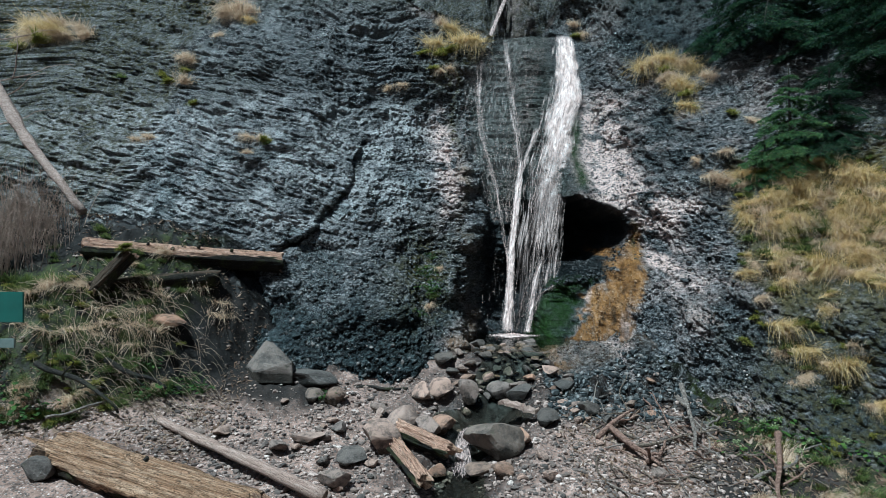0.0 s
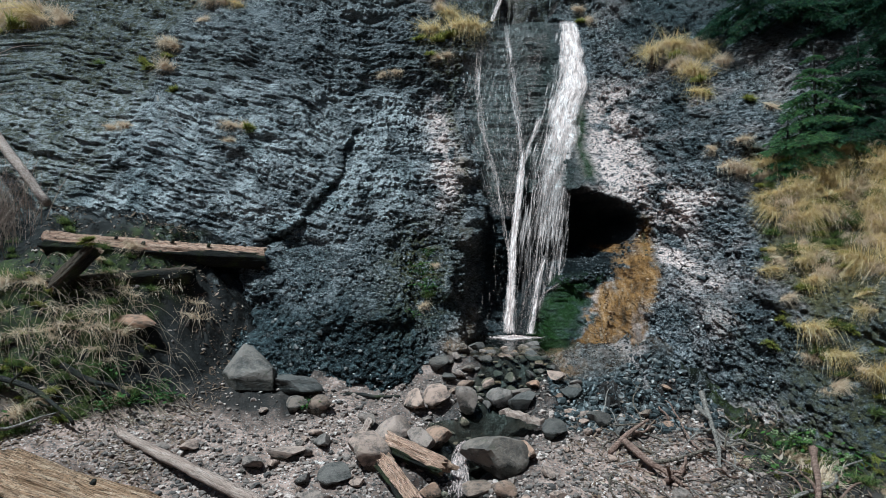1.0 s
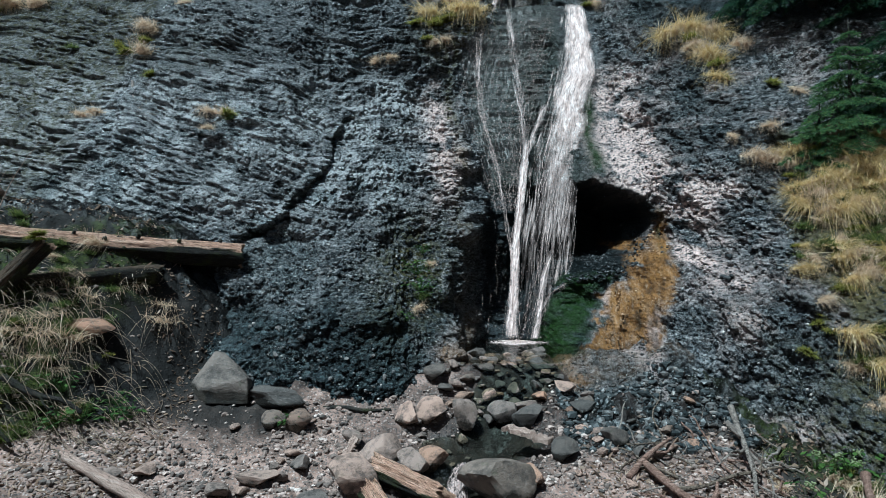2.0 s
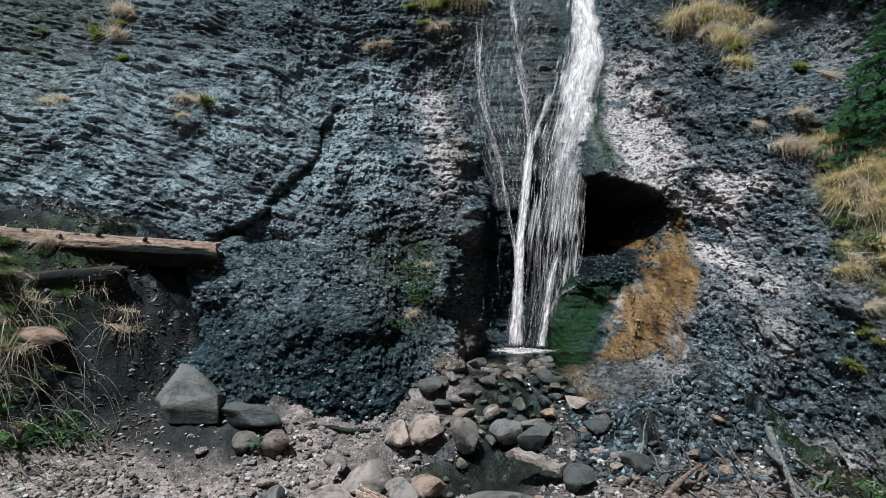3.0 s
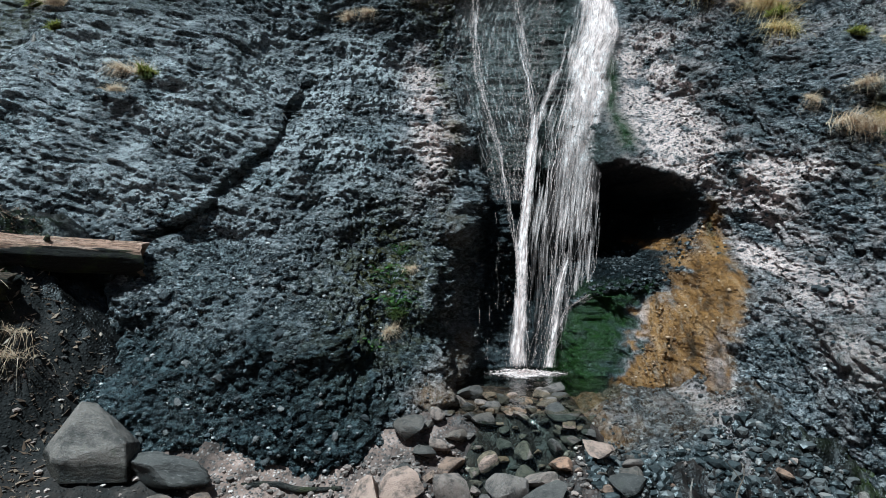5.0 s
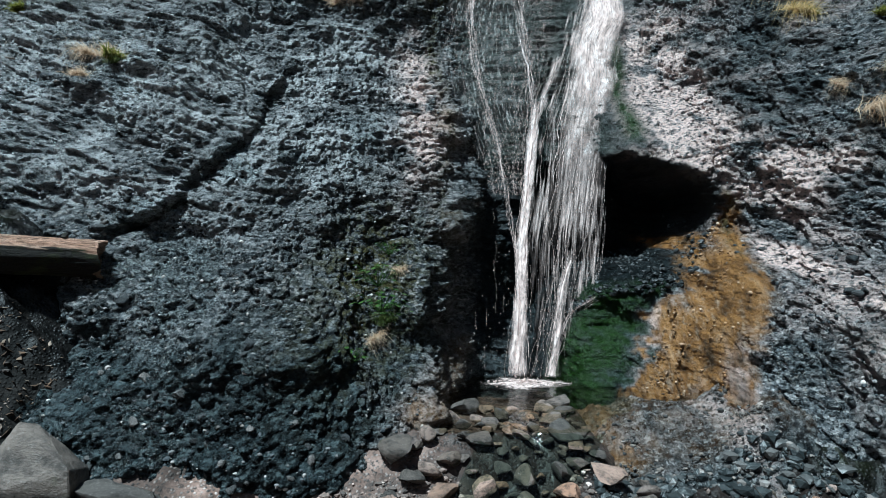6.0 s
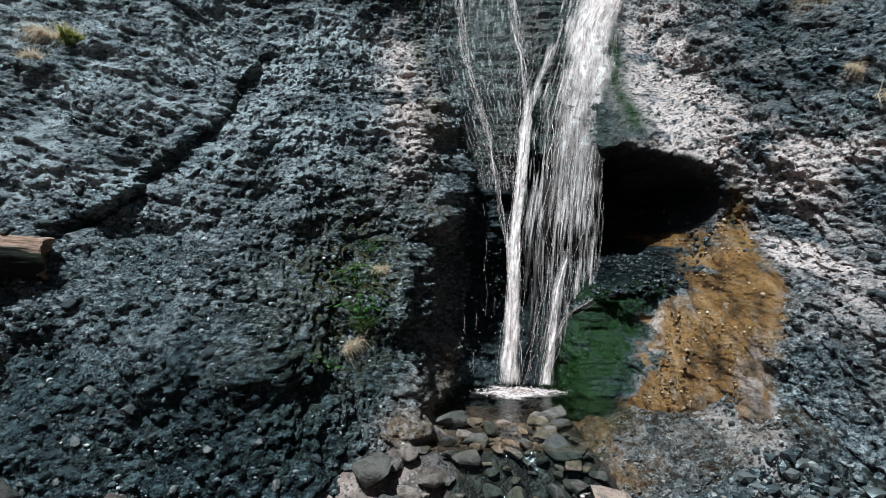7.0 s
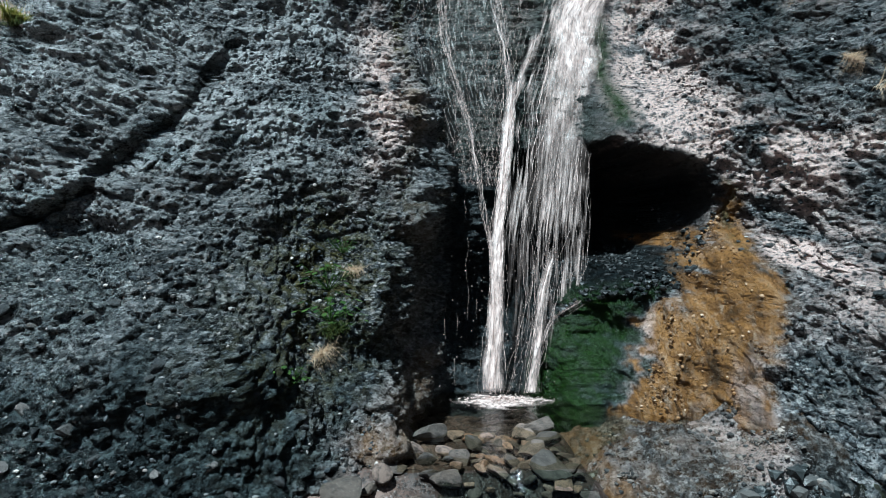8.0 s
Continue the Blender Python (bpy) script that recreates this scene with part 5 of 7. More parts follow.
# white water where the creek drops between two boulders
paths, radii = [], []
for k in range(90):
    s = np.linspace(0, 1, 14)
    y = 11.30 - 0.75 * s - 0.5 * g.random() * s
    x = creek_x(y) - 0.02 + 0.20 * (g.random() - 0.5) * (0.6 + 0.8 * s) + 0.07 * vnoise(s * 6, s * 0 + k, 3)
    z = np.interp(-y, [-11.4, -11.15, -10.6, -9.9], [-1.92, -1.98, -2.31, -2.40]) + 0.02 + 0.05 * g.random()
    paths.append(np.stack([x, y, z], -1))
    radii.append(np.maximum(0.002, (0.003 + 0.006 * g.random()) * (0.7 + 0.6 * vnoise(s * 7, s * 0 + k, 8))))
me = mesh_from("small_cascade", *tubes(paths, radii))
thing("small_cascade", me, THIN_WATER, "small white cascade of the creek between boulders", "cascade", kind="stuff")


# ---- loose stones ----
def stone_mesh(name, seed, sharp=0.56, detail=3, rough=0.035):
    """A boulder with broken flat sides and worn edges, about one metre across, its base at zero."""
    g = np.random.default_rng(seed)
    bm = bmesh.new()
    bmesh.ops.create_icosphere(bm, subdivisions=detail, radius=1)
    v = np.array([p.co[:] for p in bm.verts])
    f = np.array([[p.index for p in q.verts] for q in bm.faces])
    bm.free()
    for _ in range(11):
        n = g.standard_normal(3)
        n /= np.linalg.norm(n)
        cut = sharp * (0.72 + 0.45 * g.random())
        over = np.maximum(0, v @ n - cut)
        v -= 0.97 * over[:, None] * n
    n = v / np.linalg.norm(v, axis=1, keepdims=True)
    bump = fbm(v[:, 0] * 2.2 + seed, v[:, 1] * 2.2 + v[:, 2] * 1.7, 3, seed) + fbm(v[:, 2] * 2.4 - seed, v[:, 0] * 2.0, 3, seed + 3)
    v = v + n * (rough * bump)[:, None]
    v -= (v.max(0) + v.min(0)) / 2
    v /= (v.max(0) - v.min(0))
    v[:, 2] += 0.5
    me = mesh_from(name, v, f)
    me.set_sharp_from_angle(angle=radians(34))
    return me


STONES = [stone_mesh("stone", 400 + k) for k in range(10)]
SMALL_STONES = [stone_mesh("stone", 440 + k, 0.62, 2, 0.07) for k in range(8)]
for me in STONES + SMALL_STONES:
    me.materials.append(STONE)
WET_STONES = []
for me in STONES[:6]:
    w = me.copy()
    w.materials[0] = WET_STONE
    WET_STONES.append(w)


def put_stone(me, x, y, w, d, h, turn=0.0, tip=(0, 0), sink=0.15, z=None, name="stone", label="grey rounded creek stone lying among gravel", group="creek stones"):
    z = float(ground_height(x, y)) if z is None else z
    ob = new(name, me)
    ob.matrix_world = pose(x, y, z - sink * h, tip[0], tip[1], turn) @ Matrix.Diagonal((w, d, h, 1))
    return tagged(ob, label, "stone", group)


BIG = "large grey boulder standing in the creek bed"
def hull_mesh(name, points, seed, wear=0.014):
    """An angular block: the hull of a few corners, its edges worn and its sides uneven."""
    bm = bmesh.new()
    for p in points:
        bm.verts.new(p)
    bmesh.ops.convex_hull(bm, input=bm.verts)
    bmesh.ops.delete(bm, geom=[v for v in bm.verts if not v.link_faces], context="VERTS")
    bmesh.ops.dissolve_limit(bm, angle_limit=0.05, verts=bm.verts, edges=bm.edges)
    bmesh.ops.bevel(bm, geom=bm.edges[:], offset=wear, segments=1, affect="EDGES")
    bmesh.ops.triangulate(bm, faces=bm.faces)
    bmesh.ops.subdivide_edges(bm, edges=bm.edges[:], cuts=5, use_grid_fill=True)
    for v in bm.verts:
        c = v.co
        v.co = c + v.normal * 0.018 * float(fbm(np.array([c.x * 3 + seed]), np.array([c.y * 2 + c.z * 3]), 3, seed)[0])
    me = bpy.data.meshes.new(name)
    for f in bm.faces:
        f.smooth = True
    bm.to_mesh(me)
    bm.free()
    me.set_sharp_from_angle(angle=radians(24))
    return me


wedge = hull_mesh("boulder", [(-0.14, -0.05, 1.0), (-0.02, 0.10, 0.95), (-0.5, -0.1, 0.2), (-0.55, 0.2, 0.1), (-0.14, -0.5, 0.15), (-0.1, -0.5, -0.2), (0.5, -0.25, 0.42), (0.55, -0.3, -0.2), (0.45, 0.30, 0.25), (-0.5, -0.15, -0.2), (0.5, 0.45, -0.2), (-0.45, 0.45, -0.2), (-0.35, 0.30, 0.35)], 481)
wedge.materials.append(BOULDER_STONE)
put_stone(wedge, -3.70, 12.78, 1.0, 0.8, 0.70, 0, (0, 4), 0.05, name="boulder", label="large pale grey angular boulder tilted on dark soil", group="boulders")
put_stone(stone_mesh("boulder", 483, 0.82, 4, 0.05), -2.74, 12.65, 1.15, 0.5, 0.36, -10, (0, 5), 0.1, name="boulder", label="long flat grey slab of rock beside a boulder", group="boulders").data.materials.append(WET_STONE)
for x, y, w, d, h, m, t in (
    (-0.45, 12.62, 0.56, 0.42, 0.40, 2, 80), (-0.04, 12.68, 0.50, 0.42, 0.44, 3, 20),
    (0.46, 12.6, 0.52, 0.46, 0.52, 4, 130), (1.17, 12.75, 0.44, 0.40, 0.52, 5, 200), (1.58, 12.6, 0.62, 0.4, 0.36, 6, 30), (-1.06, 10.8, 0.72, 0.6, 0.60, 7, 15),
    (-0.80, 11.55, 0.76, 0.6, 0.52, 8, 65), (-0.30, 11.1, 0.5, 0.5, 0.46, 9, 95)):
    put_stone(STONES[m], x, y, w, d, h, t, (6, -5), 0.12, name="boulder", label=BIG, group="boulders")
for x, y, w, d, h, m, t in (
    (-2.2, 12.1, 0.44, 0.4, 0.36, 4, 10), (-2.62, 12.1, 0.36, 0.34, 0.30, 3, 50), (0.0, 11.35, 0.46, 0.4, 0.40, 0, 10), (0.95, 10.75, 1.02, 0.85, 0.72, 1, 40), (1.45, 11.0, 0.50, 0.4, 0.34, 2, 80), (2.02, 11.55, 0.42, 0.36, 0.36, 3, 20),
    (1.0, 9.95, 0.42, 0.36, 0.30, 4, 130), (0.62, 10.3, 0.44, 0.36, 0.26, 5, 200), (2.6, 12.65, 0.52, 0.4, 0.24, 0, 30), (2.9, 11.9, 0.40, 0.36, 0.32, 1, 15), (-0.15, 10.2, 0.4, 0.4, 0.25, 2, 15)):
    put_stone(WET_STONES[m], x, y, w, d, h, t, (-4, 5), 0.15, name="boulder", label="dark wet boulder standing in the creek water", group="boulders")
for x, y, w, d, h, m, t in (
    (-1.58, 10.2, 0.5, 0.4, 0.30, 3, 20), (-1.75, 9.5, 0.46, 0.4, 0.32, 5, 60), (-2.45, 10.8, 0.62, 0.35, 0.18, 6, 10), (-2.88, 10.4, 0.42, 0.34, 0.2, 7, 100),
    (-4.3, 10.4, 0.32, 0.26, 0.2, 8, 0), (-3.95, 10.55, 0.34, 0.26, 0.16, 9, 45), (-5.75, 8.5, 0.46, 0.4, 0.36, 1, 12), (-1.95, 11.2, 0.4, 0.3, 0.2, 2, 70), (-1.3, 11.9, 0.44, 0.34, 0.22, 4, 120)):
    put_stone(STONES[m], x, y, w, d, h, t, (5, 3), 0.15)
put_stone(WET_STONES[4], -5.72, 12.3, 0.80, 0.4, 0.34, 10, (0, 8), 0.3, name="stone", label="brown stone half sunk in the soil bank", group="bank stones", z=float(ground_height(-5.72, 12.3)))

# stones heaped below the pool
g = np.random.default_rng(77)
placed = []
for tries in range(4000):
    if len(placed) >= 140:
        break
    y = 12.75 + 2.55 * g.random()
    x = creek_x(y) + g.normal(0, 0.62) - 0.15 * (y > 14)
    if (y > 14.3 and (x < 0.7 or x > 2.2)) or (y > 13.1 and x > 2.35):
        continue
    s = 0.11 + 0.34 * g.random() ** 2.0
    if any((x - a) ** 2 + (y - b) ** 2 < (0.36 * (s + c)) ** 2 for a, b, c in placed) or cliff_base(x, -0.7) < y + 0.25:
        continue
    placed.append((x, y, s))
    m = WET_STONES[int(g.integers(6))] if g.random() < 0.5 else STONES[int(g.integers(10))]
    put_stone(m, x, y, s * (1.0 + 0.6 * g.random()), s * (0.8 + 0.3 * g.random()), s * (0.45 + 0.32 * g.random()), g.random() * 360, (g.normal(0, 9), g.normal(0, 9)), 0.22 if y < 13.3 else 0.02, label="wet brown-grey stone heaped below the pool", group="stones below the pool")
# stones over the gravel
spots = []
for tries in range(6000):
    if len(spots) >= 112:
        break
    y = 8.6 + 4.2 * g.random()
    x = -3.6 + 8.2 * g.random()
    s = 0.09 + 0.17 * g.random() ** 2
    if cliff_base(x, -1.4) < y + 0.35 or any((x - a) ** 2 + (y - b) ** 2 < (0.5 * (s + c)) ** 2 for a, b, c in spots) or (abs(x - creek_x(y)) < 0.3):
        continue
    if vnoise(x * 0.7, y * 0.7, 9) < -0.45:
        continue
    spots.append((x, y, s))
    put_stone(SMALL_STONES[int(g.integers(8))], x, y, s * (0.9 + 0.6 * g.random()), s, s * (0.45 + 0.35 * g.random()), g.random() * 360, (g.normal(0, 8), g.normal(0, 8)), 0.2)

# broken rock at the foot of the shelf
heap = []
for tries in range(3000):
    if len(heap) >= 22:
        break
    x, y = 2.3 + 2.7 * g.random(), 11.75 + 1.75 * g.random()
    s = 0.10 + 0.26 * g.random() ** 2.2
    if any((x - a) ** 2 + (y - b) ** 2 < (0.42 * (s + c)) ** 2 for a, b, c in heap) or cliff_base(x, -1.2) < y + 0.15:
        continue
    heap.append((x, y, s))
    put_stone(WET_STONES[int(g.integers(6))], x, y, s * (1.0 + 0.5 * g.random()), s, s * (0.5 + 0.3 * g.random()), g.random() * 360, (g.normal(0, 12), g.normal(0, 12)), 0.45, max(float(ground_height(x, y)), float(shelf_height(x, y))), label="dark wet broken stone at the foot of the shelf", group="stones below the shelf")
n = 2400
gx, gy = 2.2 + 3.0 * g.random(n), 11.7 + 1.75 * g.random(n)
keep = (cliff_base(gx, np.full(n, -1.2)) > gy + 0.02) & (vnoise(gx * 1.5, gy * 1.5, 14) > -0.5)
gx, gy = gx[keep], gy[keep]
size = 0.015 + 0.07 * g.random(len(gx)) ** 2.5
me = mesh_from("rubble", *blobs(np.stack([gx, gy, np.maximum(ground_height(gx, gy), shelf_height(gx, gy)) + 0.2 * size], -1), size, 7, 0.75, 0.35), smooth=False)
thing("rubble", me, WET_SHARDS, "dark wet rubble of broken rock below the shelf", "rubble", kind="stuff")
# gravel between them
n = 15000
gx, gy = -5.2 + 10.5 * g.random(n), 8.0 + 6.0 * g.random(n)
keep = (cliff_base(gx, np.full(n, -1.3)) > gy + 0.1) & ((gx < 2.2) | (gy < 12.3) | (g.random(n) < 0.03)) & ((gx > -2.6) | (gy < 11.3) | (g.random(n) < 0.12)) & (vnoise(gx * 0.9, gy * 0.9, 12) + 0.5 * vnoise(gx * 3, gy * 3, 13) + 0.25 * sstep(-4, -1, gx) > -0.25 * g.random(n)) & (np.abs(gx - creek_x(gy)) > 0.25 * g.random(n)) & (ground_base(gx, gy) > creek_level(gx, gy) - 0.05 - 0.5 * (np.abs(gx - 0.75) > 1.2))
gx, gy = gx[keep], gy[keep]
size = 0.012 + 0.045 * g.random(len(gx)) ** 2.2
me = mesh_from("gravel", *blobs(np.stack([gx, gy, ground_height(gx, gy) + 0.25 * size], -1), size, 6, 0.7), smooth=False)
thing("gravel", me, PEBBLE, "loose pale and grey gravel on the ground", "gravel", kind="stuff")
# crumbs of rock and litter on the left slope
n = 1500
gx, gy = -8.2 + 5.2 * g.random(n), 8.6 + 5.0 * g.random(n)
keep = cliff_base(gx, np.full(n, -0.5)) > gy + 0.1
gx, gy = gx[keep], gy[keep]
size = 0.010 + 0.035 * g.random(len(gx)) ** 3
me = mesh_from("rubble", *blobs(np.stack([gx, gy, ground_height(gx, gy) + 0.2 * size], -1), size, 8, 0.6), smooth=False)
thing("rubble", me, PEBBLE, "small crumbs of stone on the dark soil slope", "rubble", kind="stuff")


# ---- logs, planks and branches ----
def limb(a, b, r0, r1, seed=0, bend=0.04, n=16, sides=9, knobs=0.08):
    """One tapered, slightly crooked limb with closed ends."""
    a, b = np.array(a, float), np.array(b, float)
    s = np.linspace(0, 1, n)
    length = np.linalg.norm(b - a)
    p = a + (b - a) * s[:, None]
    for k in range(3):
        p[:, k] += bend * length * (vnoise(s * 2.5 + seed * 3.1, s * 0 + k * 7.7, seed) - vnoise(np.array([seed * 3.1]), np.array([k * 7.7]), seed)) * np.sin(np.pi * np.clip(s, 0.0, 1)) ** 0.5
    r = (r0 + (r1 - r0) * s) * (1 + knobs * vnoise(s * length * 4 + seed, s * 0, seed + 2))
    p = np.concatenate([p[:1], p, p[-1:]])
    r = np.concatenate([[r[0] * 0.05], r, [r[-1] * 0.05]])
    v, f = tubes([p], [r], sides)
    ang = fbm(v[:, 0] * 7 + seed, v[:, 2] * 7 + v[:, 1] * 5, 2, seed)
    mid = np.repeat(p, sides, axis=0)
    return mid + (v - mid) * (1 + 1.4 * knobs * ang)[:, None], f


def joined(pieces):
    vs, fs, at = [], [], 0
    for v, f in pieces:
        vs.append(v)
        fs.append(np.asarray(f) + at)
        at += len(v)
    return np.concatenate(vs), np.concatenate(fs)


def log_thing(name, a, b, r0, r1, material, label, category="log", group="", seed=0, **more):
    """A limb as a thing of its own, lying along its own x axis."""
    a, b = Vector(a), Vector(b)
    length = (b - a).length
    me = mesh_from(name, *limb((0, 0, 0), (length, 0, 0), r0, r1, seed, **more))
    ob = thing(name, me, material, label, category, group)
    ob.matrix_world = Matrix.Translation(a) @ (b - a).to_track_quat("X", "Z").to_matrix().to_4x4()
    return ob


def split_log(name, length, r, seed, open_from, ragged=0.0, bark_to=0.05):
    """A thick log along x; the upper front side is stripped to bare wood, the rest keeps its bark. Two meshes."""
    n, sides = 170, 56
    s = np.linspace(0, 1, n)
    ang = np.linspace(0, 2 * np.pi, sides, endpoint=False)
    ss, aa = np.meshgrid(s, ang, indexing="ij")
    rad = r * (1 - 0.10 * ss) * (1 + 0.05 * fbm(ss * length * 1.6, np.cos(aa) * 1.5 + np.sin(aa) * 2, 3, seed) + 0.07 * vnoise(aa * 3.0, ss * length * 0.5, seed + 4) + (0.08 + 0.14 * (ragged > 0.8)) * ridged(np.cos(aa) * 2.5 + 0.25 * vnoise(ss * 6, aa, seed), np.sin(aa) * 2.5 + ss * length * 0.25, 4, seed + 5))
    flat = open_from
    cut = np.cos(aa - 1.15)
    rad = np.where(cut > 0.15, rad * (1 - flat * (cut - 0.15) * (1 + 0.25 * ridged(ss * 3 + 0, aa * 5, 2, seed + 6))), rad)
    xx = ss * length + ragged * r * (vnoise(aa * 1.7, aa * 0, seed + 9) + 0.6 * vnoise(aa * 5, aa * 0, seed + 10)) * (ss > 0.985)
    xx = xx - ragged * r * 1.2 * vnoise(aa * 2.3, aa * 0, seed + 11) * (ss < 0.015)
    v = np.stack([xx, rad * np.cos(aa), rad * np.sin(aa)], -1).reshape(-1, 3)
    i = np.arange(n * sides).reshape(n, sides)
    j = np.roll(i, -1, axis=1)
    f = np.stack([i[:-1], i[1:], j[1:], j[:-1]], -1).reshape(-1, 4)
    bare = np.clip(0.5 + 1.3 * (cut - bark_to + 0.30 * fbm(ss * length * 1.4, np.cos(aa) * 1.3 + np.sin(aa), 3, seed + 12)), 0, 1).reshape(-1)
    bare = np.concatenate([bare, [1, 1]])
    v = np.concatenate([v, [[-0.02, 0, 0], [length * 0.995, 0, 0]]])
    caps = [(i[0, (k + 1) % sides], i[0, k], len(v) - 2) for k in range(sides)] + [(i[-1, k], i[-1, (k + 1) % sides], len(v) - 1) for k in range(sides)]
    return v, f, bare, np.array(caps)


def big_log(name, a, b, r, label, wood, bark, roll=0, seed=0, stubs=(), ragged=0.4, flat=0.22, bark_to=0.05):
    a, b = Vector(a), Vector(b)
    length = (b - a).length
    ob = tagged(new(name), label, "log", "logs")
    ob.matrix_world = Matrix.Translation(a) @ (b - a).to_track_quat("X", "Z").to_matrix().to_4x4() @ pose(0, 0, 0, roll)
    v, f, bare, caps = split_log(name, length, r, seed, flat, ragged, bark_to)
    me = mesh_from("trunk", v, f)
    give(me, "bare", bare)
    child("trunk", me, wood, ob)
    child("broken_end", mesh_from("broken_end", v, caps), bark, ob)
    for k, (s, ang, size) in enumerate(stubs):
        y, z = r * 0.82 * math.cos(ang), r * 0.82 * math.sin(ang)
        child("branch_stub", mesh_from("branch_stub", *limb((s * length, y, z), (s * length + 0.02, y * (1 + size / r), z * (1 + size / r)), 0.045, 0.028, seed + k, 0.0, 5, 7)), BARK, ob, "dark broken stub")
    return ob


big_log("fallen_log", (-7.7, 12.75, 1.50), (-3.92, 14.42, 1.20), 0.27, "long stripped log jutting from the bank, bark underneath", BARE_LOG, LOG_WOOD, 40, 3, ((0.30, 1.5, 0.10), (0.42, 1.9, 0.10), (0.55, 1.4, 0.12), (0.72, 1.6, 0.09), (0.90, 0.7, 0.08), (0.5, 2.5, 0.15)), 0.25, bark_to=0.45)
big_log("rotten_log", (-7.0, 12.35, 0.72), (-5.1, 13.42, 0.86), 0.21, "dark mossy rotten log under a longer log", MOSSY_LOG, BARK, 0, 9, ((0.4, 0.6, 0.25),), 0.5)
big_log("leaning_log", (-7.0, 11.95, 0.70), (-6.42, 12.25, 1.42), 0.17, "dark broken stump leaning out of the bank with mossy top", MOSSY_LOG, LOG_WOOD, 40, 15, (), 0.5)
big_log("driftwood_log", (-5.95, 9.0, -1.55), (-2.55, 7.9, -2.02), 0.36, "thick weathered split log, bare orange-brown wood", DRIFT_LOG, LOG_WOOD, 30, 21, ((0.5, 1.0, 0.06),), 1.0, 0.42)
log_thing("pole", (-4.98, 10.50, -1.52), (-1.75, 8.85, -2.17), 0.07, 0.11, PALE_BOARD, "reddish bare pole lying across the gravel", "pole", seed=5, bend=0.02, n=30)
big_log("short_log", (-0.84, 10.45, -1.92), (-0.30, 9.45, -2.18), 0.13, "short split piece of pale brown log", BARE_LOG, LOG_WOOD, 30, 8, (), 0.9, 0.3)
big_log("short_log", (-0.78, 10.95, -1.80), (0.12, 10.45, -2.02), 0.16, "short wet brown log wedged between boulders", BARE_LOG, LOG_WOOD, 20, 11, (), 0.9, 0.3)
log_thing("driftwood_stick", (-2.1, 12.75, -1.46), (-0.75, 12.75, -1.48), 0.045, 0.03, BARK, "dark thin stick lying at the foot of the cliff", "stick", seed=12)


def plank(name, size, place, label, material, seed=0):
    g = np.random.default_rng(seed)
    lx, ly, lz = size
    n = 14
    s = np.linspace(-0.5, 0.5, n)
    w0 = ly * (0.5 + 0.10 * g.standard_normal(n))
    w1 = ly * (0.5 + 0.10 * g.standard_normal(n))
    top = lz * (1 + 0.25 * g.standard_normal(n))
    xs = s * lx + np.where(np.abs(s) > 0.49, 0.03 * g.standard_normal(n), 0)
    ring = np.stack([np.stack([xs, -w0, 0 * s], -1), np.stack([xs, w1, 0 * s], -1), np.stack([xs + 0.02, w1 * 0.92, top], -1), np.stack([xs - 0.02, -w0 * 0.92, top * 0.9], -1)], 1)
    v = ring.reshape(-1, 3)
    i = np.arange(n * 4).reshape(n, 4)
    j = np.roll(i, -1, axis=1)
    f = np.stack([i[:-1], j[:-1], j[1:], i[1:]], -1).reshape(-1, 4)
    f = np.concatenate([f, [[3, 2, 1, 0], [4 * n - 4, 4 * n - 3, 4 * n - 2, 4 * n - 1]]])
    ob = thing(name, mesh_from(name, v, f, False), material, label, "plank")
    ob.matrix_world = place
    return ob


plank("broken_plank", (0.78, 0.20, 0.07), pose(1.52, 11.85, -1.66, 4, 8, -30), "pale splintered piece of wood lying over the creek", PALE_BOARD, 3)
plank("broken_plank", (0.62, 0.26, 0.10), pose(7.55, 10.15, -2.12, 20, -70, 12), "pale upright board end with a dark knot", PALE_BOARD, 5)
plank("broken_plank", (0.30, 0.14, 0.04), pose(-1.25, 11.55, -1.72, 8, -30, 70), "small orange chip of wood between stones", PALE_BOARD, 7)


def branch(name, a, b, r, label, material, seed, forks=2, bend=0.10):
    """A bare branch with a few side twigs, as one mesh with twigs as parts."""
    g = np.random.default_rng(seed)
    a, b = np.array(a, float), np.array(b, float)
    ob = tagged(new(name), label, "branch", "branches")
    ob.location = a
    v, f = limb((0, 0, 0), b - a, r, r * 0.45, seed, bend, 18, 7, 0.12)
    child("stem", mesh_from("stem", v, f), material, ob)
    length = np.linalg.norm(b - a)
    for k in range(forks):
        s = 0.25 + 0.6 * g.random()
        p = (b - a) * s
        d = (b - a) / length + 0.9 * g.standard_normal(3) * (1, 1, 0.7)
        q = p + d / np.linalg.norm(d) * length * (0.18 + 0.3 * g.random())
        child("twig", mesh_from("twig", *limb(p, q, r * 0.5, r * 0.12, seed + k + 1, 0.15, 9, 5)), material, ob)
    return ob


RED = "reddish-brown bare branch lying in driftwood"
GREY = "thin grey dead branch lying in driftwood"
branch("branch", (3.15, 11.2, -1.85), (3.62, 9.95, -2.12), 0.065, RED, STICK_WOOD, 51, 3)
branch("branch", (2.85, 11.0, -1.98), (3.75, 11.75, -1.66), 0.055, RED, STICK_WOOD, 52, 1, 0.03)
branch("branch", (3.45, 10.1, -2.1), (3.95, 10.6, -1.9), 0.05, RED, STICK_WOOD, 53, 1)
branch("branch", (4.75, 11.9, -1.2), (4.45, 10.5, -2.05), 0.05, "upright broken grey branch in the driftwood", GREY_WOOD, 54, 3, 0.06)
branch("branch", (4.55, 11.6, -1.35), (5.05, 10.9, -2.0), 0.04, GREY, GREY_WOOD, 55, 2)
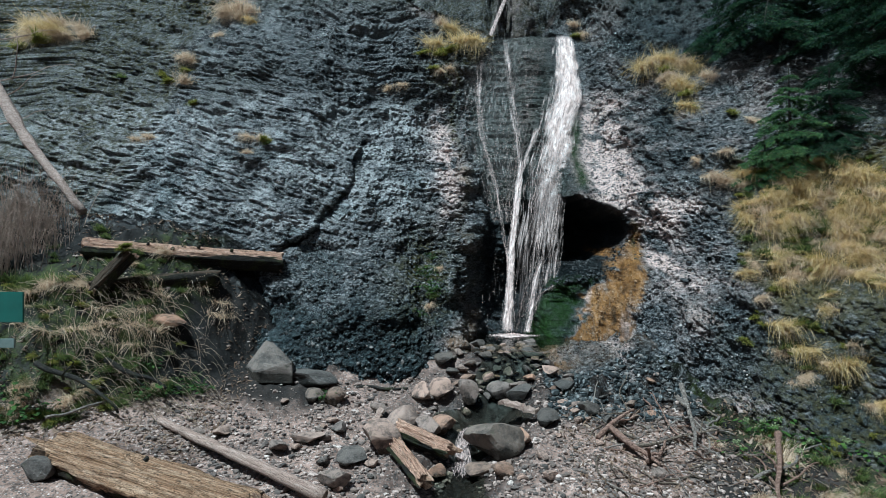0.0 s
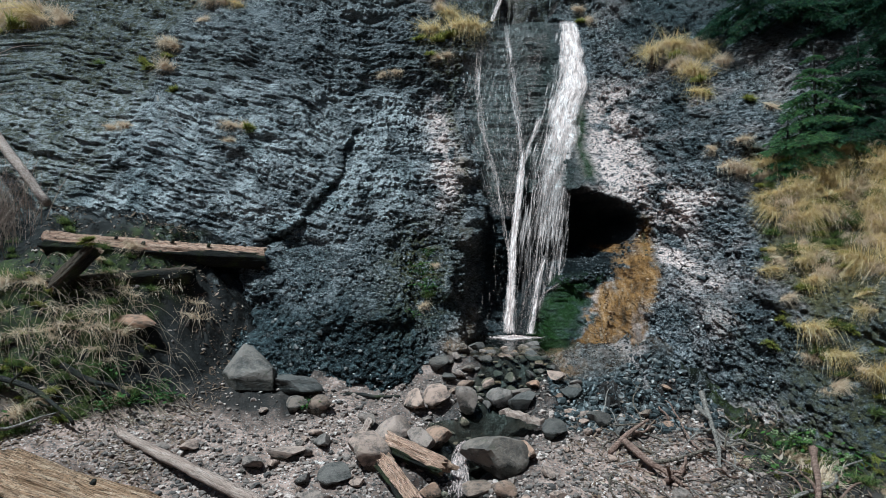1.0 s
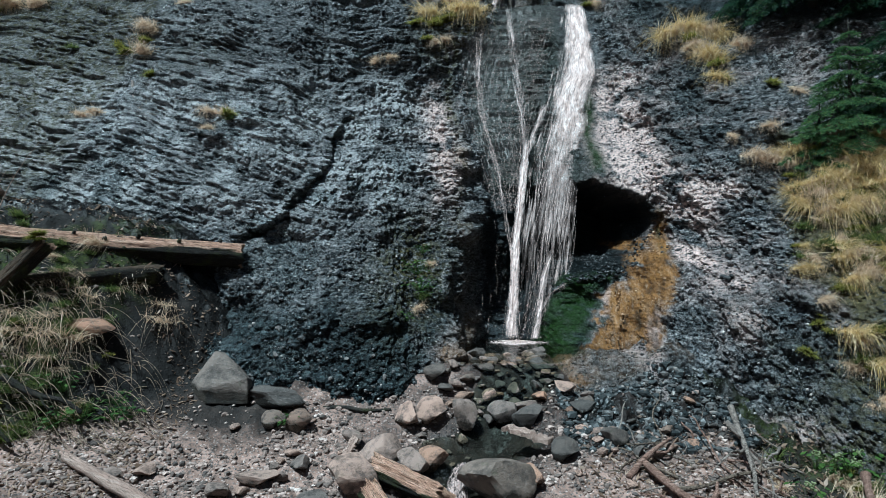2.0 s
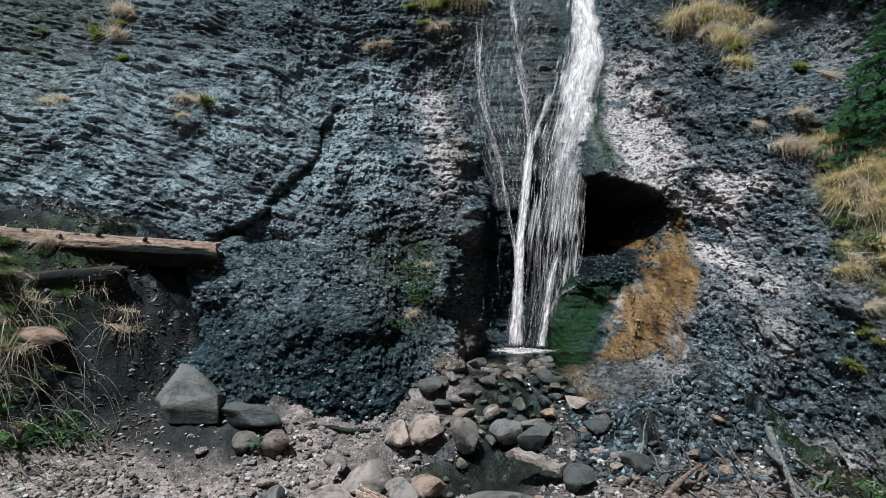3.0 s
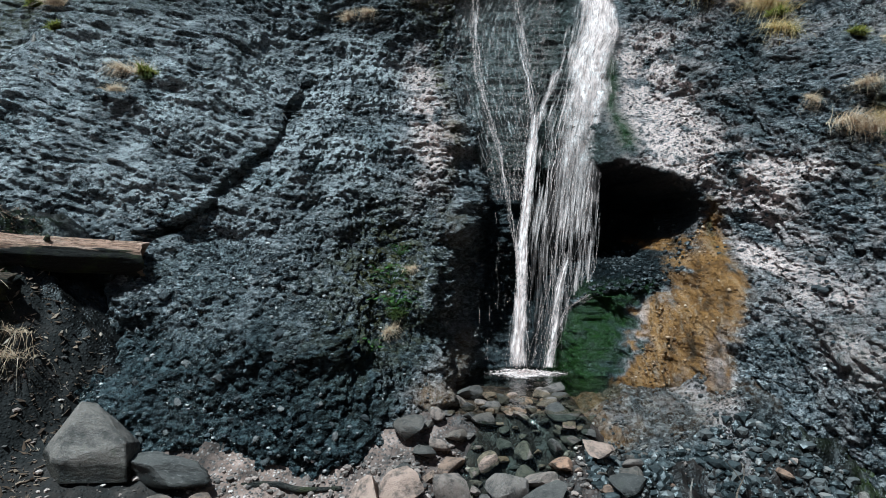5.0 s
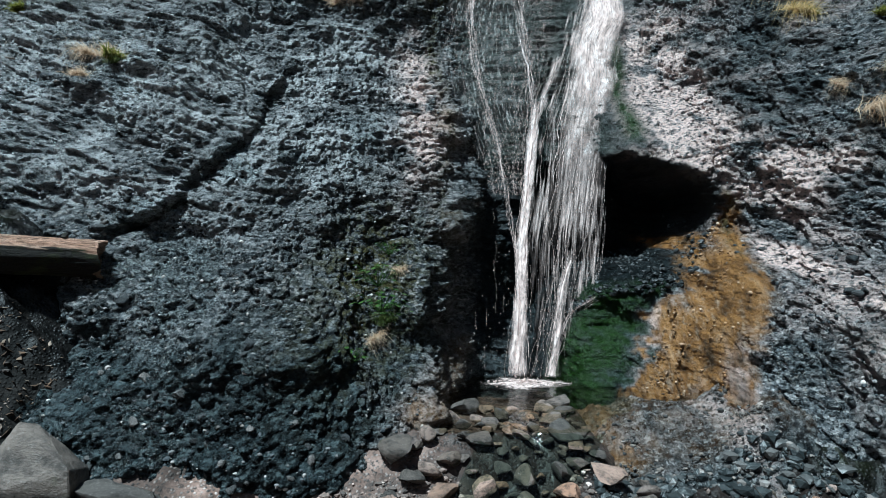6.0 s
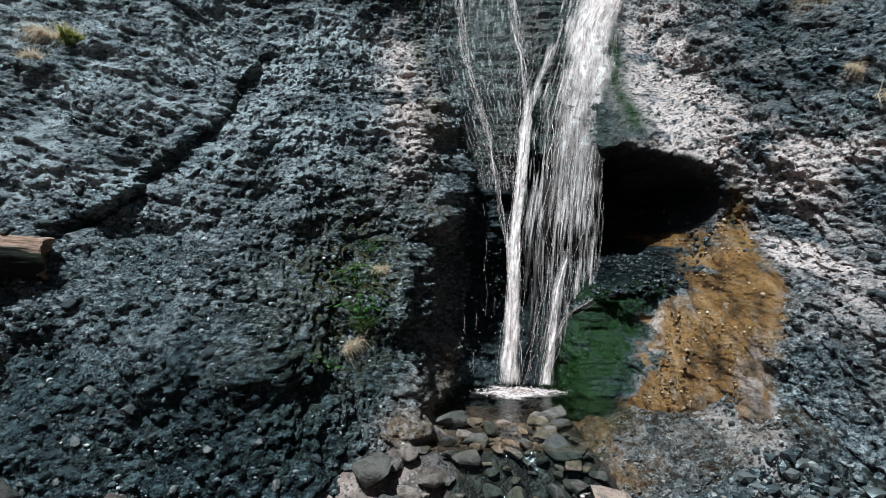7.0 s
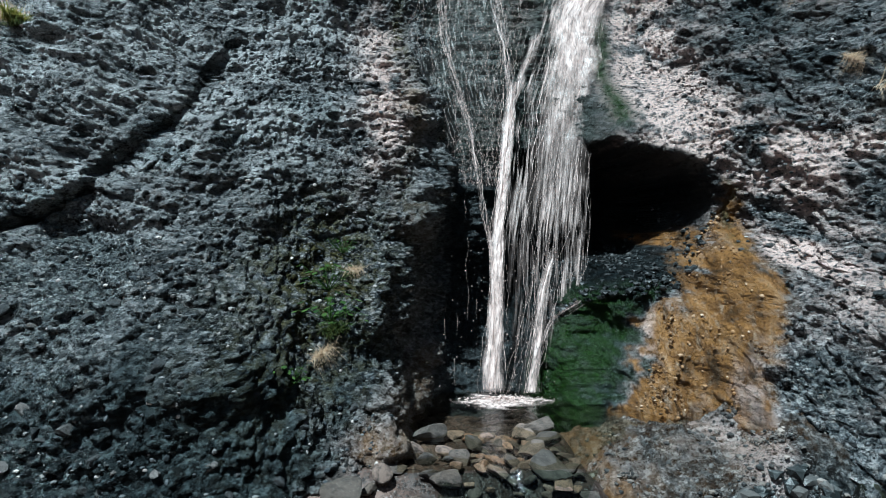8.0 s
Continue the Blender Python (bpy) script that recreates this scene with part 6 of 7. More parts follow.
branch("branch", (3.3, 10.6, -2.0), (5.3, 11.0, -1.85), 0.035, GREY, TWIG, 56, 3)
branch("branch", (5.85, 10.4, -1.72), (5.1, 9.0, -2.3), 0.06, "bare pale brown branch leaning on the bank", STICK_WOOD, 57, 1, 0.05)
branch("branch", (5.0, 9.6, -2.2), (6.6, 10.4, -1.9), 0.03, GREY, GREY_WOOD, 58, 2)
branch("branch", (-7.35, 10.75, -0.55), (-5.72, 10.5, -1.38), 0.055, "dark crooked branch lying on the soil bank", BARK, 59, 3, 0.12)
branch("branch", (-6.6, 9.9, -1.3), (-6.0, 10.6, -1.2), 0.03, GREY, GREY_WOOD, 60, 1)
branch("branch", (-6.3, 11.1, -0.55), (-5.25, 11.3, -1.15), 0.06, "mossy grey branch lying on the soil bank", BARK, 61, 1, 0.06)
g = np.random.default_rng(63)
for k in range(72):
    x, y = 2.5 + 3.3 * g.random(), 9.0 + 2.9 * g.random()
    a, l = g.random() * 6.28, 0.3 + 0.8 * g.random()
    z = float(ground_height(x, y)) + 0.03
    x2, y2 = x + l * math.cos(a), y + l * math.sin(a)
    z2 = float(ground_height(x2, y2)) + 0.02 + 0.25 * g.random() ** 2
    branch("branch", (x, y, z), (x2, y2, z2), 0.009 + 0.016 * g.random(), GREY, (GREY_WOOD, TWIG, STICK_WOOD)[k % 3], 70 + k, int(g.integers(3)), 0.12)
for k in range(16):
    x, y = -7.6 + 3.2 * g.random(), 9.6 + 2.6 * g.random()
    a, l = g.random() * 6.28, 0.25 + 0.5 * g.random()
    x2, y2 = x + l * math.cos(a), y + 0.6 * l * math.sin(a)
    branch("branch", (x, y, float(ground_height(x, y)) + 0.03), (x2, y2, float(ground_height(x2, y2)) + 0.05), 0.008 + 0.01 * g.random(), "thin dead twig lying on the soil bank", TWIG, 170 + k, int(g.integers(3)), 0.15)
x, z = -8.1, 5.7
branch("branch", (-8.15, float(cliff_y(-8.15, 5.8)) - 0.08, 5.8), (-6.9, float(cliff_y(-6.9, 4.65)) - 0.1, 4.62), 0.035, "crooked dead branch hanging on the cliff", GREY_WOOD, 92, 1, 0.08)

# long dead stems that hang down the soil bank
paths, radii = [], []
for k in range(280):
    x, y = -7.6 + 2.9 * g.random(), 10.9 + 1.7 * g.random()
    z = float(ground_height(x, y)) + 0.02
    l, a = 0.35 + 0.9 * g.random() ** 1.5, -0.6 + 0.7 * g.standard_normal()
    s = np.linspace(0, 1, 9)
    px, py = x + l * s * math.cos(a), y - 0.45 * l * s * (0.6 + 0.8 * g.random())
    drop = z + l * (0.22 * s - (0.55 + 0.5 * g.random()) * s ** 2)
    paths.append(np.stack([px, py, np.maximum(drop, ground_height(px, py) + 0.015)], -1))
    radii.append((0.0045 + 0.006 * g.random() ** 2) * (1 - 0.75 * s))
thing("dead_stems", mesh_from("dead_stems", *tubes(paths, radii)), HANGING_STEM, "tangle of pale dead stems hanging down the soil bank", "stems", kind="stuff")

# a dead tree leaning down the left side
tree = branch("fallen_tree", (-12.5, 15.6, 6.95), (-8.3, 13.75, 2.35), 0.19, "pale fallen dead tree leaning on the bank with bare twigs", DEAD_TREE, 95, 0, 0.02)
for a, b, r in (((-12.0, 15.2, 5.0), (-9.9, 14.9, 5.9), 0.035), ((-11.5, 15.0, 4.6), (-9.6, 14.6, 4.9), 0.03), ((-12.2, 15.0, 5.6), (-9.4, 15.2, 6.2), 0.03), ((-10.7, 14.8, 5.7), (-10.4, 14.7, 7.0), 0.03), ((-11.5, 15.0, 6.75), (-9.8, 15.0, 7.0), 0.03)):
    o = np.array(tree.location)
    child("twig", mesh_from("twig", *limb(np.array(a) - o, np.array(b) - o, r * 0.7, r * 0.2, 96, 0.08, 12, 5)), DEAD_TREE, tree)

# a green painted board standing on the left bank
sign = tagged(new("sign_board"), "green painted sign board standing on the bank", "sign")
sign.location = (-7.35, 9.75, 0.0)


def slab(name, size, at, material, parent):
    bm = bmesh.new()
    bmesh.ops.create_cube(bm, size=1)
    bmesh.ops.scale(bm, vec=size, verts=bm.verts)
    bmesh.ops.bevel(bm, geom=bm.edges[:], offset=0.008, segments=2, affect="EDGES")
    bmesh.ops.translate(bm, vec=at, verts=bm.verts)
    me = bpy.data.meshes.new(name)
    bm.to_mesh(me)
    bm.free()
    return child(name, me, material, parent)


slab("panel", (1.0, 0.04, 0.50), (0.0, 0, 0.55), BOARD, sign)
slab("panel", (0.95, 0.04, 0.15), (-0.12, 0, -0.04), PALE_PANEL, sign)
slab("post", (0.07, 0.07, 2.6), (-0.35, 0.06, -0.45), BARK, sign)


# ---- litter of leaves and broken twigs ----
def flakes(px, py, pz, size, seed):
    g = np.random.default_rng(seed)
    n = len(px)
    a = g.random(n) * 6.28
    d = np.stack([np.cos(a), np.sin(a), 0.5 * g.standard_normal(n)], -1) * size[:, None]
    w = np.stack([-np.sin(a), np.cos(a), 0.5 * g.standard_normal(n)], -1) * (size * (0.12 + 0.4 * g.random(n)))[:, None]
    c = np.stack([px, py, pz], -1)
    v = np.stack([c - d, c + w, c + d + (0, 0, 0.01), c - w], 1).reshape(-1, 3)
    return v, np.arange(4 * n).reshape(n, 4)


lx, ly = -9.6 + 5.6 * g.random(9000), 9.2 + 5.6 * g.random(9000)
keep = (cliff_base(lx, ground_base(lx, ly)) > ly) & (vnoise(lx * 1.2, ly * 1.2, 21) > -0.5 * g.random(9000))
lx, ly = lx[keep], ly[keep]
thing("leaf_litter", mesh_from("leaf_litter", *flakes(lx, ly, ground_height(lx, ly) + 0.012, 0.02 + 0.05 * g.random(len(lx)) ** 2, 5), smooth=False), LITTER, "brown leaf litter and bits of twig on the soil bank", "litter", kind="stuff")
lx, ly = 2.2 + 5.8 * g.random(5000), 8.6 + 3.6 * g.random(5000)
thing("leaf_litter", mesh_from("leaf_litter", *flakes(lx, ly, ground_height(lx, ly) + 0.012, 0.02 + 0.06 * g.random(5000) ** 2, 6), smooth=False), LITTER, "brown leaf litter and driftwood bits beside the creek", "litter", kind="stuff")


# ---- grass, moss, bushes and trees ----
def blades(count, length, spread, droop, width, seed, lean=(0, 0), up=1.0):
    """A tuft of bent, tapered blades round the origin."""
    g = np.random.default_rng(seed)
    n = 5
    s = np.linspace(0, 1, n)
    a = g.random(count) * 6.28
    tilt = spread * (0.25 + 0.75 * g.random(count))
    L = length * (0.22 + 0.78 * g.random(count) ** 1.3)
    root = g.standard_normal((count, 2)) * length * 0.20
    a = a + 0.9 * np.sin(3 * a + seed)
    dx, dy = np.cos(a) * tilt + lean[0], np.sin(a) * tilt + lean[1]
    px = root[:, :1] + (L * dx)[:, None] * s + (0.16 * length * g.standard_normal(count))[:, None] * s ** 2
    py = root[:, 1:] + (L * dy)[:, None] * s
    pz = (L * up * (1.0 - 0.35 * tilt))[:, None] * s - (L * droop * (0.1 + 1.5 * g.random(count) ** 1.4))[:, None] * s ** 2.2
    w = width * (0.5 + 0.8 * g.random(count))[:, None] * (1 - s) ** 0.7
    sx, sy = -np.sin(a)[:, None] * w, np.cos(a)[:, None] * w
    l = np.stack([px - sx, py - sy, pz], -1)
    r = np.stack([px + sx, py + sy, pz + 0.3 * w], -1)
    v = np.stack([l, r], 2).reshape(count * n * 2, 3)
    i = np.arange(count * n * 2).reshape(count, n, 2)
    f = np.stack([i[:, :-1, 0], i[:, :-1, 1], i[:, 1:, 1], i[:, 1:, 0]], -1).reshape(-1, 4)
    return v, f


def tuft_mesh(name, material, *args, **more):
    me = mesh_from(name, *blades(*args, **more))
    me.materials.append(material)
    return me


DRY = [tuft_mesh("dry_tuft", DRY_GRASS, 560, 0.50, 0.70, 1.15, 0.005, 600 + k, lean=(0, -0.5), up=0.8) for k in range(4)]
GOLD = [tuft_mesh("golden_tuft", GOLD_GRASS, 760, 0.60, 0.80, 1.25, 0.005, 620 + k, lean=(0, -0.55), up=0.75) for k in range(4)]
HANG = [tuft_mesh("hanging_tuft", DRY_GRASS, 150, 0.62, 0.9, 1.1, 0.005, 640 + k, lean=(0.1, -0.45), up=0.55) for k in range(3)]
GREEN = [tuft_mesh("green_tuft", GREEN_GRASS, 260, 0.34, 1.0, 0.45, 0.007, 660 + k, lean=(0, -0.2)) for k in range(4)]
MOSSY = [tuft_mesh("moss_cushion", MOSS, 700, 0.19, 1.2, 0.60, 0.010, 680 + k, lean=(0, -0.4)) for k in range(4)]
GRASSY = {"dry": (DRY, "dry straw-coloured grass tuft growing on rock"), "gold": (GOLD, "golden-brown dry grass tussock on the mossy bank"), "hang": (HANG, "dry pale grass hanging over the bank"),
          "green": (GREEN, "short green grass tuft on the bank"), "moss": (MOSSY, "yellow-green moss cushion on rock")}
tg = np.random.default_rng(701)


def grow(kind, x, y, z, size, group):
    meshes, label = GRASSY[kind]
    ob = new("moss_cushion" if kind == "moss" else "grass_tuft", meshes[int(tg.integers(len(meshes)))])
    ob.matrix_world = pose(x, y, z, tg.normal(0, 14), tg.normal(0, 12), tg.normal(0, 40)) @ Matrix.Diagonal((size * (0.85 + 0.4 * tg.random()), size, size * (0.85 + 0.3 * tg.random()), 1))
    return tagged(ob, label, "moss" if kind == "moss" else "grass", group)


SOWN = {}


def sow(kind, x, y, z, size):
    """A tuft that is joined with its kind into one spread of growth."""
    m = pose(x, y, z, tg.normal(0, 14), tg.normal(0, 12), tg.normal(0, 40)) @ Matrix.Diagonal((size, size, size, 1))
    SOWN.setdefault(kind, []).append((int(tg.integers(len(GRASSY[kind][0]))), np.array(m)))


def sow_all():
    for kind, spots in SOWN.items():
        meshes = GRASSY[kind][0]
        data = []
        for me in meshes:
            v = np.zeros(len(me.vertices) * 3, np.float32)
            me.vertices.foreach_get("co", v)
            f = np.zeros(len(me.loops), np.int32)
            me.loops.foreach_get("vertex_index", f)
            data.append((v.reshape(-1, 3), f.reshape(-1, 4)))
        v, f = joined([(data[i][0] @ m[:3, :3].T + m[:3, 3], data[i][1]) for i, m in spots])
        name = "moss" if kind == "moss" else "grass"
        thing(name, mesh_from(name, v, f), meshes[0].materials[0], GRASSY[kind][1].replace(" tuft", "").replace(" tussock", "").replace(" cushion", ""), name, kind="stuff")


def on_cliff(kind, x, z, size, group="tufts on the cliff", out=0.03):
    return grow(kind, x, float(cliff_y(x, z)) - out, z, size, group)


def on_ground(kind, x, y, size, group="tufts on the bank"):
    return grow(kind, x, y, float(ground_height(x, y)) - 0.02, size, group)


for kind, x, z, size in (
    ("dry", -7.8, 10.3, 1.6), ("dry", -7.1, 10.2, 1.3), ("dry", -7.4, 9.9, 1.2), ("gold", -7.0, 9.8, 1.0), ("dry", -8.75, 8.0, 1.1), ("dry", -8.5, 7.8, 0.9), ("moss", -9.3, 7.2, 1.6),
    ("moss", -9.0, 6.95, 1.4), ("dry", -8.35, 6.85, 1.2), ("moss", -8.6, 7.4, 1.2), ("moss", -7.6, 5.9, 1.1), ("dry", -8.6, 4.75, 0.9), ("dry", -9.0, 4.7, 0.8), ("dry", -5.5, 4.65, 0.9),
    ("dry", -5.15, 4.6, 0.8), ("moss", -5.0, 4.5, 1.2), ("green", -4.9, 4.42, 0.7), ("dry", -5.4, 4.15, 0.55), ("dry", -1.82, 6.95, 0.65), ("dry", -1.41, 7.1, 0.75)):
    on_cliff(kind, x, z, size)
for kind, x, z, size in (
    ("dry", -15.3, 9.8, 2.0), ("dry", -14.3, 9.8, 2.0), ("dry", -13.8, 9.2, 1.7), ("dry", -14.8, 9.2, 1.8), ("dry", -13.1, 9.2, 1.4), ("dry", -7.5, 10.4, 1.8), ("dry", -7.9, 10.1, 1.6), ("dry", -15.5, 9.4, 1.6), ("gold", -14.9, 9.5, 1.8), ("gold", -14.0, 9.3, 1.6), ("dry", -13.4, 9.5, 1.5), ("moss", -14.5, 8.9, 2.2), ("moss", -15.4, 8.8, 2.2), ("dry", -7.95, 9.0, 0.9),
    ("green", -10.7, 7.2, 1.0), ("moss", 0.0, 8.45, 1.9), ("moss", -0.38, 7.8, 1.5), ("gold", 0.8, 8.95, 1.6), ("gold", 1.1, 9.05, 1.3), ("dry", -0.1, 7.7, 0.8), ("moss", 0.35, 8.6, 1.7),
    ("gold", -0.25, 8.95, 1.3), ("dry", 0.2, 7.9, 0.8), ("moss", -0.68, 8.55, 1.5), ("gold", 0.3, 9.7, 1.2), ("dry", 0.0, 9.9, 1.0), ("dry", -0.36, 0.10, 0.55), ("green", -0.25, 0.3, 0.8), ("dry", -0.12, 0.98, 0.5), ("green", -0.45, 1.0, 0.5)):
    on_cliff(kind, x, z, size)
for kind, x, z, size in (
    ("gold", 6.75, 7.5, 1.3), ("dry", 7.0, 7.6, 1.3), ("gold", 7.35, 7.65, 1.4), ("dry", 7.7, 7.5, 1.3), ("gold", 7.95, 7.35, 1.3), ("moss", 7.2, 7.2, 1.7), ("dry", 7.1, 6.95, 1.2), ("dry", 7.4, 6.8, 1.3),
    ("gold", 7.45, 6.5, 1.2), ("moss", 7.4, 6.2, 1.5), ("gold", 7.3, 5.8, 1.1), ("moss", 7.5, 5.7, 1.3), ("dry", 8.3, 6.9, 1.2), ("moss", 8.2, 5.35, 1.3), ("dry", 8.5, 5.05, 0.9),
    ("dry", 6.82, 3.9, 0.7), ("dry", 7.3, 4.0, 0.75), ("dry", 6.95, 3.35, 1.1), ("dry", 7.1, 3.15, 0.9), ("dry", 5.2, 9.5, 1.1), ("moss", 4.95, 9.4, 1.3), ("dry", 4.9, 9.95, 0.9)):
    on_cliff(kind, x, z, size)
# tussocks over the right bank
n = 0
while n < 150:
    x, z = 6.1 + 3.6 * tg.random(), -1.9 + 5.4 * tg.random()
    dense = 1.0 if z > 0.9 and x > 6.6 + 0.25 * z else 0.16
    if tg.random() > dense or x < 6.4 + 0.28 * max(z, 0) - 0.2 * min(z, 0) + 0.3 * tg.normal():
        continue
    pick = tg.random()
    kind = "gold" if pick < 0.34 else "dry" if pick < 0.60 else "moss" if pick < 0.88 else "green"
    on_cliff(kind, x, z, (0.55 + 0.75 * tg.random()) * (1.0 if dense > 0.5 else 0.8), "tussocks on the bank")
    n += 1
# low growth at the foot of the bank
for n in range(70):
    x, y = 4.9 + 3.4 * tg.random(), 8.7 + 3.0 * tg.random()
    sow(("green", "moss", "dry", "green")[n % 4], x, y, float(ground_height(x, y)) - 0.02, 0.5 + 0.6 * tg.random())
# growth over the soil bank
for n in range(260):
    x, y = -8.8 + 3.5 * tg.random(), 9.9 + 3.6 * tg.random()
    s = min((x + 5.8) * -0.25 + (y - 10.9) * 0.97, (x + 5.8) * -0.80 + (y - 10.9) * 0.60)
    if s < -0.1 and (tg.random() < 0.5 or x > -6.4):
        continue
    if (x > -5.9 and s > 0.5 and tg.random() < 0.7) or (s > 1.8 and tg.random() < 0.85):
        continue
    kind = "hang" if 0.5 < s < 1.6 and tg.random() < 0.2 else ("green", "moss", "green", "dry", "green", "green", "green", "moss", "green")[n % 9]
    sow(kind, x, y, float(ground_height(x, y)) - 0.02, 0.45 + 0.6 * tg.random())
# moss and grass filling the bank between the tussocks
for n in range(330):
    x, z = 6.2 + 3.6 * tg.random(), -1.9 + 5.6 * tg.random()
    if x < 6.5 + 0.28 * max(z, 0) - 0.2 * min(z, 0) + 0.35 * tg.normal() or (z < 0.9 and tg.random() < 0.6):
        continue
    sow(("moss", "gold", "green", "moss", "dry")[n % 5], x, float(cliff_y(x, z)) - 0.02, z, 0.45 + 0.6 * tg.random())
sow_all()
for dx, dz, size in ((0.0, 0.08, 0.8), (-0.10, 0.02, 0.7), (0.08, 0.0, 0.6)):
    grow("moss", -6.46 + dx, 12.12, 1.46 + dz, size, "moss on the logs")
for x, y in ((-6.35, 11.9), (-6.1, 11.8), (-5.95, 12.0), (-6.6, 11.75), (-6.9, 11.6), (-7.3, 11.5), (-6.2, 12.15), (-5.8, 12.2), (-7.6, 11.3), (-4.95, 13.3), (-4.9, 13.15)):
    on_ground("hang", x, y, 0.9 + 0.4 * tg.random(), "hanging grass on the soil bank")


def leafy(name, x, y, z, size, seed, label, count=26):
    """A small herb: stalks with folded leaves."""
    g = np.random.default_rng(seed)
    ob = tagged(new(name), label, "plant", "small plants")
    ob.location = (x, y, z)
    stalk_p, stalk_r, vs, fs = [], [], [], []
    for k in range(count):
        a, t = g.random() * 6.28, 0.3 + 0.7 * g.random()
        tip = np.array([math.cos(a) * t * size * 0.8, math.sin(a) * t * size * 0.6 - 0.3 * size * t, size * (0.25 + 0.6 * g.random())])
        stalk_p.append(np.linspace((0, 0, 0), tip, 4))
        stalk_r.append(np.full(4, 0.004))
        d = np.array([math.cos(a), math.sin(a) - 0.3, -0.35])
        d /= np.linalg.norm(d)
        w = np.cross(d, (0, 0, 1.0))
        l, b = size * (0.16 + 0.16 * g.random()), size * (0.06 + 0.05 * g.random())
        o = len(vs) * 6
        vs.append(np.array([tip, tip + d * l * 0.45 + w * b, tip + d * l * 0.5 + (0, 0, -0.15 * b), tip + d * l * 0.45 - w * b, tip + d * l, tip + d * l * 0.2]))
        fs += [(o, o + 1, o + 2), (o, o + 2, o + 3), (o + 1, o + 4, o + 2), (o + 2, o + 4, o + 3)]
    child("foliage", mesh_from("foliage", np.concatenate(vs), fs), LEAF, ob)["kind"] = "stuff"
    child("stalk", mesh_from("stalk", *tubes(stalk_p, stalk_r, 3)), LEAF, ob)["kind"] = "stuff"
    return ob


HERB = "small bright green leafy plant on dark soil"
for k, (x, y, size) in enumerate(((-4.75, 11.75, 0.40), (-4.95, 11.6, 0.34), (-5.3, 11.35, 0.42), (-5.55, 11.2, 0.36), (-7.45, 10.2, 0.5), (-7.2, 10.05, 0.45), (-7.6, 10.5, 0.5), (-5.05, 11.9, 0.3), (-2.35, 12.15, 0.28), (-5.7, 11.6, 0.4), (-6.9, 10.3, 0.4))):
    leafy("herb", x, y, float(ground_height(x, y)), size, 720 + k, HERB)
for k, (x, z, size) in enumerate(((-0.32, 0.42, 0.45), (-0.4, 0.75, 0.4), (-0.15, 0.32, 0.35), (-0.62, -0.15, 0.3), (-0.3, 1.2, 0.25))):
    leafy("herb", x, float(cliff_y(x, z)) - 0.03, z, size, 740 + k, "small green herb rooted in the cliff face")
for k, (x, y) in enumerate(((5.95, 11.15), (6.1, 11.0), (5.75, 11.3), (6.5, 10.6), (7.0, 10.4), (6.35, 11.3), (6.9, 10.9), (5.2, 10.6), (7.3, 10.1), (6.0, 10.1))):
    z = float(ground_height(x, y))
    ob = leafy("butterbur", x, y, z, 0.42, 760 + k, "green plant with a pale round flower head", 18)
    h = 0.22 + 0.12 * tg.random()
    c = np.array([0, -0.05, h]) + 0.032 * tg.standard_normal((40, 3)) * (1, 1, 0.8)
    child("flower_head", mesh_from("flower_head", *blobs(c, 0.010 + 0.008 * tg.random(40), 5)), BLOSSOM, ob, "pale yellowish flower head")["kind"] = "stuff"


def stems(count, height, width, seed, lean=0.2):
    g = np.random.default_rng(seed)
    ps, rs = [], []
    for k in range(count):
        s = np.linspace(0, 1, 7)
        base = (g.random(2) - 0.5) * width
        h = height * (0.5 + 0.5 * g.random())
        d = lean * g.standard_normal(2)
        bow = 0.15 * g.standard_normal(2)
        ps.append(np.stack([base[0] + h * (d[0] * s + bow[0] * s ** 2), base[1] + h * (d[1] * s + bow[1] * s ** 2), h * s], -1))
        main = ps[-1]
        rs.append(0.012 * (1 - 0.8 * s) * (0.5 + g.random()))
        for j in range(3):
            u = 0.3 + 0.6 * g.random()
            p = main[int(u * 6)]
            q = p + np.array([0.3, 0.3, 0.25]) * h * 0.5 * g.standard_normal(3)
            ps.append(np.linspace(p, q, 4))
            rs.append(np.array([0.004, 0.0035, 0.003, 0.001]))
    return tubes(ps, rs, 3)


BUSHES = [mesh_from("stems", *stems(75, 1.9, 1.4, 801 + k)) for k in range(2)]
for k, (x, y, size) in enumerate(((-9.4, 13.0, 1.0), (-9.9, 12.6, 1.1), (-8.9, 13.4, 0.85), (-9.3, 12.2, 0.9), (-10.4, 13.4, 1.2), (-8.6, 12.9, 0.6), (-8.9, 12.4, 0.8))):
    ob = tagged(new("dead_bush"), "bare reddish-brown bush of thin dead stems", "bush", "dead bushes")
    ob.matrix_world = pose(x, y, float(ground_height(x, y)) - 0.05, 0, 0, 70 * k) @ Matrix.Scale(size, 4)
    st = tagged(new("stem", BUSHES[k % 2]), kind="stuff")
    st.parent = ob
    if not BUSHES[k % 2].materials:
        BUSHES[k % 2].materials.append(BUSH)


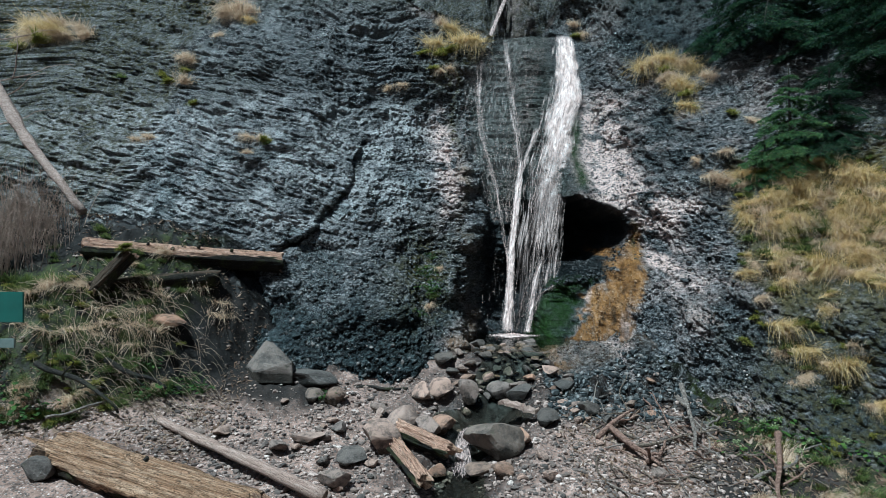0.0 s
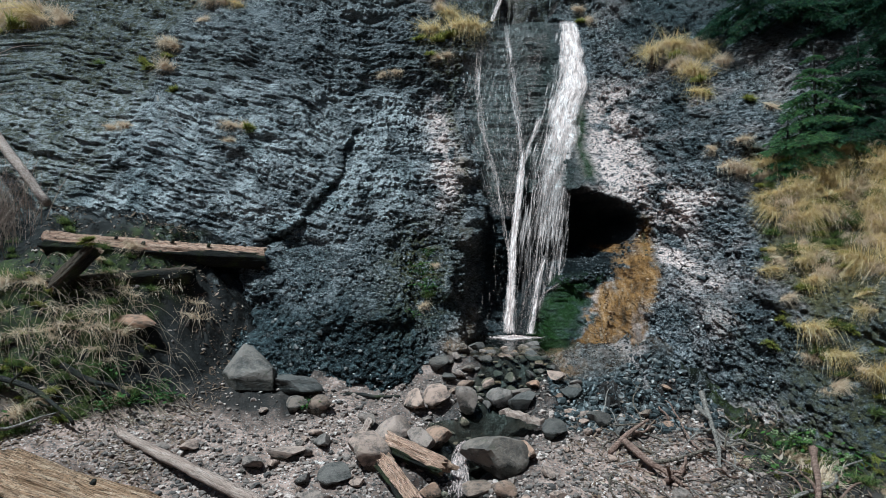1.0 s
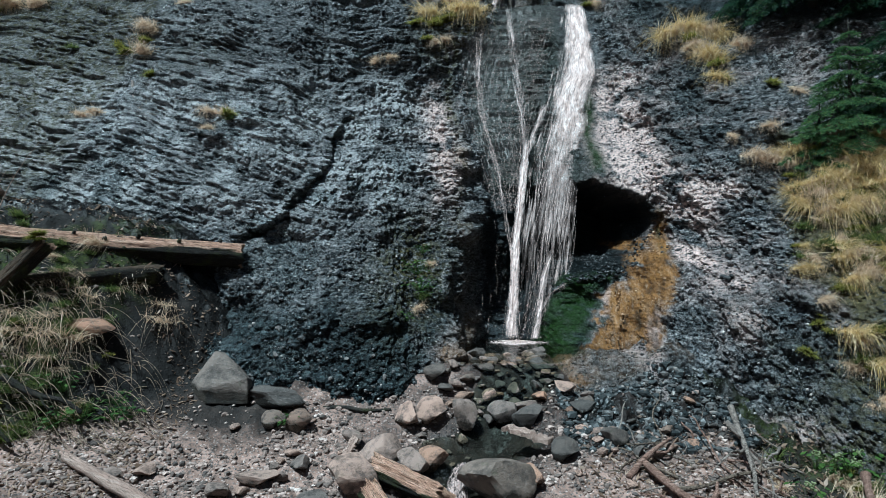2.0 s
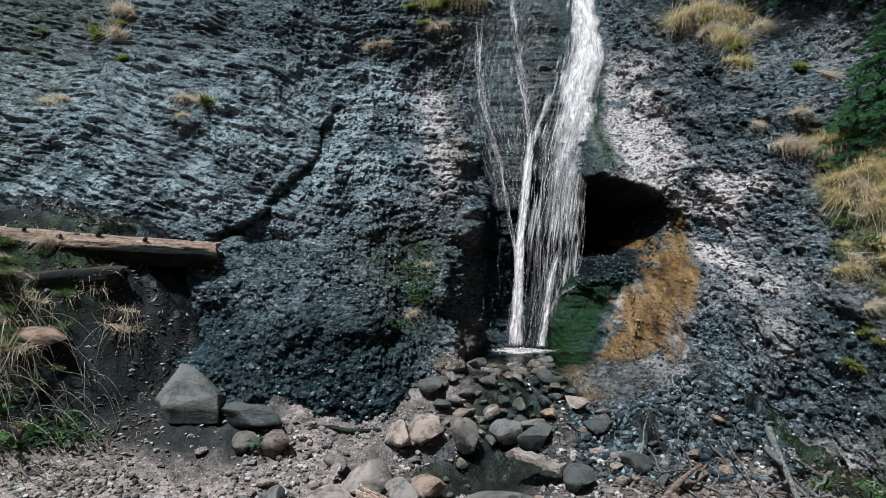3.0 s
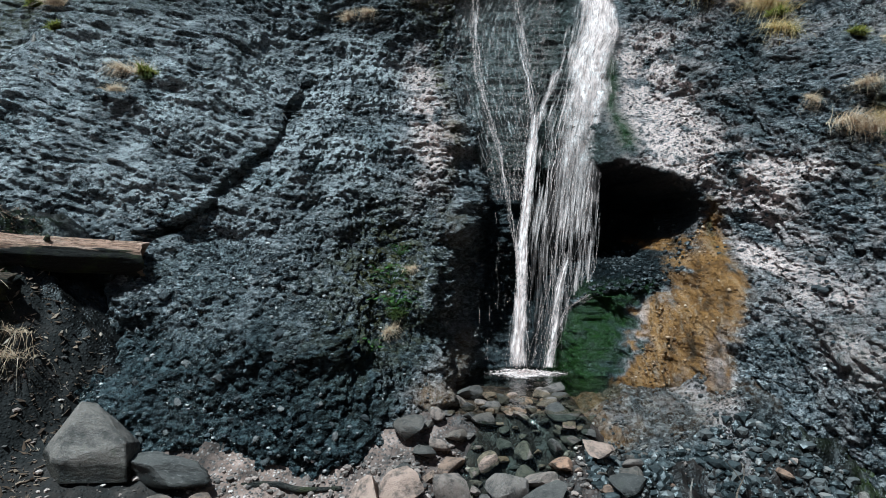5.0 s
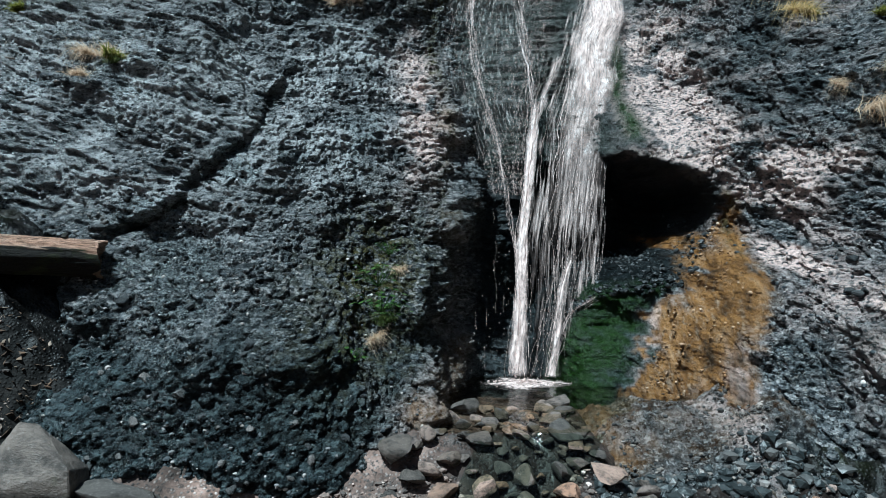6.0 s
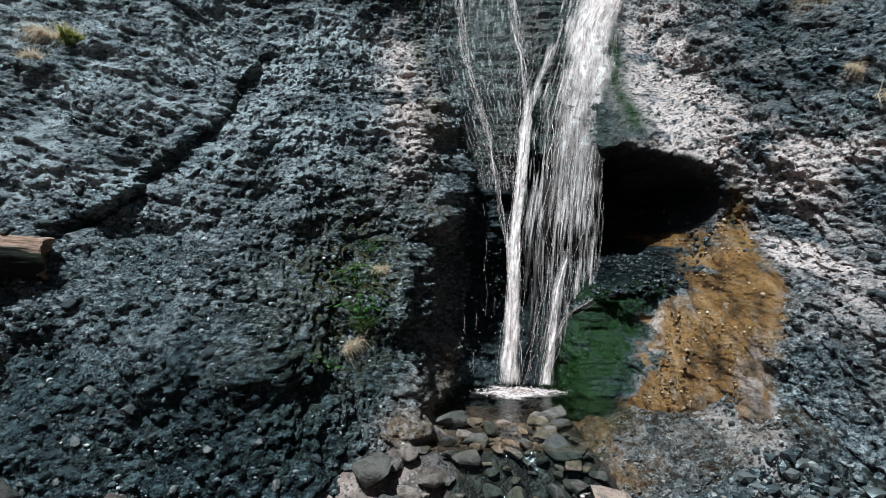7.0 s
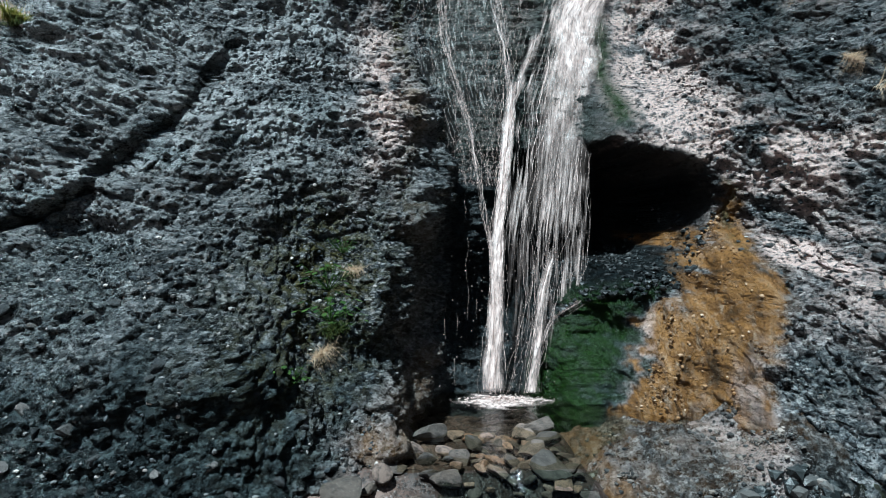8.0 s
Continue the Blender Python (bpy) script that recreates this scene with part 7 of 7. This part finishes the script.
def bough(length, seed, droop=0.25):
    """A flat spruce bough along x: side twigs set with needles."""
    g = np.random.default_rng(seed)
    tw_p, tw_r, vs = [], [], []
    s = np.linspace(0, 1, 12)
    main = np.stack([length * s, 0 * s, length * (0.10 * s - droop * s ** 2)], -1)
    tw_p.append(main)
    tw_r.append(0.016 * (1 - 0.85 * s))
    for k in range(int(26 * length) + 6):
        u = 0.08 + 0.9 * g.random()
        p = np.array([np.interp(u, s, main[:, i]) for i in range(3)])
        side = 1 if k % 2 else -1
        l = length * 0.42 * (1.05 - u) * (0.6 + 0.6 * g.random()) + 0.06
        d = np.array([0.65, side * (0.7 + 0.3 * g.random()), -0.10 - 0.25 * g.random()])
        q = p + l * d
        tw = np.linspace(p, q, 5)
        tw[:, 2] -= 0.12 * l * np.linspace(0, 1, 5) ** 2
        tw_p.append(tw)
        tw_r.append(np.linspace(0.004, 0.0015, 5))
        m = int(14 + 110 * l)
        t = g.random(m)
        c = p + (q - p) * t[:, None] - np.stack([0 * t, 0 * t, 0.12 * l * t ** 2], -1)
        nd = d / np.linalg.norm(d) * 0.7 + 0.75 * g.standard_normal((m, 3)) * (1, 1, 0.55)
        nd /= np.linalg.norm(nd, axis=1, keepdims=True)
        nl = 0.040 + 0.035 * g.random((m, 1))
        wv = np.cross(nd, g.standard_normal((m, 3)))
        wv /= np.linalg.norm(wv, axis=1, keepdims=True) + 1e-9
        vs.append(np.stack([c - wv * 0.006, c + wv * 0.006, c + nd * nl], 1).reshape(-1, 3))
    needles = np.concatenate(vs)
    return tubes(tw_p, tw_r, 4), (needles, np.arange(len(needles)).reshape(-1, 3))


BOUGHS = []
for k in range(4):
    wood, green = bough((1.4, 1.1, 0.8, 0.55)[k], 820 + k)
    mw, mg = mesh_from("bough", *wood), mesh_from("needles", *green, smooth=False)
    mw.materials.append(BARK)
    mg.materials.append(SPRUCE)
    my = mg.copy()
    my.materials[0] = YOUNG_SPRUCE
    BOUGHS.append((mw, mg, my))


def spruce(x, y, z, height, radius, seed, label, bare=0.1, rows=9, each=5, lean=(0, 0), young=False):
    g = np.random.default_rng(seed)
    ob = tagged(new("spruce"), label, "tree", "spruces")
    ob.location = (x, y, z)
    child("trunk", mesh_from("trunk", *limb((0, 0, -0.3), (lean[0], lean[1], height), 0.03 * height ** 0.8 + 0.01, 0.008, seed, 0.02, 14, 8)), BARK, ob)
    for r in range(rows):
        u = bare + (1 - bare) * r / rows
        for k in range(each):
            a = 360 * (k + g.random()) / each + 40 * r
            want = radius * (1.05 - u) * (0.75 + 0.5 * g.random())
            i = int(np.argmin([abs(want - b) for b in (1.4, 1.1, 0.8, 0.55)]))
            sc = want / (1.4, 1.1, 0.8, 0.55)[i]
            b = new("bough", BOUGHS[i][0])
            b.parent = ob
            b.matrix_basis = pose(lean[0] * u, lean[1] * u, height * u, 0, 4 + 14 * (1 - u) + g.normal(0, 6), a) @ Matrix.Scale(sc, 4)
            nd = new("needles", BOUGHS[i][2 if young else 1])
            nd.parent = b
    return ob


spruce(8.45, 14.6, 3.7, 2.3, 1.4, 841, "young dark green spruce growing on the bank", 0.05, 8, 6, young=True)
spruce(9.3, 14.4, 4.0, 2.2, 1.4, 842, "young dark green spruce growing on the bank", 0.05, 7, 6)
spruce(7.95, 14.75, 3.1, 1.3, 0.95, 843, "small spruce with flat drooping boughs on the bank", 0.08, 5, 5, young=True)
spruce(11.3, 14.6, 3.5, 9.0, 3.2, 845, "tall dark spruce with drooping boughs above the bank", 0.36, 13, 7)
spruce(12.6, 17.5, 6.0, 8.0, 3.2, 846, "tall dark spruce with drooping boughs above the bank", 0.05, 15, 7)
spruce(10.2, 18.6, 8.2, 5.5, 2.6, 847, "dark spruce growing above the cliff", 0.05, 12, 7)


# ---- pebbles set in the cliff ----
pg = np.random.default_rng(901)
rock = [o for o in scene.objects if o.name == "cliff"][0]
COBBLES = []
for k in range(8):
    me = stone_mesh("cobble", 910 + k, 0.68, 2, 0.06)
    me.materials.append(COBBLE)
    COBBLES.append(me)
for k in range(290):
    x, z = -4.2 + 4.6 * pg.random(), -1.3 + 3.6 * pg.random()
    if k > 220:
        x, z = 4.9 + 1.6 * pg.random(), -1.2 + 3.6 * pg.random()
    s = 0.045 + 0.085 * pg.random() ** 2.5
    ob = new("cobble", COBBLES[int(pg.integers(8))])
    ob.parent = rock
    ob.matrix_basis = pose(x, float(cliff_y(x, z)) + 0.10 * s, z - 0.3 * s, -30 + pg.normal(0, 20), pg.normal(0, 25), pg.random() * 360) @ Matrix.Diagonal((s * 1.25, s, s * 0.8, 1))
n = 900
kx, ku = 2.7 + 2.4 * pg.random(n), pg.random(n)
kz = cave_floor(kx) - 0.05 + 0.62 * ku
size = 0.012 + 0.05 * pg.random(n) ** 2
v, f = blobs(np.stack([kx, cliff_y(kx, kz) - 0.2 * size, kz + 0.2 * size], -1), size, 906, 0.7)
tagged(child("rubble", mesh_from("rubble", v, f, False), SHADED_RUBBLE, rock), kind="stuff")
n = 650
kz = -0.85 + 2.6 * pg.random(n)
kx = ochre_left(kz) + 0.06 + (bowl_right(kz) - ochre_left(kz) - 0.12) * pg.random(n)
size = 0.007 + 0.026 * pg.random(n) ** 2.5
v, f = blobs(np.stack([kx, cliff_y(kx, kz) - 0.1 * size, kz], -1), size, 908, 0.75)
tagged(child("pebble", mesh_from("pebble", v, f, False), OCHRE_PEBBLE, rock), kind="stuff")
n = 1500
kx, ky = 2.5 + 1.9 * pg.random(n), 12.4 + 2.4 * pg.random(n)
size = 0.008 + 0.030 * pg.random(n) ** 2.5
v, f = blobs(np.stack([kx, ky, shelf_height(kx, ky) + 0.02], -1), size, 907, 0.7)
tagged(child("pebble", mesh_from("pebble", v, f, False), COBBLE_MIX, [o for o in scene.objects if o.name == "rock_shelf"][0]), kind="stuff")
n = 16000
sx, sz = -7.5 + 15 * pg.random(n), -1.7 + 8.5 * pg.random(n) ** 1.5
keep = ((sx < gorge_left(sz) - 0.05) | (sx > np.maximum(bowl_right(sz), 4.4) + 0.1)) & (vnoise(sx * 1.2, sz * 1.4, 903) > -0.45 + 0.5 * pg.random(n) - 0.4)
sx, sz = sx[keep], sz[keep]
size = 0.008 + 0.026 * pg.random(len(sx)) ** 2.5
v, f = blobs(np.stack([sx, cliff_y(sx, sz) - 0.1 * size, sz], -1), size, 905, 0.75)
tagged(child("pebble", mesh_from("pebble", v, f, False), SET_PEBBLE, rock), kind="stuff")
